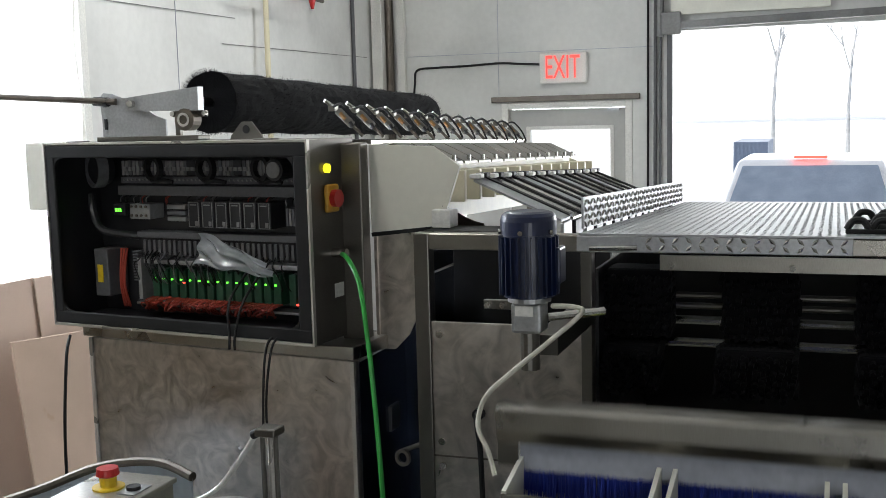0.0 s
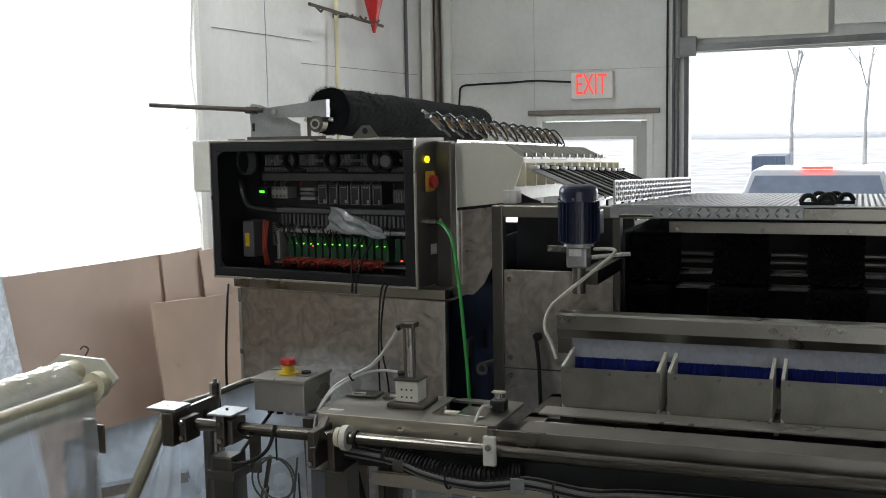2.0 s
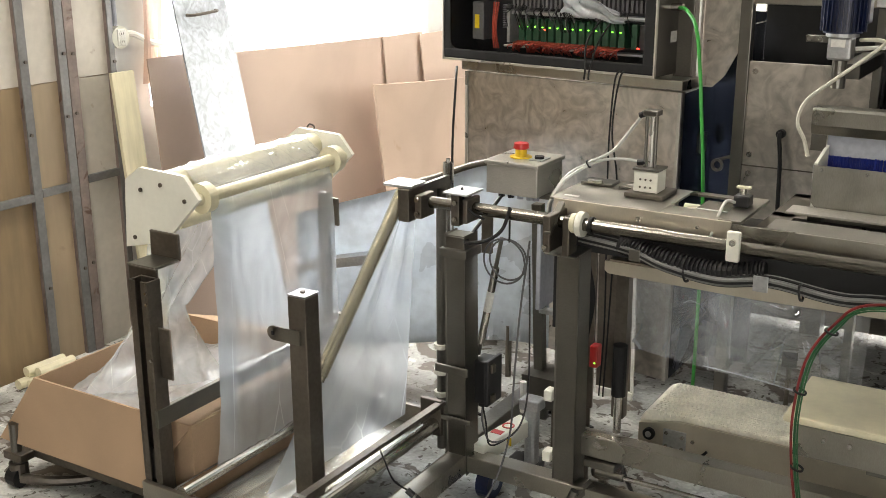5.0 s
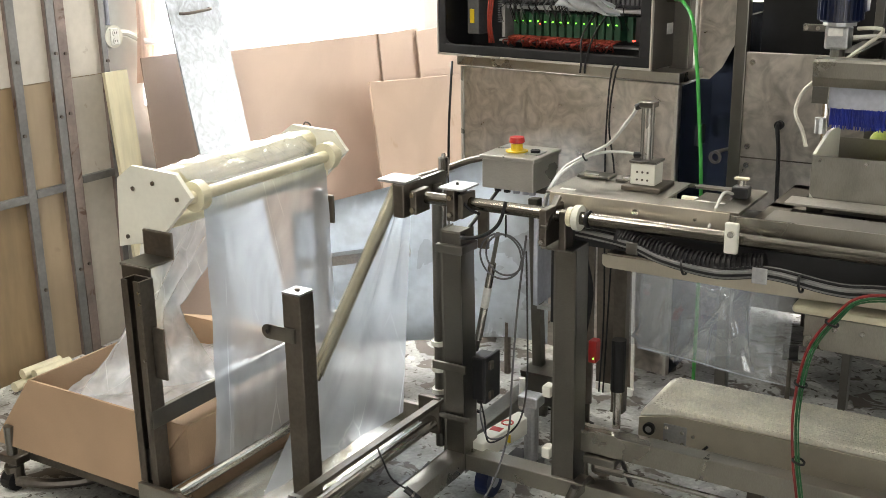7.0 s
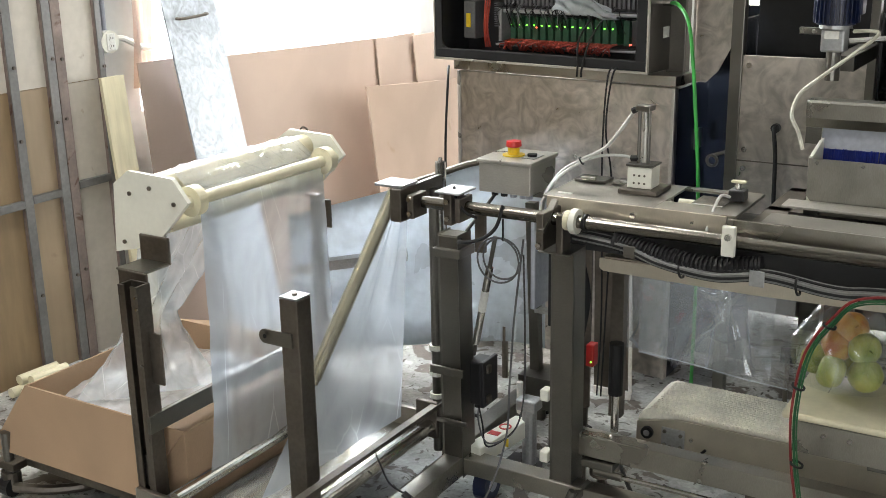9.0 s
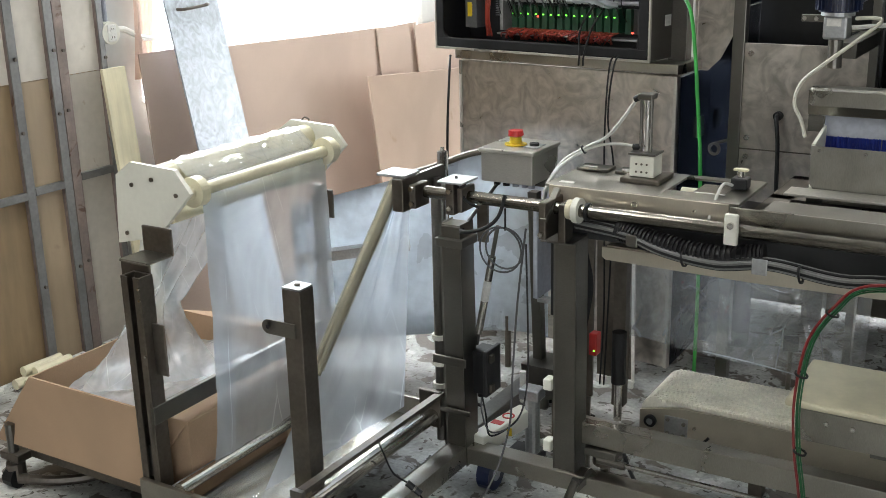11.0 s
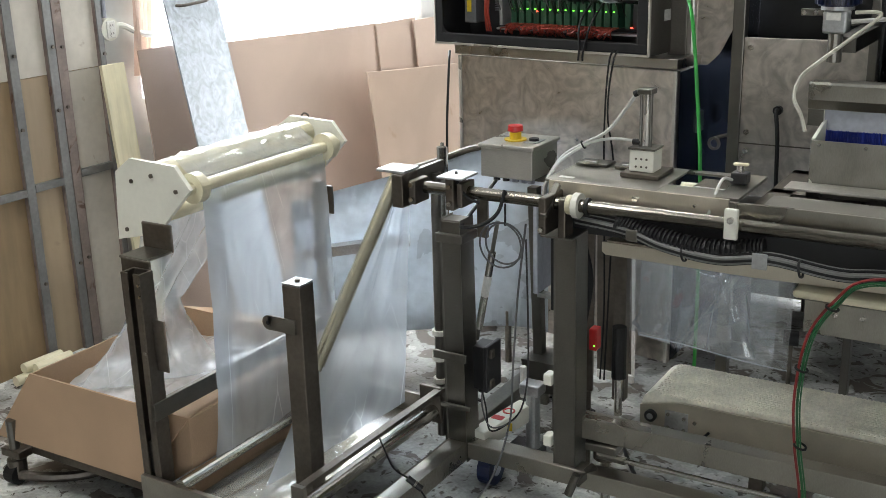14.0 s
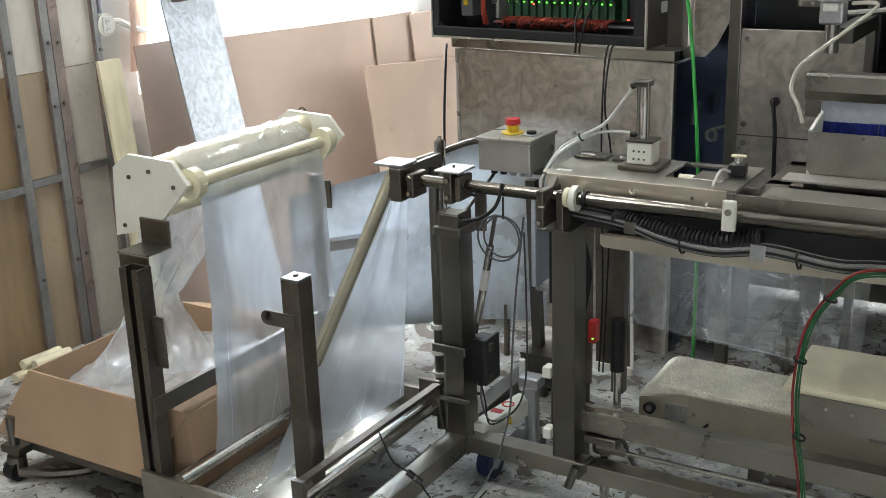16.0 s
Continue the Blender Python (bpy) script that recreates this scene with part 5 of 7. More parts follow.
    for z in (0.34, 0.42, 0.27):
        part("clamp_ring", rod((-1.56, 2.52, z), (-1.56, 2.52, z + 0.014), 0.023, 14), WHITEPL, f, "white clamp ring")
    return f


bagger_frame()


def level_jack():
    j = thing("levelling_jack", (-1.04, 2.5, 0), "steel levelling jack under the middle beam", "levelling jack")
    part("screw", rod((-1.03, 2.50, 0.0), (-1.03, 2.50, 0.22), 0.014, 12), CHROME, j)
    part("nut", rod((-1.03, 2.50, 0.165), (-1.03, 2.50, 0.19), 0.034, 16), DARKSTEEL, j)
    part("nut_plate", box(-1.075, -0.985, 2.46, 2.54, 0.195, 0.217, 0.003), STEEL, j)
    part("lever", bar((-1.04, 2.45, 0.16), (-1.075, 2.40, 0.12), 0.018, 0.016), STEEL, j)
    part("lever_boss", rod((-1.09, 2.39, 0.09), (-1.07, 2.40, 0.15), 0.012, 10), STEEL, j)
    g = thing("lever_handle", (-1.01, 2.53, 0.28), "upright steel lever with a black rubber grip", "lever")
    part("stem", rod((-1.012, 2.535, 0.281), (-1.012, 2.535, 0.40), 0.011, 12), CHROME, g)
    part("grip", rod((-1.012, 2.535, 0.39), (-1.012, 2.535, 0.535), 0.0195, 16), BLACK, g, "black rubber grip")


level_jack()


def guide_tube():
    g = thing("guide_tube", (-0.3, 2.42, 0.885), "round stainless guide tube along the bagging table", "guide tube")
    part("tube", rod((-1.53, 2.42, 0.885), (-0.86, 2.42, 0.885), 0.0165, 18), DARKTUBE, g)
    part("tube", rod((-0.86, 2.42, 0.885), (1.2, 2.42, 0.885), 0.0155, 18), DARKTUBE, g)
    part("lower_tube", rod((-1.06, 2.455, 0.868), (1.2, 2.455, 0.868), 0.012, 14), BLACK, g, "black rubber tube")
    part("collar", ring((-1.085, 2.42, 0.885), (1, 0, 0), 0.032, 0.017, 0.016), WHITEPL, g, "white plastic collar")
    part("collar", ring((-1.105, 2.42, 0.885), (1, 0, 0), 0.025, 0.017, 0.012), CREAM, g)
    part("rubber_ring", ring((-1.058, 2.42, 0.885), (1, 0, 0), 0.022, 0.0166, 0.008), BLACK, g)
    for x0, x1, y0, y1, z0, z1, nm in ((-1.60, -1.565, 2.36, 2.44, 0.835, 0.925, "clamp_plate"), (-1.555, -1.535, 2.375, 2.445, 0.845, 0.91, "clamp_plate"), (-1.445, -1.42, 2.38, 2.45, 0.84, 0.925, "clamp_plate"), (-1.41, -1.395, 2.38, 2.45, 0.85, 0.915, "clamp_plate"),
                                       (-1.165, -1.145, 2.36, 2.47, 0.815, 0.91, "clamp_plate"), (-1.13, -1.11, 2.40, 2.45, 0.80, 0.90, "clamp_plate"), (-1.18, -1.09, 2.40, 2.5, 0.796, 0.802, "clamp_base")):
        part(nm, box(x0, x1, y0, y1, z0, z1, 0.003), STEEL if nm == "clamp_base" else DARKSTEEL, g, "bolted steel clamp plate")
    for x, y, z in ((-1.545, 2.372, 0.86), (-1.545, 2.372, 0.9), (-1.43, 2.376, 0.86), (-1.43, 2.376, 0.905), (-1.155, 2.355, 0.83)):
        part("bolt", rod((x, y - 0.006, z), (x, y + 0.004, z), 0.007, 8), CHROME, g)
    part("top_plate", box(-1.655, -1.565, 2.37, 2.45, 0.926, 0.934, 0.002), ALU, g, "bright top plate")
    part("top_plate", box(-1.465, -1.39, 2.37, 2.46, 0.926, 0.932, 0.002), ALU, g, "bright top plate")
    part("link_bar", bar((-1.585, 2.44, 0.895), (-1.56, 2.56, 0.905), 0.012, 0.05), STEEL, g)
    part("tension_lever", bar((-1.15, 2.36, 0.865), (-1.155, 2.45, 0.925), 0.016, 0.012), STEEL, g)
    b = part("hanger", box(-0.707, -0.675, 2.385, 2.40, 0.857, 0.93, 0.004), WHITEPL, g, "white plastic hanger block")
    part("bolt", rod((-0.69, 2.376, 0.905), (-0.69, 2.385, 0.905), 0.008, 8), CHROME, b)


guide_tube()


def bagging_table():
    t = thing("bagging_table", (-0.4, 2.58, 0.9), "stainless bagging table with lids and a cut-out", "work table")
    part("top_sheet", box(-1.20, -0.90, 2.47, 2.72, 0.925, 0.931, 0.001), BINSTEEL, t, "stainless top sheet")
    part("top_strip", box(-0.90, -0.755, 2.47, 2.545, 0.925, 0.931), STEEL_H, t)
    part("top_strip", box(-0.90, -0.755, 2.69, 2.72, 0.925, 0.931), STEEL_H, t)
    # floor coloured near black in place of the cut-out's shade
    part("recess_floor", box(-0.90, -0.755, 2.545, 2.69, 0.895, 0.90), DARKPL, t, "near-black floor for the shade in the cut-out")
    part("slide_block", box(-0.845, -0.76, 2.57, 2.665, 0.90, 0.926, 0.004), CHROME, t, "bright slide plate")
    part("slide_rod", rod((-0.885, 2.61, 0.913), (-0.845, 2.61, 0.913), 0.012, 10), CREAM, t)
    part("top_sheet", box(-0.755, -0.70, 2.47, 2.72, 0.925, 0.933, 0.001), STEEL_H, t, "satin end strip")
    part("top_sheet", box(-0.64, 1.2, 2.46, 2.555, 0.923, 0.929, 0.001), BINSTEEL, t)
    # dark strip stands for the black shadow between the rails
    part("slot_floor", box(-0.64, 1.2, 2.555, 2.64, 0.893, 0.898), DARKPL, t, "near-black floor for the shade in the slot")
    part("slot_rail", rod((-0.64, 2.60, 0.91), (1.2, 2.60, 0.91), 0.008, 12), STEEL_H, t)
    part("top_sheet", box(-0.64, 1.2, 2.64, 2.715, 0.923, 0.929, 0.001), BOXSTEEL, t)
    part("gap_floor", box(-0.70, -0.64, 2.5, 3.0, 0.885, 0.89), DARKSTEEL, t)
    # warm pale steel puts the skirt's cream reflection into its colour
    part("front_skirt", box(-1.185, -0.72, 2.462, 2.469, 0.885, 0.931, 0.001), WARMSTEEL, t, "stainless front skirt")
    part("front_skirt", box(-0.715, 1.2, 2.452, 2.46, 0.868, 0.929, 0.001), STEEL_H, t, "stainless front skirt")
    part("rear_rail", box(-0.70, 1.2, 2.735, 2.775, 0.872, 0.89), STEEL_H, t)
    part("rear_rail", box(-0.70, 1.2, 2.96, 3.0, 0.872, 0.89), STEEL_H, t)
    part("body", box(-1.15, 1.2, 2.5, 2.7, 0.79, 0.884), DARKPL, t, "dark mechanism box")
    for x0, x1 in ((-1.19, -1.10), (-1.08, -0.99)):
        part("lid", box(x0, x1, 2.64, 2.70, 0.932, 0.940, 0.002), STEEL, t, "small hinged lid")
        part("lid_latch", rod(((x0 + x1) / 2 - 0.02, 2.635, 0.944), ((x0 + x1) / 2 + 0.02, 2.635, 0.944), 0.005, 8), CHROME, t)
    for x in (-0.95, -0.80):
        part("bolt", rod((x, 2.453, 0.908), (x, 2.462, 0.908), 0.008 if x < -0.9 else 0.004, 8), CHROME, t)
    part("label", box(-1.175, -1.135, 2.50, 2.515, 0.9312, 0.9322), SIGNWHITE, t)
    part("leg", box(0.9, 0.96, 2.55, 2.61, 0.15, 0.79), STEEL, t)
    part("leg", box(-1.065, -1.03, 2.62, 2.65, 0.28, 0.79), DARKSTEEL, t)
    # ivory cover below with cables
    part("under_cover", prism([(-1.05, 0.775), (-0.60, 0.775), (1.2, 0.79), (1.2, 0.775), (-0.66, 0.738), (-1.04, 0.742), (-1.05, 0.75)], "y", 2.495, 2.503), WARMSTEEL, t, "pale steel cover plate")
    part("under_tray", box(-1.04, 1.2, 2.504, 2.72, 0.77, 0.778), WARMSTEEL, t)
    part("back_sheet", box(-0.62, 1.2, 2.74, 2.745, 0.80, 0.87), STEEL, t, "stainless back sheet")
    return t


bagging_table()


def button_box():
    b = thing("control_box", (-1.41, 2.74, 0.895), "small stainless control box with emergency stop button", "control box")
    part("box", box(-1.497, -1.335, 2.655, 2.82, 0.868, 0.952, 0.003), BOXSTEEL, b, "brushed stainless box")
    part("lid", box(-1.503, -1.329, 2.649, 2.826, 0.9525, 0.964, 0.003), BOXSTEEL, b, "overlapping stainless lid")
    k = part("legend_plate", rod((-1.425, 2.73, 0.9645), (-1.425, 2.73, 0.968), 0.032, 24), YELLOWPL, b, "yellow round legend plate")
    part("button_collar", rod((-1.425, 2.73, 0.968), (-1.425, 2.73, 0.988), 0.017, 18), YELLOWPL, k)
    bm = rod((-1.425, 2.73, 0.988), (-1.425, 2.73, 0.992), 0.017, 20, 0.023)
    rod((-1.425, 2.73, 0.992), (-1.425, 2.73, 1.006), 0.023, 20, 0.021, bm=bm)
    part("stop_button", bm, REDPL, k, "red mushroom button")
    k = part("switch_plate", box(-1.385, -1.345, 2.70, 2.76, 0.9645, 0.967), ALU, b, "aluminium switch plate")
    part("push_button", rod((-1.366, 2.73, 0.967), (-1.366, 2.73, 0.974), 0.014, 16), BLACK, k, "black push button")
    for x in (-1.47, -1.44, -1.41, -1.38, -1.36):
        part("cable_gland", rod((x, 2.70, 0.850), (x, 2.70, 0.8675), 0.01, 10), BLACK if x < -1.42 else GREYPL, b, "cable gland")
    part("support", box(-1.36, -1.19, 2.72, 2.76, 0.852, 0.8675), STEEL, b)
    part("lead", cable([(-1.47, 2.70, 0.851), (-1.46, 2.62, 0.83), (-1.44, 2.46, 0.79), (-1.40, 2.38, 0.80), (-1.34, 2.38, 0.815), (-1.30, 2.39, 0.85), (-1.29, 2.41, 0.905)], 0.005), BLACK, b, "black cable")
    b.location.x += 0.006 * K
    part("lead", cable([(-1.44, 2.42, 0.935), (-1.42, 2.395, 0.91), (-1.39, 2.39, 0.88), (-1.36, 2.40, 0.865)], 0.004), BLACK, b)


button_box()


def pneumatic_post():
    p = thing("pneumatic_cylinder", (-0.985, 2.66, 0.93), "upright pneumatic cylinder on a white block with clear hoses", "pneumatic cylinder")
    x, y = -0.985, 2.655
    part("base_plate", box(x - 0.05, x + 0.055, y - 0.09, y + 0.02, 0.9315, 0.944, 0.003), DARKSTEEL, p)
    part("rest", box(x - 0.05, x + 0.055, y - 0.055, y + 0.01, 0.9313, 0.9314), STEEL, p)
    k = part("block", box(x - 0.033, x + 0.033, y - 0.07, y - 0.01, 0.9445, 1.0, 0.003), WHITEPL, p, "white plastic block")
    for i in range(6):
        part("hole", rod((x - 0.014 + 0.014 * (i % 3), y - 0.0715, 0.958 + 0.02 * (i // 3)), (x - 0.014 + 0.014 * (i % 3), y - 0.0702, 0.958 + 0.02 * (i // 3)), 0.003, 8), DARKSTEEL, k)
    part("top_lid", box(x - 0.036, x + 0.036, y - 0.073, y - 0.007, 1.0005, 1.006, 0.001), STEEL, p)
    for dx in (-0.013, 0.0, 0.013):
        part("tie_rod", rod((x + dx, y - 0.045 + 0.012 * (dx == 0), 1.006), (x + dx, y - 0.045 + 0.012 * (dx == 0), 1.15), 0.0045 if dx else 0.009, 12), STEEL if dx else BOXSTEEL, p, "polished rod")
    part("head", box(x - 0.02, x + 0.02, y - 0.062, y - 0.022, 1.14, 1.155, 0.003), STEEL, p)
    part("fitting", rod((x - 0.034, y - 0.042, 1.137), (x - 0.014, y - 0.042, 1.147), 0.008, 10), BLACK, p)
    part("fitting", rod((x - 0.034, y - 0.042, 1.015), (x - 0.012, y - 0.042, 1.017), 0.008, 10), BLACK, p)
    for o in (0.0, 0.009):
        part("hose", cable([(x - 0.03, y - 0.042 + o, 1.138), (x - 0.055, y - 0.045 + o, 1.10), (x - 0.10, y - 0.06 + o, 1.04), (x - 0.16, y - 0.075 + o, 1.005), (x - 0.21, y - 0.09 + o, 0.97), (x - 0.245, y - 0.11 + o, 0.91), (x - 0.25, y - 0.13 + o, 0.85)], 0.004), CLEARHOSE, p, "clear air hose")
    part("hose", cable([(x - 0.03, y - 0.042, 1.016), (x - 0.07, y - 0.045, 1.02), (x - 0.12, y - 0.06, 1.015), (x - 0.16, y - 0.078, 0.998), (x - 0.215, y - 0.1, 0.955), (x - 0.25, y - 0.12, 0.89)], 0.004), CLEARHOSE, p, "clear air hose")
    part("tie_wrap", ring((x - 0.158, y - 0.075, 1.003), (0.8, 0.2, 0.5), 0.012, 0.009, 0.004), BLACK, p)
    v = thing("air_valve", (-0.74, 2.62, 0.933), "small air valve with brass knob on the table", "valve")
    part("body", box(-0.76, -0.72, 2.60, 2.64, 0.9335, 0.962, 0.004), DARKPL, v)
    part("stem", rod((-0.74, 2.62, 0.962), (-0.74, 2.62, 0.978), 0.009, 12), CHROME, v)
    part("knob", box(-0.758, -0.722, 2.612, 2.628, 0.978, 0.984, 0.002), CREAM, v)
    part("hose", cable([(-0.755, 2.60, 0.945), (-0.765, 2.56, 0.955), (-0.765, 2.5, 0.93), (-0.765, 2.455, 0.89)], 0.004), CLEARHOSE, v)


pneumatic_post()


def cable_bundle():
    c = thing("cable_bundle", (-0.6, 2.4, 0.78), "bundle of black and grey cables tied under the table", "cables")
    for i in range(15):
        o = 0.006 * (i % 5)
        z = 0.006 * (i // 5) + 0.003 * math.sin(5.0 * i)
        part("cable", cable([(-1.10, 2.44 + o, 0.835 + z), (-0.95, 2.40 + o, 0.835 + z), (-0.85, 2.385 + o, 0.812 + z), (-0.72, 2.38 + o, 0.80 + z), (-0.60, 2.385 + o, 0.815 + z), (-0.45, 2.40 + o, 0.795 + z), (-0.3, 2.42 + o, 0.80 + z), (0.3, 2.45, 0.82)], 0.0035 + 0.001 * (i % 3), 6), (GREYCABLE, BLACK, GREYCABLE, GREYDUCT)[i % 4], c)
    part("corrugated_sleeve", cable([(-0.98, 2.43, 0.85), (-0.88, 2.42, 0.83), (-0.75, 2.42, 0.815), (-0.62, 2.43, 0.83)], 0.022, 12), BLACK, c, "black corrugated sleeve")
    sleeve = smooth_path([(-0.98, 2.43, 0.85), (-0.88, 2.42, 0.83), (-0.75, 2.42, 0.815), (-0.62, 2.43, 0.83)], 12)
    for p, q in zip(sleeve, sleeve[1:]):
        part("sleeve_rib", ring((p + q) / 2, q - p, 0.028, 0.021, 0.005, 14), BLACK, c)
    part("clip", box(-0.635, -0.60, 2.374, 2.378, 0.80, 0.838, 0.002), ALU, c, "aluminium clip")
    part("clip", box(-0.945, -0.915, 2.388, 2.394, 0.82, 0.85, 0.002), STEEL, c)
    for x in (-0.80, -0.53):
        part("tie_wrap", ring((x, 2.395, 0.808), (1, 0, 0.2), 0.0205, 0.0175, 0.005), BLACK, c)


cable_bundle()


def air_lines():
    a = thing("air_lines", (-0.48, 2.35, 0), "red and green air lines in a loose curve", "air lines")
    for mat, o, r in ((LINERED, 0.0, 0.0032), (LINEGREEN, 0.008, 0.0032), (LINEGREEN, 0.014, 0.002)):
        part("line", cable([(0.1, 2.42, 0.85), (-0.2, 2.36, 0.835 - o), (-0.377, 2.35, 0.82 - o), (-0.442 + o * 0.6, 2.35, 0.764 - o * 0.7), (-0.495 + o, 2.35, 0.669), (-0.513 + o, 2.35, 0.528), (-0.505 + o, 2.35, 0.40), (-0.487 + o, 2.35, 0.29), (-0.47 + o, 2.36, 0.12), (-0.42, 2.4, 0.008)], r), mat, a)
    for x, z in ((-0.455, 0.745), (-0.51, 0.59), (-0.50, 0.40)):
        part("tie_wrap", ring((x + 0.008, 2.35, z), (0.3, 0, 1), 0.016, 0.012, 0.004), BLACK, a)


air_lines()


def strut_and_box():
    s = thing("gas_strut", (-1.4, 2.5, 0.43), "steel gas strut leaning between the posts", "gas strut")
    a, b = Vector((-1.355, 2.5, 0.79)), Vector((-1.425, 2.5, 0.435))
    part("barrel", rod(lerp(a, b, 0.25), lerp(a, b, 0.9), 0.0105, 14), CHROME, s)
    part("rod", rod(a, lerp(a, b, 0.25), 0.006, 10), STEEL, s)
    part("rod", rod(lerp(a, b, 0.9), b, 0.006, 10), STEEL, s)
    part("sleeve", rod(lerp(a, b, 0.45), lerp(a, b, 0.62), 0.0112, 14), SIGNWHITE, s, "pale label sleeve")
    part("hanger", bar((-1.40, 2.5, 0.85), (-1.40, 2.5, 0.74), 0.03, 0.012, (0, 1, 0)), DARKSTEEL, s)
    k = thing("junction_box", (-1.40, 2.5, 0.3), "dark steel junction box on the post", "junction box")
    part("box", box(-1.428, -1.384, 2.465, 2.535, 0.30, 0.428, 0.004), DARKPL, k)
    part("cover", box(-1.383, -1.371, 2.458, 2.542, 0.297, 0.434, 0.003), DARKPL, k)
    for z in (0.32, 0.41):
        part("clasp", box(-1.3705, -1.362, 2.47, 2.49, z - 0.012, z + 0.012, 0.002), DARKSTEEL, k)
    part("gland", rod((-1.405, 2.49, 0.285), (-1.405, 2.49, 0.311), 0.012, 12), BLACK, k)
    for o in (0, 0.012):
        part("lead", cable([(-1.405, 2.49, 0.286), (-1.40 + o, 2.48, 0.24), (-1.37, 2.47, 0.19 - o), (-1.33, 2.5, 0.195), (-1.30, 2.53, 0.24), (-1.285, 2.54, 0.35), (-1.275, 2.52, 0.55), (-1.27, 2.5, 0.75)], 0.0026), BLACK if o else GREYDUCT, k)
    part("drop_lead", cable([(-1.26, 2.48, 0.80), (-1.27, 2.45, 0.6), (-1.275, 2.43, 0.4), (-1.28, 2.42, 0.25), (-1.31, 2.38, 0.1), (-1.36, 2.34, 0.005)], 0.003), GREYDUCT, k, "grey cable")
    c = thing("coiled_lead", (-1.33, 2.44, 0.7), "loops of thin grey cable hanging from the tube", "cable coil")
    for dx, dz, r in ((0, 0, 0.062), (0.012, 0.006, 0.056)):
        part("loop", cable([(-1.315 + dx + r * math.cos(t), 2.44, 0.745 + dz + r * math.sin(t)) for t in [k * 2 * math.pi / 12 for k in range(13)]], 0.0028, 6, 3), GREYDUCT, c)
    part("tie", cable([(-1.30, 2.44, 0.80), (-1.30, 2.44, 0.86)], 0.003, 6), BLACK, c)
    h = thing("hydraulic_lift", (-1.45, 2.68, 0.0), "white hand lift arm with red warning labels", "hand lift")
    part("arm", bar((-1.485, 2.50, 0.175), (-1.45, 2.74, 0.175), 0.05, 0.055, bevel=0.004), WHITEPL, h, "white painted arm")
    part("warning_ring", ring((-1.464, 2.655, 0.2035), (0, 0, 1), 0.019, 0.014, 0.002), REDPL, h)
    part("warning_label", box(-1.49, -1.455, 2.59, 2.615, 0.2026, 0.2036), REDPL, h)
    part("warning_label", box(-1.44, -1.425, 2.60, 2.601, 0.17, 0.195), YELLOWPL, h)
    part("cylinder", rod((-1.425, 2.735, 0.06), (-1.425, 2.735, 0.235), 0.022, 16), ALU, h)
    part("head", box(-1.46, -1.395, 2.71, 2.765, 0.235, 0.27, 0.005), ALU, h)
    part("spindle", rod((-1.475, 2.77, 0.2), (-1.475, 2.77, 0.30), 0.01, 10), SIGNWHITE, h)
    part("foot", box(-1.50, -1.40, 2.68, 2.78, 0.03, 0.06, 0.004), GREYDUCT, h)
    h.location += Vector((0.078, -0.04, -0.03)) * K


strut_and_box()


def rear_leg():
    g = thing("rear_support", (-1.36, 2.85, 0), "grey steel support leg with rungs behind the frame", "support leg")
    part("leg", bar((-1.40, 2.85, 0.26), (-1.42, 2.85, 0.80), 0.03, 0.03, (0, 1, 0)), STEEL, g)
    part("leg", bar((-1.28, 2.85, 0.26), (-1.27, 2.85, 0.80), 0.03, 0.03, (0, 1, 0)), STEEL, g)
    for z in (0.46, 0.56, 0.66):
        part("rung", box(-1.40, -1.27, 2.83, 2.86, z, z + 0.012), ALU, g)
    part("housing", prism([(-1.43, 0.27), (-1.25, 0.27), (-1.265, 0.17), (-1.415, 0.17)], "y", 2.78, 2.9), STEEL, g, "steel sheet housing")
    part("foot", rod((-1.34, 2.85, 0.0), (-1.34, 2.85, 0.17), 0.016, 10), DARKSTEEL, g)
    part("cover_panel", box(-1.30, -1.285, 2.6, 2.7, 0.56, 0.82, 0.004), GREYPL, g)
    part("black_plate", box(-1.245, -1.225, 2.6, 2.66, 0.52, 0.78, 0.003), DARKPL, g)
    s = thing("red_switch", (-1.16, 2.66, 0.36), "red limit switch with a lit green dot on a steel plate", "switch")
    part("plate", box(-1.20, -1.15, 2.68, 2.69, 0.26, 0.80, 0.002), DARKSTEEL, s)
    part("body", box(-1.148, -1.124, 2.645, 2.679, 0.402, 0.468, 0.004), REDPL, s, "red switch body")
    part("indicator", rod((-1.131, 2.642, 0.418), (-1.131, 2.6445, 0.418), 0.0022, 8), LEDGREEN, s)
    part("hose", cable([(-1.17, 2.62, 0.78), (-1.15, 2.62, 0.70), (-1.135, 2.62, 0.62), (-1.148, 2.62, 0.52), (-1.172, 2.63, 0.40), (-1.178, 2.64, 0.29)], 0.010), BLACK, s, "black hose")
    part("base", rod((-1.17, 2.685, 0.0), (-1.17, 2.685, 0.26), 0.014, 10), DARKSTEEL, s)
    p = thing("dark_panel", (-1.34, 3.38, 0), "dark steel panel with a white edge leaning on the stand", "panel")
    part("sheet", bar((-1.345, 3.33, 0.03), (-1.385, 3.40, 0.66), 0.13, 0.006, (0, 1, 0)), DARKSTEEL, p)
    part("edge", bar((-1.276, 3.33, 0.02), (-1.316, 3.40, 0.66), 0.010, 0.01, (0, 1, 0)), SIGNWHITE, p, "white edge strip")
    part("edge", box(-1.41, -1.272, 3.32, 3.332, 0.0, 0.03, 0.003), SIGNWHITE, p)


rear_leg()


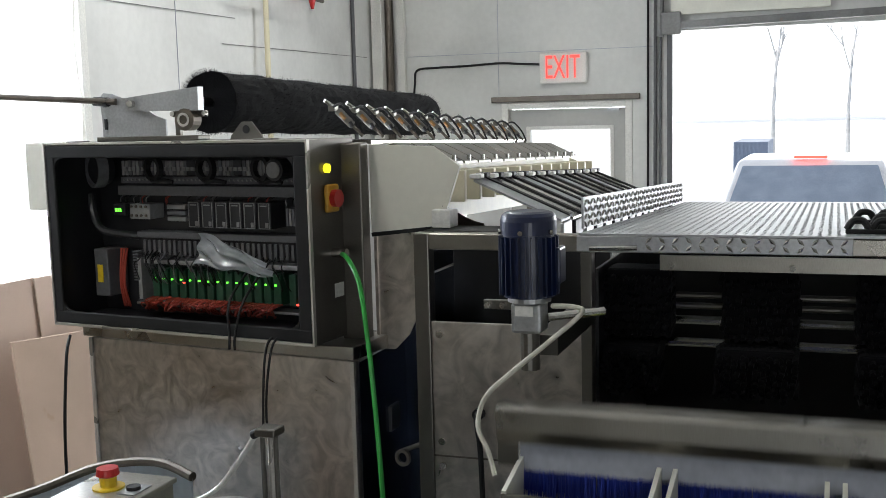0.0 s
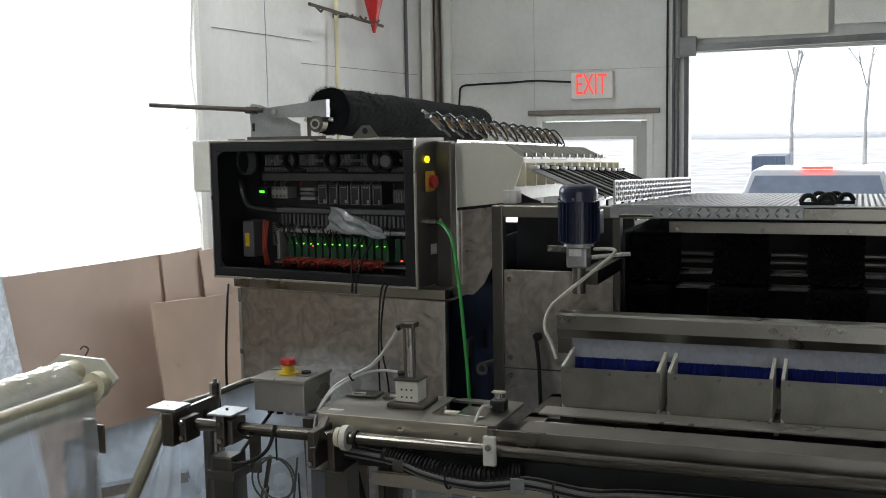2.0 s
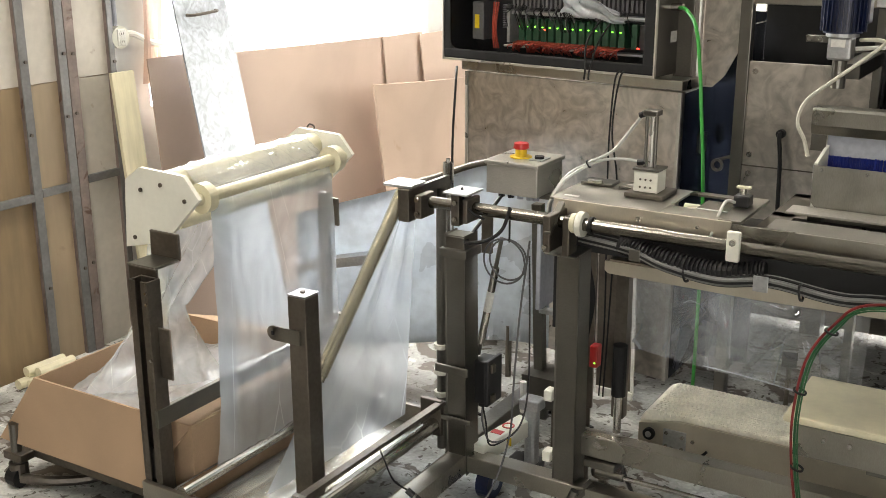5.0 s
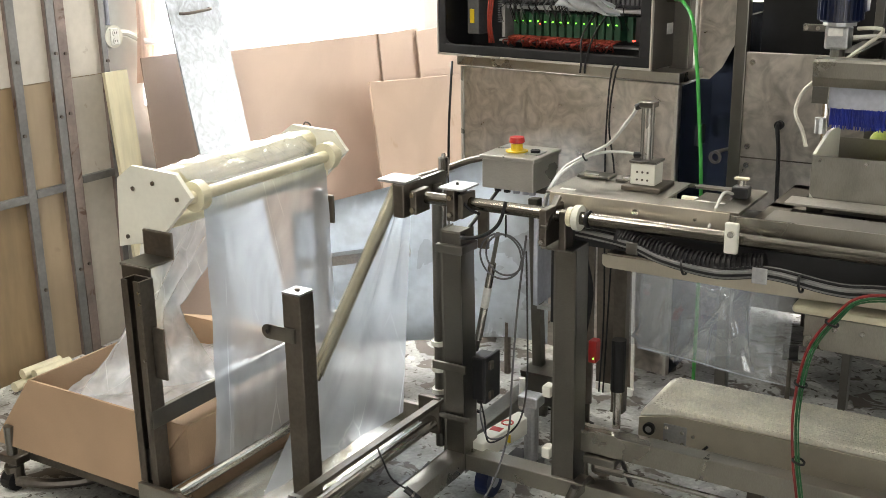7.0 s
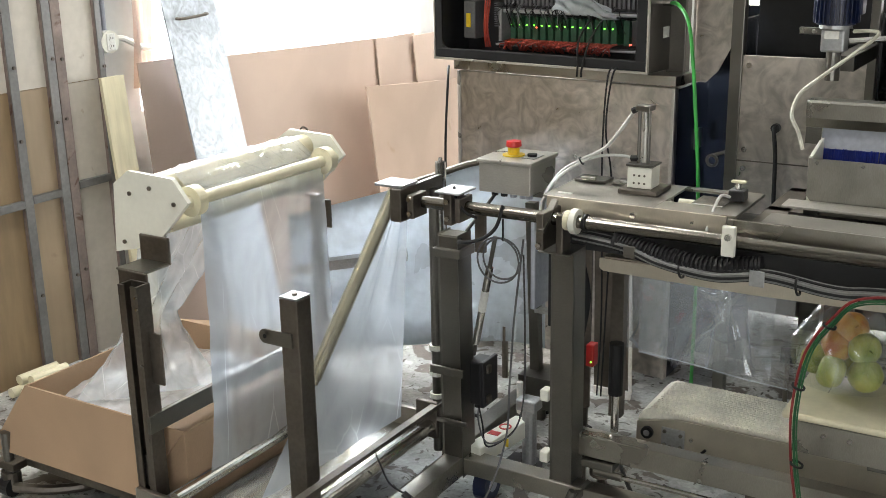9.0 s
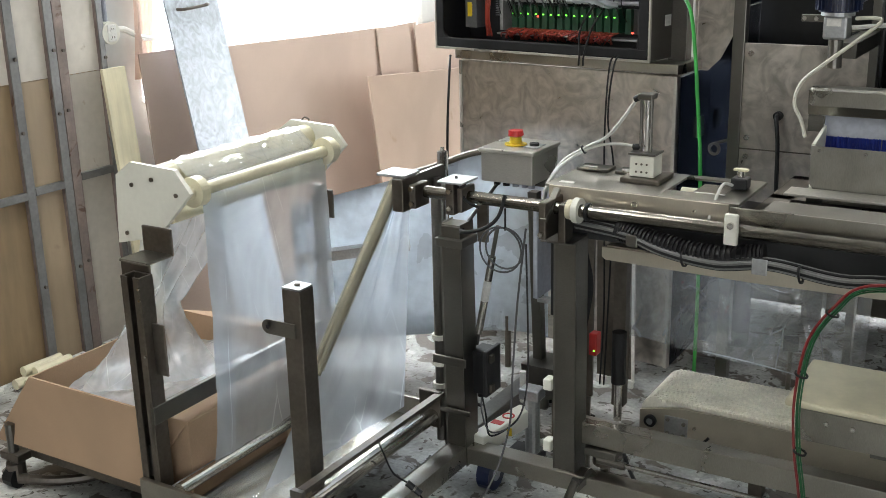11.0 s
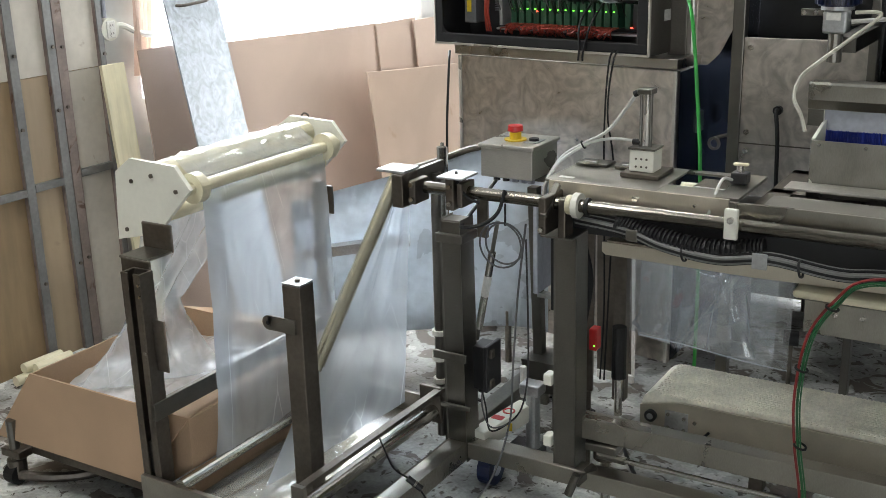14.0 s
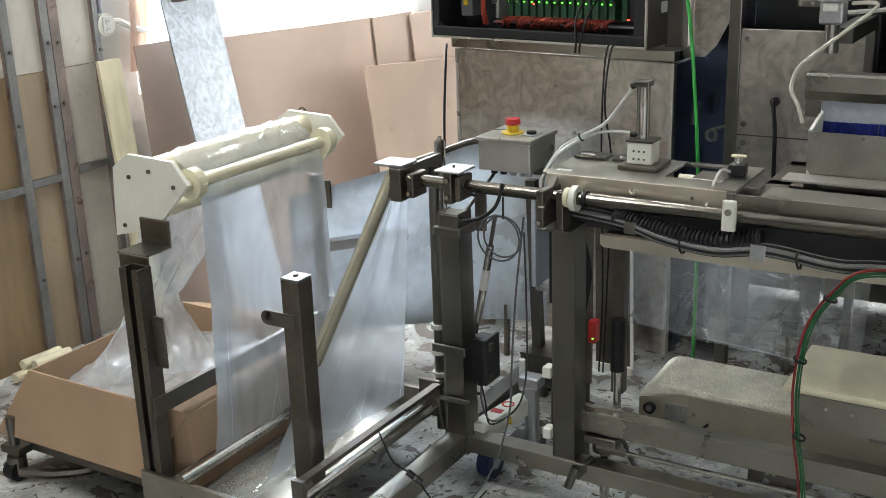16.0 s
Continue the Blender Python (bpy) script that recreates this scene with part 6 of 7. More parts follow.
def belt_conveyor():
    c = thing("belt_conveyor", (-0.3, 2.8, 0), "low conveyor with ivory mesh belt and stainless sides", "conveyor")
    x0, x1, ya, yb, zt, zb = -0.99, 1.2, 2.655, 2.865, 0.315, 0.225
    bm = bmesh.new()
    prof = [(x1, zt)] + [(x0 + 0.045 + 0.045 * math.cos(a), (zt + zb) / 2 + 0.045 * math.sin(a)) for a in [math.pi / 2 + k * math.pi / 10 for k in range(11)]] + [(x1, zb)]
    prism([(p[0], p[1]) for p in prof], "y", ya, yb, bm=bm)
    part("belt", bm, BELT, c, "ivory modular mesh belt")
    bm = bmesh.new()
    r = 0
    faces, verts = [], []
    for i in range(78):
        for j in range(16):
            x = x0 + 0.034 + i * 0.0118 + 0.003 * (j % 2)
            y = ya + 0.003 + j * 0.0129
            n = len(verts)
            verts += [(x, y, zt - 0.001), (x + 0.0092, y, zt - 0.001), (x + 0.0092, y + 0.0108, zt - 0.001), (x, y + 0.0108, zt - 0.001),
                      (x + 0.001, y + 0.001, zt + 0.003), (x + 0.008, y + 0.001, zt + 0.003), (x + 0.008, y + 0.0098, zt + 0.003), (x + 0.001, y + 0.0098, zt + 0.003)]
            faces += [[n + q for q in f] for f in ((4, 5, 6, 7), (0, 1, 5, 4), (1, 2, 6, 5), (2, 3, 7, 6), (3, 0, 4, 7))]
    me = bpy.data.meshes.new("links")
    me.from_pydata(verts, [], faces)
    bm.from_mesh(me)
    tagged(part("belt_link", bm, BELT, c), kind="stuff")
    bm = bmesh.new()
    for i in range(90):
        x = x0 + 0.05 + i * 0.014
        box(x, x + 0.009, ya - 0.006, ya - 0.0005, zt - 0.012, zt - 0.002, bm=bm)
    tagged(part("belt_tooth", bm, BELT, c), kind="stuff")
    part("side_plate", prism([(x0 + 0.002, zb + 0.05), (x0 + 0.002, zb - 0.005), (x0 + 0.02, zb - 0.02), (x1, zb - 0.02), (x1, zt - 0.014), (x0 + 0.12, zt - 0.014)], "y", ya - 0.016, ya - 0.008), WARMSTEEL, c, "stainless side plate")
    k = part("nose_roller", rod((x0 + 0.035, ya - 0.028, zb + 0.025), (x0 + 0.035, ya - 0.017, zb + 0.025), 0.017, 18), BLACK, c, "black roller end")
    part("roller_core", rod((x0 + 0.035, ya - 0.03, zb + 0.025), (x0 + 0.035, ya - 0.0285, zb + 0.025), 0.009, 14), ALU, k)
    part("mount_plate", box(x0 + 0.075, x0 + 0.14, ya - 0.021, ya - 0.0165, zb - 0.012, zb + 0.05, 0.001), ALU, c)
    for dx, dz in ((0.085, 0.04), (0.085, 0.0), (0.1, -0.004), (0.13, 0.035), (0.13, 0.0), (0.16, 0.03)):
        part("bolt", rod((x0 + dx, ya - 0.026, zb + dz), (x0 + dx, ya - 0.021, zb + dz), 0.0055, 8), CHROME, c)
    for x in (-0.72, 0.8):
        part("leg", box(x, x + 0.04, 2.8, 2.84, 0.0, 0.204, 0.002), DARKSTEEL, c)
    part("loop_cable", cable([(x0 + 0.2, ya - 0.02, zb + 0.01), (x0 + 0.17, ya - 0.03, zb - 0.03), (x0 + 0.2, ya - 0.03, zb - 0.05), (x0 + 0.26, ya - 0.02, zb - 0.04)], 0.004), BLACK, c)


belt_conveyor()

LX, LY = -0.2, 2.66
lift_table = thing("lift_table", (LX, LY, 0.475), "ivory lift table with stainless sides under the chute", "lift table")
part("top", box(-0.56, 0.3, 2.458, 2.74, 0.455, 0.475, 0.008), CREAM, lift_table, "ivory plastic top")
part("side", box(-0.53, 0.3, 2.462, 2.472, 0.375, 0.4545, 0.002), STEEL_H, lift_table, "stainless side")
part("side", box(-0.53, 0.3, 2.725, 2.735, 0.405, 0.4545, 0.002), STEEL_H, lift_table)
part("end", box(-0.53, -0.52, 2.473, 2.724, 0.375, 0.4545, 0.002), STEEL_H, lift_table)
stop = thing("rubber_stop", (-0.665, 2.95, 0.0), "black rubber stop on a thin steel stem", "stop")
part("stem", rod((-0.665, 2.95, 0.0), (-0.665, 2.95, 0.40), 0.007, 10), DARKSTEEL, stop)
part("pad", rod((-0.685, 2.945, 0.419), (-0.645, 2.955, 0.419), 0.022, 18), BLACK, stop, "round black rubber pad")
for x in (-0.46, -0.40):
    part("bolt", rod((x, 2.455, 0.43), (x, 2.463, 0.43), 0.006, 8), CHROME, lift_table)
part("bracket", box(-0.36, -0.2, 2.473, 2.55, 0.36, 0.4045, 0.003), STEEL, lift_table)

FX, FY, FZ = -0.8, 2.93, 0.5


def web_sheet(x0, x1, z0, z1, y, seed, slope=0.0):
    def f(u, v):
        soft = crease(u, v, 2.2, 0.035, seed) * (1.2 - v)
        fold = 0.022 * ridge(u, v, 0.25, 1.0, 0.70, 0.05) * ridge(u, 0, 1, 0, 0.3 + 0.05 * seed, 0.28)
        fold += 0.018 * ridge(u, v, 0.9, -0.5, 0.25, 0.04) + 0.014 * ridge(u, v, 1.0, 0.35, 0.75, 0.035) * ridge(0, v, 0, 1, 0.35, 0.5)
        return Vector((x0 + (x1 - x0) * u + 0.012 * v * math.sin(seed), y - fold + soft, z0 + (z1 - z0) * v - slope * u))

    return sheet(f, 80, 50)


film_web = thing("film_web", (FX, FY, FZ), "loose clear film web hanging under the table", "plastic film")
part("front_layer", web_sheet(-1.10, -0.66, 0.365, 0.77, 2.90, 1.0, 0.03), HANGFILM, film_web, smooth=True)
part("lower_hem", cable([(-1.10, 2.905, 0.367), (-0.95, 2.91, 0.357), (-0.78, 2.90, 0.345), (-0.66, 2.905, 0.337)], 0.002, 6), FILM_THICK, film_web, "rolled film edge")
fixed_web = thing("hanging_film", (-0.95, 2.98, 0.4), "clear milky film hanging under the table", "plastic film")
part("rear_layer", web_sheet(-1.18, -0.72, 0.335, 0.785, 2.985, 3.0, 0.02), HANGFILM, fixed_web, smooth=True)
part("header", box(-1.18, -0.72, 2.975, 2.995, 0.785, 0.80), STEEL, fixed_web)

# ---- film unwind stand ----
PLATE = [(-2.187, 0.965), (-2.131, 1.004), (-1.975, 0.997), (-1.927, 0.94), (-2.04, 0.826), (-2.105, 0.80), (-2.202, 0.778)]


def unwind_stand():
    s = thing("film_unwind_stand", (-2.05, 2.2, 0), "film unwind stand with white plastic cheeks and rollers", "film stand")
    k = part("cheek", prism(PLATE, "y", 1.945, 1.958), WHITEPL, s, "white plastic cheek plate")
    for x, z in ((-2.13, 0.944), (-2.057, 0.965), (-1.975, 0.932), (-2.165, 0.81)):
        part("screw", rod((x, 1.941, z), (x, 1.945, z), 0.006, 8), DARKSTEEL, k)
    part("cheek", prism([(x, z) for x, z in PLATE], "y", 2.605, 2.618), WHITEPL, s, "white plastic cheek plate")
    for x, z, r, nm in ((-2.075, 0.957, 0.036, "roller"), (-1.962, 0.932, 0.017, "roller"), (-2.02, 0.868, 0.02, "roller"), (-2.10, 0.90, 0.02, "roller")):
        part(nm, rod((x, 1.959, z), (x, 2.604, z), r, 20), CREAM, s, "cream plastic roller")
    for y in (2.0, 2.555):
        part("collar", ring((-1.962, y, 0.932), (0, 1, 0), 0.04, 0.0172, 0.03, 26), CREAM, s, "cream plastic collar")
    # brackets and posts
    part("bracket_plate", box(-2.104, -2.0, 1.936, 1.9445, 0.768, 0.842, 0.004), DARKSTEEL, s, "folded steel bracket")
    part("bracket_shelf", box(-2.1, -2.0, 1.8465, 1.9355, 0.768, 0.776, 0.003), STEEL, s)
    part("bracket_drop", box(-2.085, -1.985, 1.838, 1.846, 0.68, 0.775, 0.003), DARKSTEEL, s)
    for q in ((-2.037, -2.030, 1.79, 1.836), (-2.030, -1.979, 1.829, 1.836), (-1.979, -1.972, 1.79, 1.836), (-2.030, -2.014, 1.79, 1.795), (-1.995, -1.979, 1.79, 1.795)):
        part("channel_side", box(*q, 0.0, 0.757, 0.001), DARKSTEEL, s, "dark steel channel side")
    for z in (0.06, 0.12, 0.55, 0.70, 0.73):
        part("rivet", rod((-1.9755, 1.785, z), (-1.9755, 1.79, z), 0.004, 6), CHROME, s)
    part("side_tab", box(-1.9715, -1.932, 1.815, 1.821, 0.494, 0.632, 0.002), DARKSTEEL, s)
    part("slide_latch", box(-2.02, -2.0, 1.80, 1.8285, 0.20, 0.29, 0.003), STEEL, s)
    part("beam_end", box(-1.9715, -1.9695, 1.79, 1.82, 0.365, 0.405), STEEL, s)
    part("beam_end", box(-2.049, -1.97, 2.632, 2.648, 0.365, 0.405), STEEL, s)
    part("far_post", box(-2.085, -2.05, 2.63, 2.65, 0.0, 0.80, 0.003), DARKSTEEL, s, "dark steel post")
    part("far_bracket", box(-2.06, -2.0, 2.625, 2.632, 0.70, 0.79, 0.004), STEEL, s)
    part("cross_beam", box(-1.985, -1.97, 1.79, 2.63, 0.36, 0.41, 0.002), STEEL, s, "galvanised cross beam")


unwind_stand()


def film_over_rollers():
    f = thing("film_sheet", (-2.0, 2.3, 0.2), "clear plastic film draped over the unwind rollers", "plastic film")

    def wob(u, v, k):
        return crease(u, v, 5.0, 0.012, k) + crease(u, v, 14.0, 0.003, k + 5)

    # over the top
    def top(u, v):
        y = 2.03 + 0.52 * u
        k = min(1, v / 0.7)
        a = math.pi * (1.0 - 0.78 * k)
        o = max(0, v - 0.7) / 0.3
        return Vector((-2.075 + 0.039 * math.cos(a) + 0.07 * o, y, 0.957 + 0.039 * math.sin(a) - 0.055 * o + crease(u, v, 6.0, 0.0024, 1.0) * (1 - o) + 0.0036 * max(ridge(u, v, 1.0, 0.5, 0.3 + 0.17 * k + 0.05 * math.sin(5 * k), 0.025) for k in range(6)) * math.sin(math.pi * v)))

    part("top_layer", sheet(top, 110, 30), ROLLWRAP, f, "creased film over the roller", smooth=True)

    # front fall down to the tray roller
    def front(u, v):
        y = 2.03 + 0.52 * u - 0.10 * v * (1 - u) - 0.08 * v * u
        x = -1.968 + 0.055 * min(1.0, 1.4 * v)
        return Vector((x + wob(u, v, 0.5) * (0.4 + v), y, 0.925 - 0.73 * v))

    part("front_fall", sheet(front, 50, 30), FILM, f, "smooth front fall", smooth=True)
    part("front_selvedge", sheet(lambda u, v: front(0.13 * u, v) + Vector((0.004, 0, 0)), 6, 30), FILM, f, smooth=True)

    # rear fall, gathered to a neck and spread out again in the box
    def rear(u, v):
        if v < 0.45:
            k = v / 0.45
            k = k * k * (3 - 2 * k)
            p, q = lerp((-2.112, 1.985, 0.93), (-2.25, 2.00, 0.56), k), lerp((-2.112, 2.54, 0.93), (-2.25, 2.19, 0.53), k)
        else:
            k = (v - 0.45) / 0.55
            p, q = lerp((-2.25, 2.00, 0.56), (-2.43, 1.925, 0.285), k ** 0.8), lerp((-2.25, 2.19, 0.53), (-2.17, 2.26, 0.285), k)
        pleat = math.sin(22 * u + 2 * v) * 0.012 * math.sin(math.pi * min(1, v * 1.1))
        return p * (1 - u) + q * u + Vector((pleat + wob(u, v, 2) * 1.2, 0.4 * pleat, 0.0))

    part("rear_fall", sheet(rear, 70, 40), CRINKLE, f, "gathered rear fall", smooth=True)

    def fill(u, v):
        fold = abs(math.sin(5 * u + 3 * v + 2 * crease(u, v, 3.0, 1.0, 5.0)))
        return Vector((-2.545 + 0.60 * u, 1.88 + 0.60 * v, 0.25 + 0.03 * fold + crease(u, v, 6.0, 0.018, 2.0)))

    part("box_fill", sheet(fill, 50, 44), FILM_THICK, f, "folded film in the box", smooth=True)


film_over_rollers()


def film_tray():
    t = thing("film_tray", (-1.78, 2.16, 0), "stainless tray and rails under the film", "tray")
    part("bed", box(-1.90, -1.60, 1.80, 2.53, 0.14, 0.146), CHROME, t, "polished tray bed")
    part("near_beam", box(-2.035, -1.5, 1.775, 1.79, 0.12, 0.20, 0.002), STEEL_H, t, "stainless end beam")
    part("far_beam", box(-2.05, -1.52, 2.54, 2.555, 0.12, 0.20, 0.002), STEEL_H, t)
    part("roller", rod((-1.906, 1.79, 0.195), (-1.906, 2.54, 0.195), 0.017, 16), CHROME, t, "polished roller")
    part("roller_rail", box(-1.934, -1.926, 1.79, 2.54, 0.175, 0.20), ALU, t)
    part("top_rail", bar((-1.503, 1.79, 0.30), (-1.497, 2.42, 0.30), 0.022, 0.012), DARKSTEEL, t, "flat dark rail")
    part("round_rail", rod((-1.515, 1.79, 0.235), (-1.515, 2.42, 0.235), 0.02, 16), CHROME, t, "round steel rail")
    part("rail_block", box(-1.56, -1.49, 2.40, 2.415, 0.2, 0.31, 0.003), DARKSTEEL, t)
    for x, y in ((-2.0, 1.783), (-1.55, 2.548)):
        part("leg", rod((x, y, 0), (x, y, 0.12), 0.015, 10), STEEL, t)
    part("rail_stand", box(-1.525, -1.49, 1.775, 1.789, 0.2, 0.306), STEEL, t)
    part("film", sheet(lambda u, v: Vector((-1.88 + 0.25 * u, 1.82 + (0.42 + 0.15 * u) * v, 0.156 + crease(u, v, 6.0, 0.009, 6.0))), 40, 60), CLEARWRAP, t, "wrinkled film in the tray", smooth=True)


film_tray()


def short_post():
    p = thing("short_post", (-1.65, 2.0, 0), "short square steel post with a pale cap and side tab", "post")
    x, y, h = -1.648, 2.0, 0.028
    bm = box(x - h, x + h, y - h, y + h, 0.06, 0.722, 0.003)
    part("tube", bm, DARKSTEEL, p, "dark brushed square tube")
    part("cap", box(x - h, x + h, y - h, y + h, 0.7225, 0.728, 0.001), ALU, p, "pale cap")
    part("cap_screw", rod((x, y, 0.728), (x, y, 0.733), 0.007, 8), DARKSTEEL, p)
    bm = box(x - 0.075, x + 0.01, y - h - 0.006, y - h - 0.001, 0.598, 0.636)
    rod((x - 0.075, y - h - 0.006, 0.617), (x - 0.075, y - h - 0.001, 0.617), 0.019, 16, bm=bm)
    part("tab", bm, STEEL, p, "rounded steel tab")
    part("tab_hole", rod((x - 0.075, y - h - 0.0075, 0.617), (x - 0.075, y - h - 0.0062, 0.617), 0.006, 10), BLACK, p)
    part("base_plate", box(x - 0.06, x + 0.05, y - 0.05, y + 0.05, 0.0, 0.06, 0.003), STEEL, p)
    return p


short_post()


def former():
    f = thing("film_former", (-1.66, 2.1, 0.1), "diagonal forming bar with clear film folded over it", "film former")
    a, b = Vector((-1.61, 2.42, 0.925)), Vector((-1.667, 2.07, 0.46))
    part("bar", rod(a, b, 0.017, 18), FORMERTUBE, f, "gold-grey diagonal bar")
    part("wrap", sheet(lambda u, v: lerp(a, b, 0.02 + 0.96 * v) + Vector((0.0195 * math.cos(6.28 * u) + crease(u, v, 12, 0.004, 2), 0.0195 * math.sin(6.28 * u) * 0.85, 0.0195 * math.sin(6.28 * u) * -0.5)), 16, 60), CLEARWRAP, f, "tight creased film", smooth=True)

    def web(u, v):
        p = lerp(a, Vector((-1.70, 1.87, 0.19)), 0.08 + 0.9 * v)
        q = lerp((-1.60, 2.45, 0.87), (-1.645, 2.45, 0.215), v)
        o = crease(u, v, 5.0, 0.016, 9.0) * math.sin(3.1 * u)
        return p * (1 - u) + q * u + Vector((o, -o, 0))

    part("web", sheet(web, 30, 30), FILM, f, "clear film web", smooth=True)


former()


def curved_screen():
    c = thing("curved_screen", (-2.0, 3.2, 0), "curved pale blue-white screen standing behind the bagging frame", "screen")
    pts = smooth_path([(-2.46, 2.98, 0.60), (-2.25, 3.10, 0.66), (-2.02, 3.21, 0.73), (-1.86, 3.27, 0.79), (-1.70, 3.29, 0.81), (-1.56, 3.24, 0.80)], 6)
    n = len(pts) - 1

    def surf(u, v):
        i = min(n - 1, int(u * n))
        p = lerp(pts[i], pts[i + 1], u * n - i)
        zb = 0.07 + 0.10 * u
        return Vector((p.x, p.y, zb + (p.z - zb) * v))

    part("screen", sheet(surf, 36, 6, 0.004), PALEBLUE, c, "pale blue-white sheet", smooth=True)
    part("rim", cable([p + Vector((0, 0, 0.006)) for p in pts[10:]], 0.012, 8, 2), DARKSTEEL, c, "dark rolled rim")
    part("channel", bar((-2.42, 2.93, 0.42), (-2.06, 3.14, 0.47), 0.05, 0.035), ALU, c, "folded aluminium channel")
    for x, y in ((-2.40, 3.03), (-1.75, 3.30)):
        part("leg", rod((x, y, 0), (x, y, 0.2), 0.012, 10), DARKSTEEL, c)


curved_screen()


# ---- cardboard and wall things ----
def carton():
    c = thing("cardboard_box", (-2.2, 2.1, 0), "open brown cardboard box with its flaps folded out", "cardboard box")
    x0, x1, y0, y1, z = -2.555, -1.935, 1.868, 2.50, 0.345
    t = 0.006
    zf = 0.13
    part("front_wall", box(x0, x1, y0, y0 + t, zf, z), CARD, c)
    part("rear_wall", box(x0, x1, y1 - t, y1, zf, z), CARD, c)
    part("left_wall", box(x0, x0 + t, y0 + t, y1 - t, zf, z), CARD, c)
    part("right_wall", box(x1 - t, x1, y0 + t, y1 - t, zf, z - 0.004), CARD, c)
    part("bottom", box(x0, x1, y0, y1, 0.111, zf - 0.0005), CARD, c)

    def flap(p, q, d):
        p, q, d = Vector(p), Vector(q), Vector(d)
        bm = bmesh.new()
        n = (q - p).cross(d).normalized() * 0.005
        v = [bm.verts.new(k) for k in (p, q, q + d * 1.0 - (q - p) * 0.02, p + d + (q - p) * 0.02)]
        w = [bm.verts.new(k.co + n) for k in v]
        for s in ((0, 1, 2, 3),):
            bm.faces.new([v[k] for k in s])
            bm.faces.new([w[k] for k in s][::-1])
        for k in range(4):
            bm.faces.new((v[k], w[k], w[(k + 1) % 4], v[(k + 1) % 4]))
        bmesh.ops.recalc_face_normals(bm, faces=bm.faces)
        return bm

    part("front_flap", flap((x0, y0, z), (x1, y0, z), (-0.14, -0.045, -0.205)), CARD, c, "front flap hanging down")
    part("right_flap", flap((x1 - t, y1, z - 0.002), (x1 - t, y0 + t, z - 0.002), (-0.18, 0.0, -0.035)), CARD, c, "side flap folded in")
    part("rear_flap", flap((x1, y1, z), (x0, y1, z), (0.0, 0.14, -0.05)), CARD, c, "rear flap folded out")
    part("left_flap", flap((x0, y1, z), (x0, y0, z), (-0.02, 0.0, -0.2)), CARD, c, "side flap hanging down")


carton()


def leaning(name, y0, y1, z1, xb, xt, mat, label, cat, thick=0.006, z0=0.0, group="", skew=0.0, z1b=None, bow=0.0):
    o = thing(name, (xb, (y0 + y1) / 2, z0), label, cat, group)
    bm = bmesh.new()
    nu, nv = 10, 8
    zr = z1 if z1b is None else z1b

    def at(u, v, d):
        z = z0 + ((z1 + (zr - z1) * u) - z0) * v
        return Vector((xb + (xt - xb) * v + bow * 4 * u * (1 - u) * v + d, y0 + (y1 - y0) * u + skew * v, z))

    front = [[bm.verts.new(at(i / nu, j / nv, thick)) for j in range(nv + 1)] for i in range(nu + 1)]
    back = [[bm.verts.new(at(i / nu, j / nv, 0)) for j in range(nv + 1)] for i in range(nu + 1)]
    for i in range(nu):
        for j in range(nv):
            for g in (front, back):
                bm.faces.new((g[i][j], g[i + 1][j], g[i + 1][j + 1], g[i][j + 1]))
    edge = [(i, 0) for i in range(nu)] + [(nu, j) for j in range(nv)] + [(i, nv) for i in range(nu, 0, -1)] + [(0, j) for j in range(nv, 0, -1)]
    for (i, j), (k, n) in zip(edge, edge[1:] + edge[:1]):
        bm.faces.new((front[i][j], front[k][n], back[k][n], back[i][j]))
    bmesh.ops.recalc_face_normals(bm, faces=bm.faces)
    part("sheet", bm, mat, o)
    return o


leaning("cardboard_sheet", 3.03, 3.40, 1.105, -3.12, -3.21, CARDDULL, "brown cardboard sheet leaning under the window", "cardboard sheet", group="leaning cardboard")
leaning("cardboard_sheet", 3.28, 4.715, 1.088, -3.16, -3.235, CARDPINK, "large faded cardboard sheet leaning under the window", "cardboard sheet", z1b=1.045, bow=0.02, group="leaning cardboard")
leaning("cardboard_sheet", 4.66, 5.03, 1.045, -3.13, -3.22, CARDPINK, "faded cardboard sheet with a fold", "cardboard sheet", group="leaning cardboard")
leaning("cardboard_sheet", 4.98, 6.1, 1.032, -3.09, -3.20, CARDPINK, "faded cardboard sheet with a fold", "cardboard sheet", group="leaning cardboard")
fs = leaning("cardboard_sheet", 4.25, 5.3, 0.868, -2.90, -3.0, CARDWARM, "shorter faded cardboard sheet standing in front", "cardboard sheet", 0.01, group="leaning cardboard", z1b=0.79, bow=0.03)
part("fold_line", cable([(-2.945, 4.615, 0.54), (-2.928, 4.62, 0.30), (-2.905, 4.625, 0.06)], 0.003, 5, 3), CARDDULL, fs, "darker fold line")
leaning("cardboard_sheet", 5.36, 6.0, 0.80, -2.85, -2.95, CARDDULL, "brown cardboard sheet beside the stand", "cardboard sheet", group="leaning cardboard")
leaning("wood_board", 2.845, 2.955, 1.07, -3.12, -3.22, WOOD, "pale narrow wooden board leaning on the wall", "board", 0.015)
gp = leaning("metal_panel", 3.12, 3.415, 1.64, -2.88, -3.24, GALV, "tall swirled metal panel leaning on the window", "metal panel", 0.008, skew=0.03)
part("slot_handle", cable([(-3.145, 3.195, 1.262), (-3.12, 3.22, 1.262), (-3.12, 3.34, 1.27), (-3.145, 3.36, 1.27)], 0.006, 8, 3), DARKSTEEL, gp, "dark slot handle")
hk = thing("wire_hook", (-3.15, 3.95, 0.66), "small twisted wire hook stuck in the cardboard", "wire")
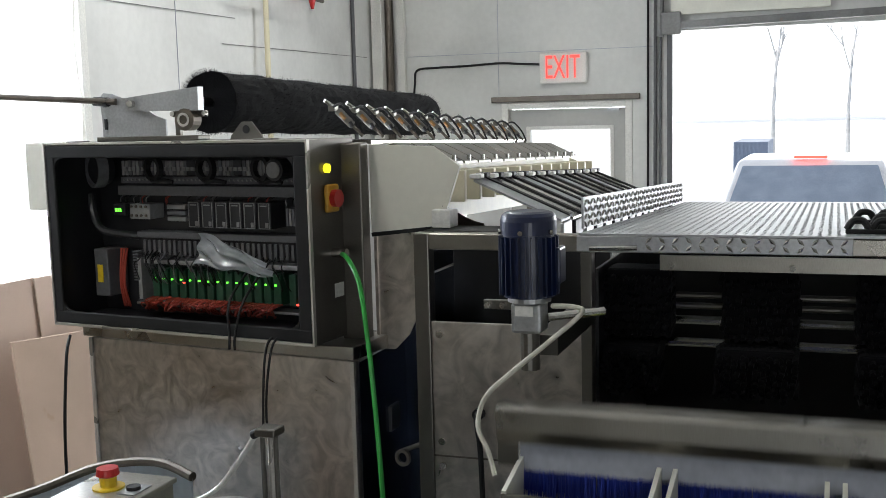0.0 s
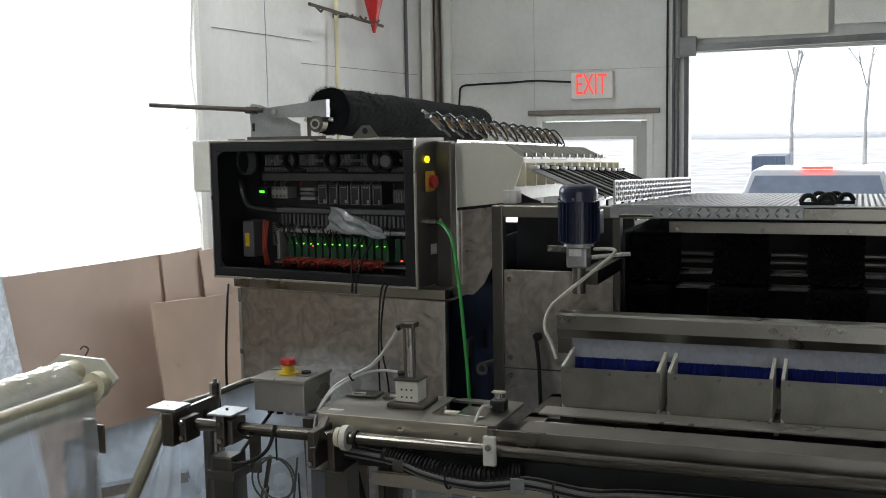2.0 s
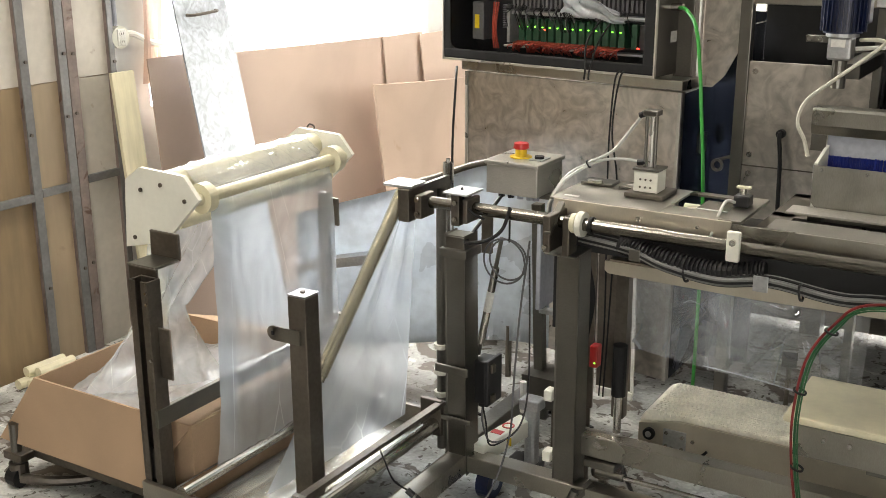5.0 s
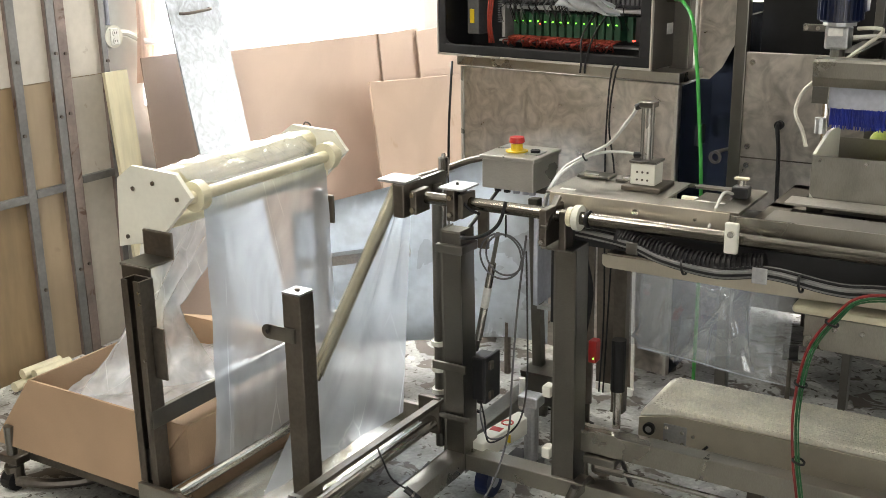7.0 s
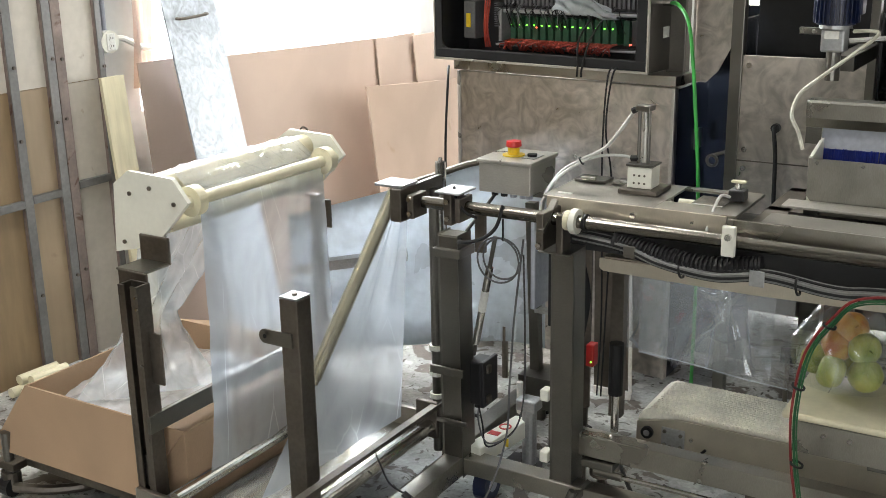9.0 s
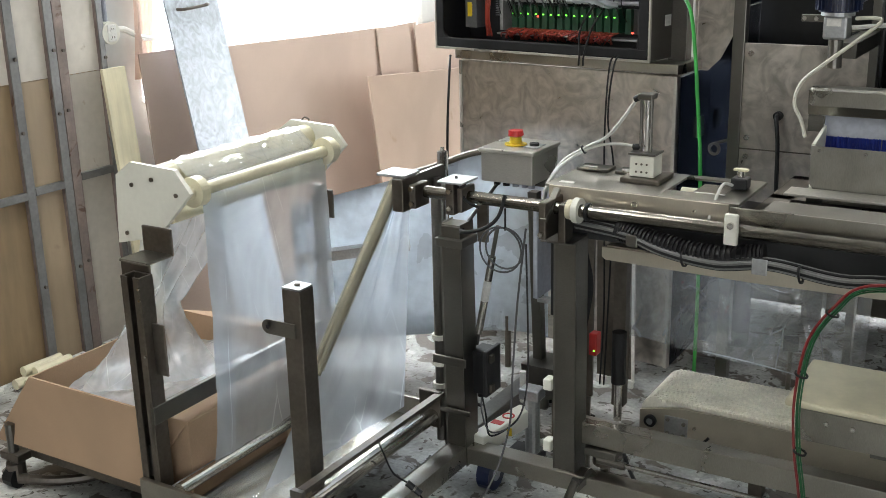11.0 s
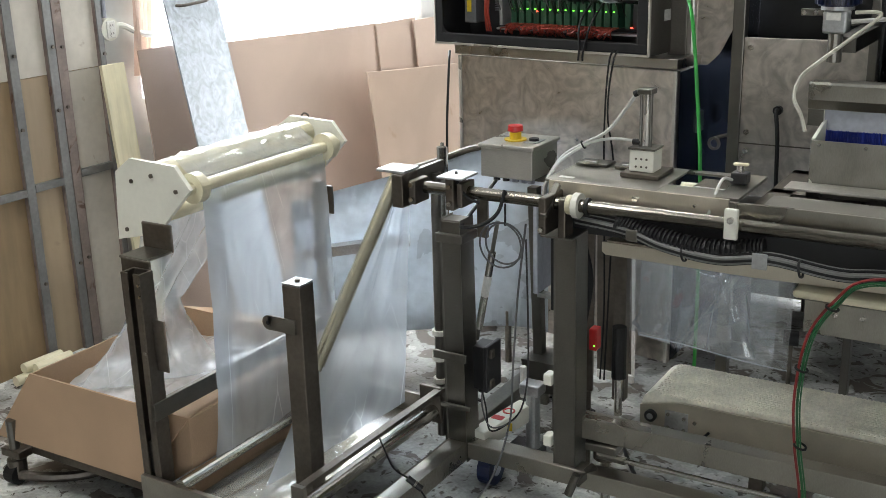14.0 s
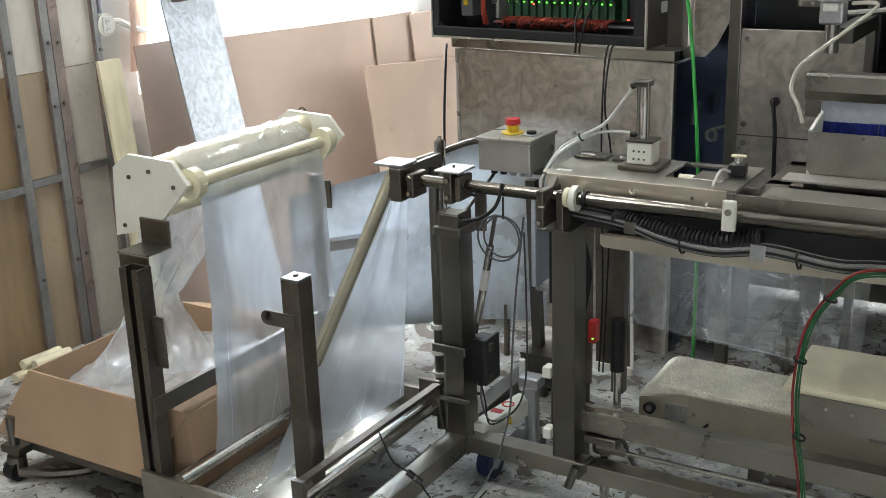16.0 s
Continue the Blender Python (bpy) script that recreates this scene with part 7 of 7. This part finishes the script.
part("wire", cable([(-3.165, 3.95, 0.64), (-3.14, 3.95, 0.67), (-3.13, 3.96, 0.70), (-3.14, 3.94, 0.715), (-3.15, 3.93, 0.70)], 0.004, 6), DARKSTEEL, hk)


def stud(y, w, mat, z1=3.0):
    s = thing("steel_stud", (-3.27, y, 0), "weathered steel stud standing against the wall", "stud", "steel studs on the wall")
    part("face", box(-3.262, -3.257, y - w / 2, y + w / 2, 0.0, z1, 0.001), mat, s, "weathered steel face")
    part("flange", box(-3.284, -3.2625, y - w / 2, y - w / 2 + 0.006, 0.0, z1), STUDRUST, s, "rusty side flange")
    for i, z in enumerate((0.35, 0.9, 1.12)):
        part("bolt", rod((-3.257, y + 0.004 * (-1) ** i, z + 0.04 * math.sin(7 * y + i)), (-3.25, y + 0.004 * (-1) ** i, z + 0.04 * math.sin(7 * y + i)), 0.0065, 8), DARKSTEEL, s)


for y0, y1, lower, upper in ((2.521, 2.652, SHEETTAN, SHEETPALE), (2.738, 2.893, SHEETPALE, SHEETPALE), (1.925, 2.484, PLY, SHEETPALE)):
    part("sheet_panel", box(-3.282, -3.2765, y0, y1, 0.0, 1.058), lower, wall_west, "dusty lower sheet between the studs")
    part("sheet_panel", box(-3.280, -3.2765, y0, y1, 1.061, 2.9), upper, wall_west, "pale upper sheet between the studs")
part("plywood_panel", box(-3.2995, -3.285, -4.9, 2.93, 0.0, 1.065), PLY, wall_west, "pale plywood lower panel")
for sy, sw, sm in ((2.503, 0.036, STUDMAT), (2.671, 0.036, STUDMAT), (2.713, 0.042, STUDRUST), (2.906, 0.026, STUDMAT), (1.9, 0.05, STUDMAT)):
    stud(sy, sw, sm)
for y0, y1, z in ((2.522, 2.652, 0.668), (2.735, 2.892, 0.68), (1.926, 2.484, 0.66)):
    k = thing("cross_rail", (-3.25, (y0 + y1) / 2, z), "short weathered steel rail between the studs", "rail", "rails between the studs")
    part("rail", box(-3.276, -3.2555, y0, y1, z - 0.014, z + 0.014, 0.002), STUDMAT, k)


def outlet():
    o = thing("wall_outlet", (-3.28, 2.95, 1.16), "round white electrical outlet with a white conduit", "outlet")
    part("cover", rod((-3.3, 2.953, 1.192), (-3.255, 2.953, 1.192), 0.043, 22), WHITEPL, o)
    part("face", box(-3.2545, -3.249, 2.932, 2.974, 1.16, 1.224, 0.003), SIGNWHITE, o)
    for z in (1.176, 1.206):
        part("socket", rod((-3.249, 2.953, z), (-3.246, 2.953, z), 0.012, 14), SIGNWHITE, o)
        for dy in (-0.005, 0.005):
            part("slot", box(-3.2458, -3.2448, 2.953 + dy - 0.001, 2.953 + dy + 0.001, z - 0.003, z + 0.005), BLACK, o)
    part("conduit", cable([(-3.275, 2.99, 1.2), (-3.27, 3.03, 1.198), (-3.265, 3.09, 1.17), (-3.262, 3.17, 1.15), (-3.262, 3.4, 1.14)], 0.012), WHITEPL, o, "white conduit")
    part("riser", rod((-3.28, 2.95, 1.235), (-3.28, 2.95, 3.0), 0.01, 10), GREYPL, o)


outlet()
ft = thing("foam_tubes", (-3.15, 2.3, 0.05), "pale foam tubes lying along the wall", "foam tube")
for i in range(4):
    part("tube", rod((-3.2 + 0.04 * (i % 2), 2.28 + 0.02 * i, 0.02 + 0.035 * (i // 2)), (-3.19 + 0.04 * (i % 2), 2.46 + 0.01 * i, 0.02 + 0.035 * (i // 2)), 0.019, 12), CREAM, ft)
ct = thing("cart_leg", (-2.55, 1.85, 0), "dark caster leg of a cart beside the box", "cart")
part("leg", rod((-2.62, 1.83, 0.05), (-2.62, 1.83, 0.2), 0.016, 12), STEEL, ct)
part("swivel", rod((-2.62, 1.83, 0.03), (-2.62, 1.83, 0.075), 0.028, 12), DARKSTEEL, ct)
part("wheel", rod((-2.64, 1.82, 0.03), (-2.60, 1.82, 0.03), 0.03, 16), BLACK, ct)
part("deck", box(-2.66, -1.955, 1.86, 2.5, 0.085, 0.11, 0.003), DARKSTEEL, ct, "dark steel cart deck")
part("corner_plate", box(-2.66, -2.58, 1.81, 1.8595, 0.085, 0.11, 0.003), DARKSTEEL, ct)
for x, y in ((-2.1, 1.9), (-2.6, 2.44), (-2.0, 2.44)):
    part("wheel", rod((x - 0.02, y, 0.0425), (x + 0.02, y, 0.0425), 0.0425, 16), BLACK, ct)
part("hose", cable([(-2.6, 1.82, 0.03), (-2.5, 1.88, 0.02), (-2.42, 1.98, 0.02), (-2.43, 2.2, 0.02)], 0.016), DARKSTEEL, ct)
for n, pts in enumerate((((-1.95, 2.85, 0.006), (-1.85, 2.8, 0.006), (-1.72, 2.85, 0.006), (-1.60, 2.9, 0.008)), ((-1.9, 2.95, 0.006), (-1.78, 2.98, 0.006), (-1.62, 2.95, 0.006), (-1.45, 3.1, 0.006), (-1.3, 3.05, 0.006)),
                         ((-1.495, 2.095, 0.306), (-1.478, 2.10, 0.26), (-1.462, 2.118, 0.2), (-1.411, 2.135, 0.165), (-1.37, 2.16, 0.09), (-1.34, 2.25, 0.015), (-1.345, 2.40, 0.006)), ((-1.2, 3.0, 0.006), (-1.05, 2.75, 0.006), (-0.95, 2.65, 0.006), (-0.7, 2.62, 0.006)))):
    k = thing("floor_cable", pts[0], "thin black cable lying on the floor", "cable", "cables on the floor")
    part("cable", cable(pts, 0.006 if n != 2 else 0.0025, 6), BLACK, k)
    if n == 2:
        part("plug", rod((-1.43, 2.129, 0.178), (-1.396, 2.142, 0.148), 0.009, 12), DARKPL, k, "black cable plug")
        part("plug_ring", rod((-1.414, 2.135, 0.1635), (-1.410, 2.137, 0.16), 0.0105, 12), STEEL, k)

# ---- far wall ----
YW = 8.6


def exit_sign():
    s = thing("exit_sign", (-1.88, YW, 1.88), "lit exit sign with red letters on a pale housing", "exit sign")
    part("housing", box(-2.045, -1.71, YW - 0.05, YW - 0.002, 1.872, 2.085, 0.008), SIGNWHITE, s)
    cu = bpy.data.curves.new("letters", "FONT")
    cu.body, cu.align_x, cu.align_y, cu.size, cu.extrude = "EXIT", "CENTER", "CENTER", 0.205 * K, 0.002
    tmp = bpy.data.objects.new("letters_tmp", cu)
    me = bpy.data.meshes.new_from_object(tmp)
    bpy.data.objects.remove(tmp)
    ob = new("letters", me)
    me.materials.append(EXITRED)
    me.transform(Matrix.Translation(Vector((0.0, (-0.056) * K, 0.098 * K))) @ pose(0, 0, 0, 90, 0, 0) @ Matrix.Diagonal((0.6, 1.12, 1, 1)))
    ob.parent = s
    tagged(ob, "glowing red letters")
    part("wire", cable([(-2.05, YW - 0.02, 2.01), (-2.2, YW - 0.012, 2.02), (-2.35, YW - 0.01, 2.03), (-2.6, YW - 0.01, 2.02), (-2.85, YW - 0.01, 2.015), (-2.98, YW - 0.012, 2.0), (-3.0, YW - 0.012, 1.9), (-3.02, YW - 0.012, 1.7)], 0.008), BLACK, s, "black cable to the sign")


exit_sign()


def exit_door():
    d = thing("door_1", (-1.87, YW, 0), "pale grey exit door with a square window", "door", kind="structure")
    part("frame", box(DOOR_X0, DOOR_X0 + 0.05, YW - 0.012, YW + 0.1, 0, DOOR_Z, 0.004), SIGNWHITE, d)
    part("frame", box(DOOR_X1 - 0.05, DOOR_X1, YW - 0.012, YW + 0.1, 0, DOOR_Z, 0.004), SIGNWHITE, d)
    part("frame", box(DOOR_X0 + 0.05, DOOR_X1 - 0.05, YW - 0.012, YW + 0.1, DOOR_Z - 0.045, DOOR_Z, 0.004), SIGNWHITE, d)
    x0, x1, zt = DOOR_X0 + 0.054, DOOR_X1 - 0.054, DOOR_Z - 0.05
    w0, w1, wz0, wz1 = -2.14, -1.56, 0.95, 1.55
    bm = box(x0, w0, YW + 0.03, YW + 0.07, 0.01, zt)
    box(w1, x1, YW + 0.03, YW + 0.07, 0.01, zt, bm=bm)
    box(w0, w1, YW + 0.03, YW + 0.07, 0.01, wz0, bm=bm)
    box(w0, w1, YW + 0.03, YW + 0.07, wz1, zt, bm=bm)
    leaf = part("leaf", bm, DOORGREY, d, "pale grey door leaf")
    for a in ((w0 - 0.025, w0, wz0, wz1), (w1, w1 + 0.025, wz0, wz1), (w0 - 0.025, w1 + 0.025, wz1, wz1 + 0.025), (w0 - 0.025, w1 + 0.025, wz0 - 0.025, wz0)):
        part("window_trim", box(a[0], a[1], YW + 0.018, YW + 0.0295, a[2], a[3]), SIGNWHITE, leaf)
    part("closer", box(x1 - 0.12, x1 - 0.04, YW - 0.01, YW + 0.028, zt - 0.02, zt), ALU, d)
    h = thing("door_header", (-1.87, YW, 1.75), "dark weathered timber strip above the door", "trim")
    part("strip", box(-2.41, -1.345, YW - 0.03, YW - 0.002, DOOR_Z + 0.006, DOOR_Z + 0.045, 0.004), DARKSTEEL, h)


exit_door()

dr = thing("loading_door", (1.1, YW, 2.2), "raised sectional loading door with a grey bottom rail and frame", "loading door")
part("jamb", box(BIG_X0 - 0.03, BIG_X0 + 0.005, YW - 0.03, YW - 0.002, 0, BIG_Z + 0.02, 0.003), GREYDUCT, dr, "weathered grey jamb")
part("bottom_rail", bar((BIG_X0, YW - 0.05, BIG_Z + 0.03), (BIG_X1, YW - 0.05, BIG_Z + 0.12), 0.05, 0.05), STUDMAT, dr, "weathered steel rail")
part("leaf", box(BIG_X0, -0.12, YW - 0.06, YW - 0.02, BIG_Z + 0.10, 3.4, 0.003), WHITEPL, dr, "cream door panel")
part("leaf", box(-0.08, BIG_X1, YW - 0.06, YW - 0.02, BIG_Z + 0.16, 3.4, 0.003), SIGNWHITE, dr, "white door panel")
part("track", rod((-1.20, YW - 0.06, 2.16), (-1.20, YW - 0.06, 3.6), 0.025, 10), STUDMAT, dr)
part("roller_bracket", box(-1.19, -1.06, YW - 0.09, YW - 0.06, 2.17, 2.32, 0.01), STUDMAT, dr)
for n, (x, r) in enumerate(((-1.295, 0.008), (-1.245, 0.012), (-1.21, 0.008))):
    k = thing("wall_conduit", (x, YW, 1.2), "grey conduit running up the wall", "conduit", "conduits beside the loading door")
    part("pipe", rod((x, YW - 0.02, 0.4), (x + 0.01, YW - 0.02, 3.6), r, 10), BLACK if n == 0 else GREYDUCT, k)
cp = thing("corner_post", (-3.25, YW, 0), "painted steel corner post with pipes", "post")
part("column", box(-3.28, -3.20, YW - 0.14, YW - 0.004, 0, 3.9, 0.004), SIGNWHITE, cp)
part("column", box(-3.12, -3.06, YW - 0.05, YW - 0.004, 0, 3.9, 0.004), SIGNWHITE, cp)
part("pipe", rod((-3.17, YW - 0.06, 0), (-3.17, YW - 0.06, 3.9), 0.03, 12), DARKSTEEL, cp, "dark pipe")
part("pipe", rod((-3.285, YW - 0.45, 0), (-3.285, YW - 0.45, 3.9), 0.014, 10), GREYDUCT, cp)
wp = thing("wooden_pole", (-3.2, 6.8, 0), "thin pale wooden pole leaning by the wall", "pole")
part("pole", rod((-3.22, 6.75, 0), (-3.24, 6.82, 2.75), 0.016, 10), WOOD, wp)
wr = thing("wall_rack", (-3.2, 6.9, 2.4), "dark hanging rack with a red funnel on the wall", "rack")
part("bar", rod((-3.2, 6.35, 2.47), (-3.2, 7.5, 2.42), 0.012, 8), DARKSTEEL, wr)
for i in range(5):
    part("hook", cable([(-3.2, 6.45 + 0.22 * i, 2.46), (-3.17, 6.45 + 0.22 * i, 2.43), (-3.15, 6.45 + 0.22 * i, 2.45)], 0.008, 6), DARKSTEEL, wr)
part("funnel", rod((-3.2, 7.35, 2.36), (-3.2, 7.35, 2.62), 0.01, 14, 0.075), REDPL, wr, "red funnel")
part("wall_stay", box(-3.3, -3.2, 6.88, 6.91, 2.43, 2.46), DARKSTEEL, wr)
for n, (y0, y1, z) in enumerate(((5.35, 6.55, 2.25), (6.4, 8.4, 2.1))):
    part("wall_seam", box(-3.2995, -3.296, y0, y1, z, z + 0.004), STUDMAT, wall_west)
part("wall_seam", box(-3.2995, -3.296, 5.95, 5.953, 0.1, 3.8), GREYPL, wall_west)
part("wall_seam", box(-3.05, -1.2, YW - 0.004, YW - 0.0005, 2.10, 2.104), GREYPL, wall_north)
part("wall_seam", box(-2.36, -2.357, YW - 0.004, YW - 0.0005, 1.8, 3.8), GREYPL, wall_north)
part("window_edge", sheet(lambda u, v: Vector((-3.285 + 0.012 * math.sin(20 * v), 5.08 + 0.06 * u + 0.012 * math.sin(15 * v), 0.95 + 2.0 * v)), 4, 30, 0.004), SIGNWHITE, wall_west, "ragged pale edge strip")
part("window_edge", sheet(lambda u, v: Vector((-3.27 + 0.02 * math.sin(9 * v + 5 * u), 3.06 + 0.12 * u + 0.015 * math.sin(7 * v), 1.0 + 1.9 * v)), 8, 24, 0.003), CARDPINK, wall_west, "hanging faded sheet edge")

# ---- outside ----
def parked_car():
    c = thing("parked_car", (0.1, 12.2, -0.5), "white parked car seen from behind with a red brake light", "car")
    y0 = 11.6
    part("body", prism([(-0.72, -0.25), (0.95, -0.25), (0.97, 0.25), (0.93, 0.72), (-0.70, 0.72), (-0.74, 0.25)], "y", y0, y0 + 3.2), CARWHITE, c, "white painted body")
    bm = bmesh.new()
    q = [(-0.68, y0 + 0.1, 0.722), (0.91, y0 + 0.1, 0.722), (0.78, y0 + 0.55, 1.16), (-0.55, y0 + 0.55, 1.16)]
    q2 = [(-0.68, y0 + 2.6, 0.722), (0.91, y0 + 2.6, 0.722), (0.78, y0 + 1.9, 1.16), (-0.55, y0 + 1.9, 1.16)]
    v = [bm.verts.new(p) for p in q] + [bm.verts.new(p) for p in q2]
    for s in ((0, 1, 2, 3), (7, 6, 5, 4), (0, 4, 5, 1), (1, 5, 6, 2), (2, 6, 7, 3), (3, 7, 4, 0)):
        bm.faces.new([v[k] for k in s])
    bmesh.ops.recalc_face_normals(bm, faces=bm.faces)
    bmesh.ops.bevel(bm, geom=list(bm.edges), offset=0.05, segments=3, affect="EDGES", profile=0.5)
    part("roof", bm, CARWHITE, c, smooth=True)
    bm = bmesh.new()
    q = [(-0.60, y0 + 0.105, 0.76), (0.83, y0 + 0.105, 0.76), (0.73, y0 + 0.455, 1.10), (-0.50, y0 + 0.455, 1.10)]
    v = [bm.verts.new((p[0], p[1] - 0.012, p[2])) for p in q] + [bm.verts.new((p[0], p[1] + 0.004, p[2])) for p in q]
    for s in ((0, 1, 2, 3), (7, 6, 5, 4), (0, 4, 5, 1), (1, 5, 6, 2), (2, 6, 7, 3), (3, 7, 4, 0)):
        bm.faces.new([v[k] for k in s])
    bmesh.ops.recalc_face_normals(bm, faces=bm.faces)
    part("rear_window", bm, CARGLASS, c, "dark rear window")
    part("brake_light", box(-0.03, 0.28, y0 + 0.5, y0 + 0.58, 1.165, 1.19, 0.008), LEDRED, c, "red high brake light")
    for x in (-0.69, 0.86):
        part("tail_lamp", box(x, x + 0.08, y0 - 0.01, y0 - 0.001, 0.3, 0.6, 0.004), REDPL, c)
        part("wheel", rod((x - 0.02, y0 + 0.6, -0.28), (x + 0.16, y0 + 0.6, -0.28), 0.22, 20), BLACK, c)
        part("wheel", rod((x - 0.02, y0 + 2.5, -0.28), (x + 0.16, y0 + 2.5, -0.28), 0.22, 20), BLACK, c)
    c.location.x -= 0.43 * K
    part("bumper", box(-0.72, 0.95, y0 - 0.06, y0 - 0.001, -0.2, 0.1, 0.03), CARWHITE, c)


parked_car()
sb = thing("corrugated_shed", (-1.2, 24, -0.5), "distant blue-grey corrugated shed", "shed")
part("wall", box(-2.05, -1.38, 24, 26, -0.5, 0.95), BLUEBLDG, sb)
for i in range(9):
    part("rib", box(-2.04 + 0.075 * i, -2.015 + 0.075 * i, 23.97, 23.999, -0.5, 0.95), BLUEBLDG, sb)
sb = thing("distant_building", (2.6, 30, -0.5), "distant low building with a dark roof", "building")
part("wall", box(1.9, 6, 30, 34, -0.5, 1.15), SIGNWHITE, sb)
part("roof", box(1.8, 6.1, 29.9, 34.1, 1.151, 1.4), BLUEBLDG, sb)


def bare_tree(x, y, seed):
    t = thing("bare_tree", (x, y, -0.5), "bare leafless tree beyond the yard", "tree", "bare trees")
    r = random.Random(seed)
    bm = bmesh.new()

    def grow(p, d, length, rad, depth):
        q = p + d * length
        rod(p, q, rad, 6, rad * 0.65, bm=bm)
        if depth == 0:
            return
        for k in range(3):
            nd = (d + Vector((r.uniform(-0.7, 0.7), r.uniform(-0.7, 0.7), r.uniform(-0.1, 0.5)))).normalized()
            grow(lerp(p, q, r.uniform(0.6, 1.0)), nd, length * r.uniform(0.6, 0.8), rad * 0.6, depth - 1)

    part("trunk", rod((x, y, -0.5), (x, y, 1.6), 0.07, 8, 0.05), GLAREBARK, t)
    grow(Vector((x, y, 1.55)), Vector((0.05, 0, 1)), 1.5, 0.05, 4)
    part("limb", bm, GLAREBARK, t, "bare spreading limbs")


for tx, ty, ts in ((-1.6, 30, 3), (0.2, 33, 5), (2.6, 31, 9), (4.5, 34, 12)):
    bare_tree(tx, ty, ts)


# ---- movement ----
def m3(x, y, z):
    return pose(x * K, y * K, z * K)


def motions():
    gx, gy, gz, up = 0.1, 2.86, 1.05, 0.095
    rows = [(0.0, m3(gx, gy, gz)), (0.16, m3(gx, gy, gz + up)), (0.84, m3(gx, gy, gz + up)), (1.0, m3(gx, gy, gz + 0.004)), (1.1, m3(gx, gy, gz)), (6.5, m3(gx, gy, gz)), (6.7, m3(gx, gy, gz + up)), (7.33, m3(gx, gy, gz + up)),
            (7.5, m3(gx, gy, gz)), (12.9, m3(gx, gy, gz)), (13.08, m3(gx, gy, gz + up)), (13.72, m3(gx, gy, gz + up)), (13.9, m3(gx, gy, gz)), (16.0, m3(gx, gy, gz))]
    walk(brush_gate, rows)
    # the lift under the table
    hi, lo = 0.735, 0.475
    rows = [(0.0, m3(LX, LY, lo)), (0.2, m3(LX, LY, lo)), (0.65, m3(LX, LY, hi)), (1.6, m3(LX, LY, hi)), (2.3, m3(LX, LY, lo)), (6.45, m3(LX, LY, lo)), (6.95, m3(LX, LY, hi)), (7.95, m3(LX, LY, hi)),
            (8.95, m3(LX, LY, lo)), (12.7, m3(LX, LY, lo)), (13.0, m3(LX, LY, lo + 0.06)), (13.35, m3(LX, LY, hi - 0.02)), (13.6, m3(LX, LY, hi)), (14.35, m3(LX, LY, hi)), (15.3, m3(LX, LY, lo)), (16.0, m3(LX, LY, lo))]
    walk(lift_table, rows)
    for bag, park, t0 in zip(BAGS, (-0.44, -0.14, 0.16), (1.6, 7.95, 14.35)):
        x, y = -0.49, 2.63
        rows = [(0.0, m3(park, 2.93, 0.69))]
        if t0 > 2:
            rows += [(t0 - 0.6, m3(park, 2.93, 0.69)), (t0 - 0.3, m3(x + 0.08, 2.9, 0.70))]
        else:
            rows += [(1.3, m3(park, 2.93, 0.69))]
        rows += [(t0, m3(x, y + 0.03, hi + 0.005)), (t0 + 0.95, m3(x, y, lo + 0.012)), (t0 + 1.15, m3(x + 0.03, y, lo + 0.012))]
        end = t0 + 1.7
        rows += [(min(end, 15.9), m3(x + 0.75, y, lo + 0.012)), (16.0, m3(x + 0.8, y, lo + 0.012))]
        walk(bag, rows)
    for ap, x, n, wave in BIN_APPLES:
        d = 0.05 * (n % 3)
        t0 = 0.05 if wave == 0 else 12.85
        rows = [(0.0, m3(x, 3.12, 1.0))]
        if wave:
            rows.append((t0 - 0.1, m3(x, 3.12, 1.0)))
        rows += [(t0 + 0.1 + d, m3(x, 3.02, 1.08)), (t0 + 0.25 + d, m3(x - 0.01, 2.88, 1.085)), (t0 + 0.55 + d, m3(x, 2.83, 1.015 - 0.01 * (n % 2))), (t0 + 0.8 + d, m3(x + 0.01, 2.83, 0.985)), (t0 + 1.05 + d, m3(x + 0.012, 2.84, 0.966)), (16.0, m3(x + 0.012, 2.84, 0.965))]
        walk(ap, rows)
    walk(film_web, [(0.0, m3(FX, FY, FZ)), (2.6, m3(FX, FY, FZ)), (3.4, m3(FX + 0.2, FY, FZ)), (6.45, m3(FX + 0.2, FY, FZ)), (6.8, m3(FX, FY, FZ)), (8.9, m3(FX, FY, FZ)), (9.6, m3(FX + 0.2, FY, FZ)), (12.75, m3(FX + 0.2, FY, FZ)), (13.0, m3(FX, FY, FZ)),
                    (15.3, m3(FX, FY, FZ)), (15.9, m3(FX + 0.2, FY, FZ)), (16.0, m3(FX + 0.2, FY, FZ))])


motions()
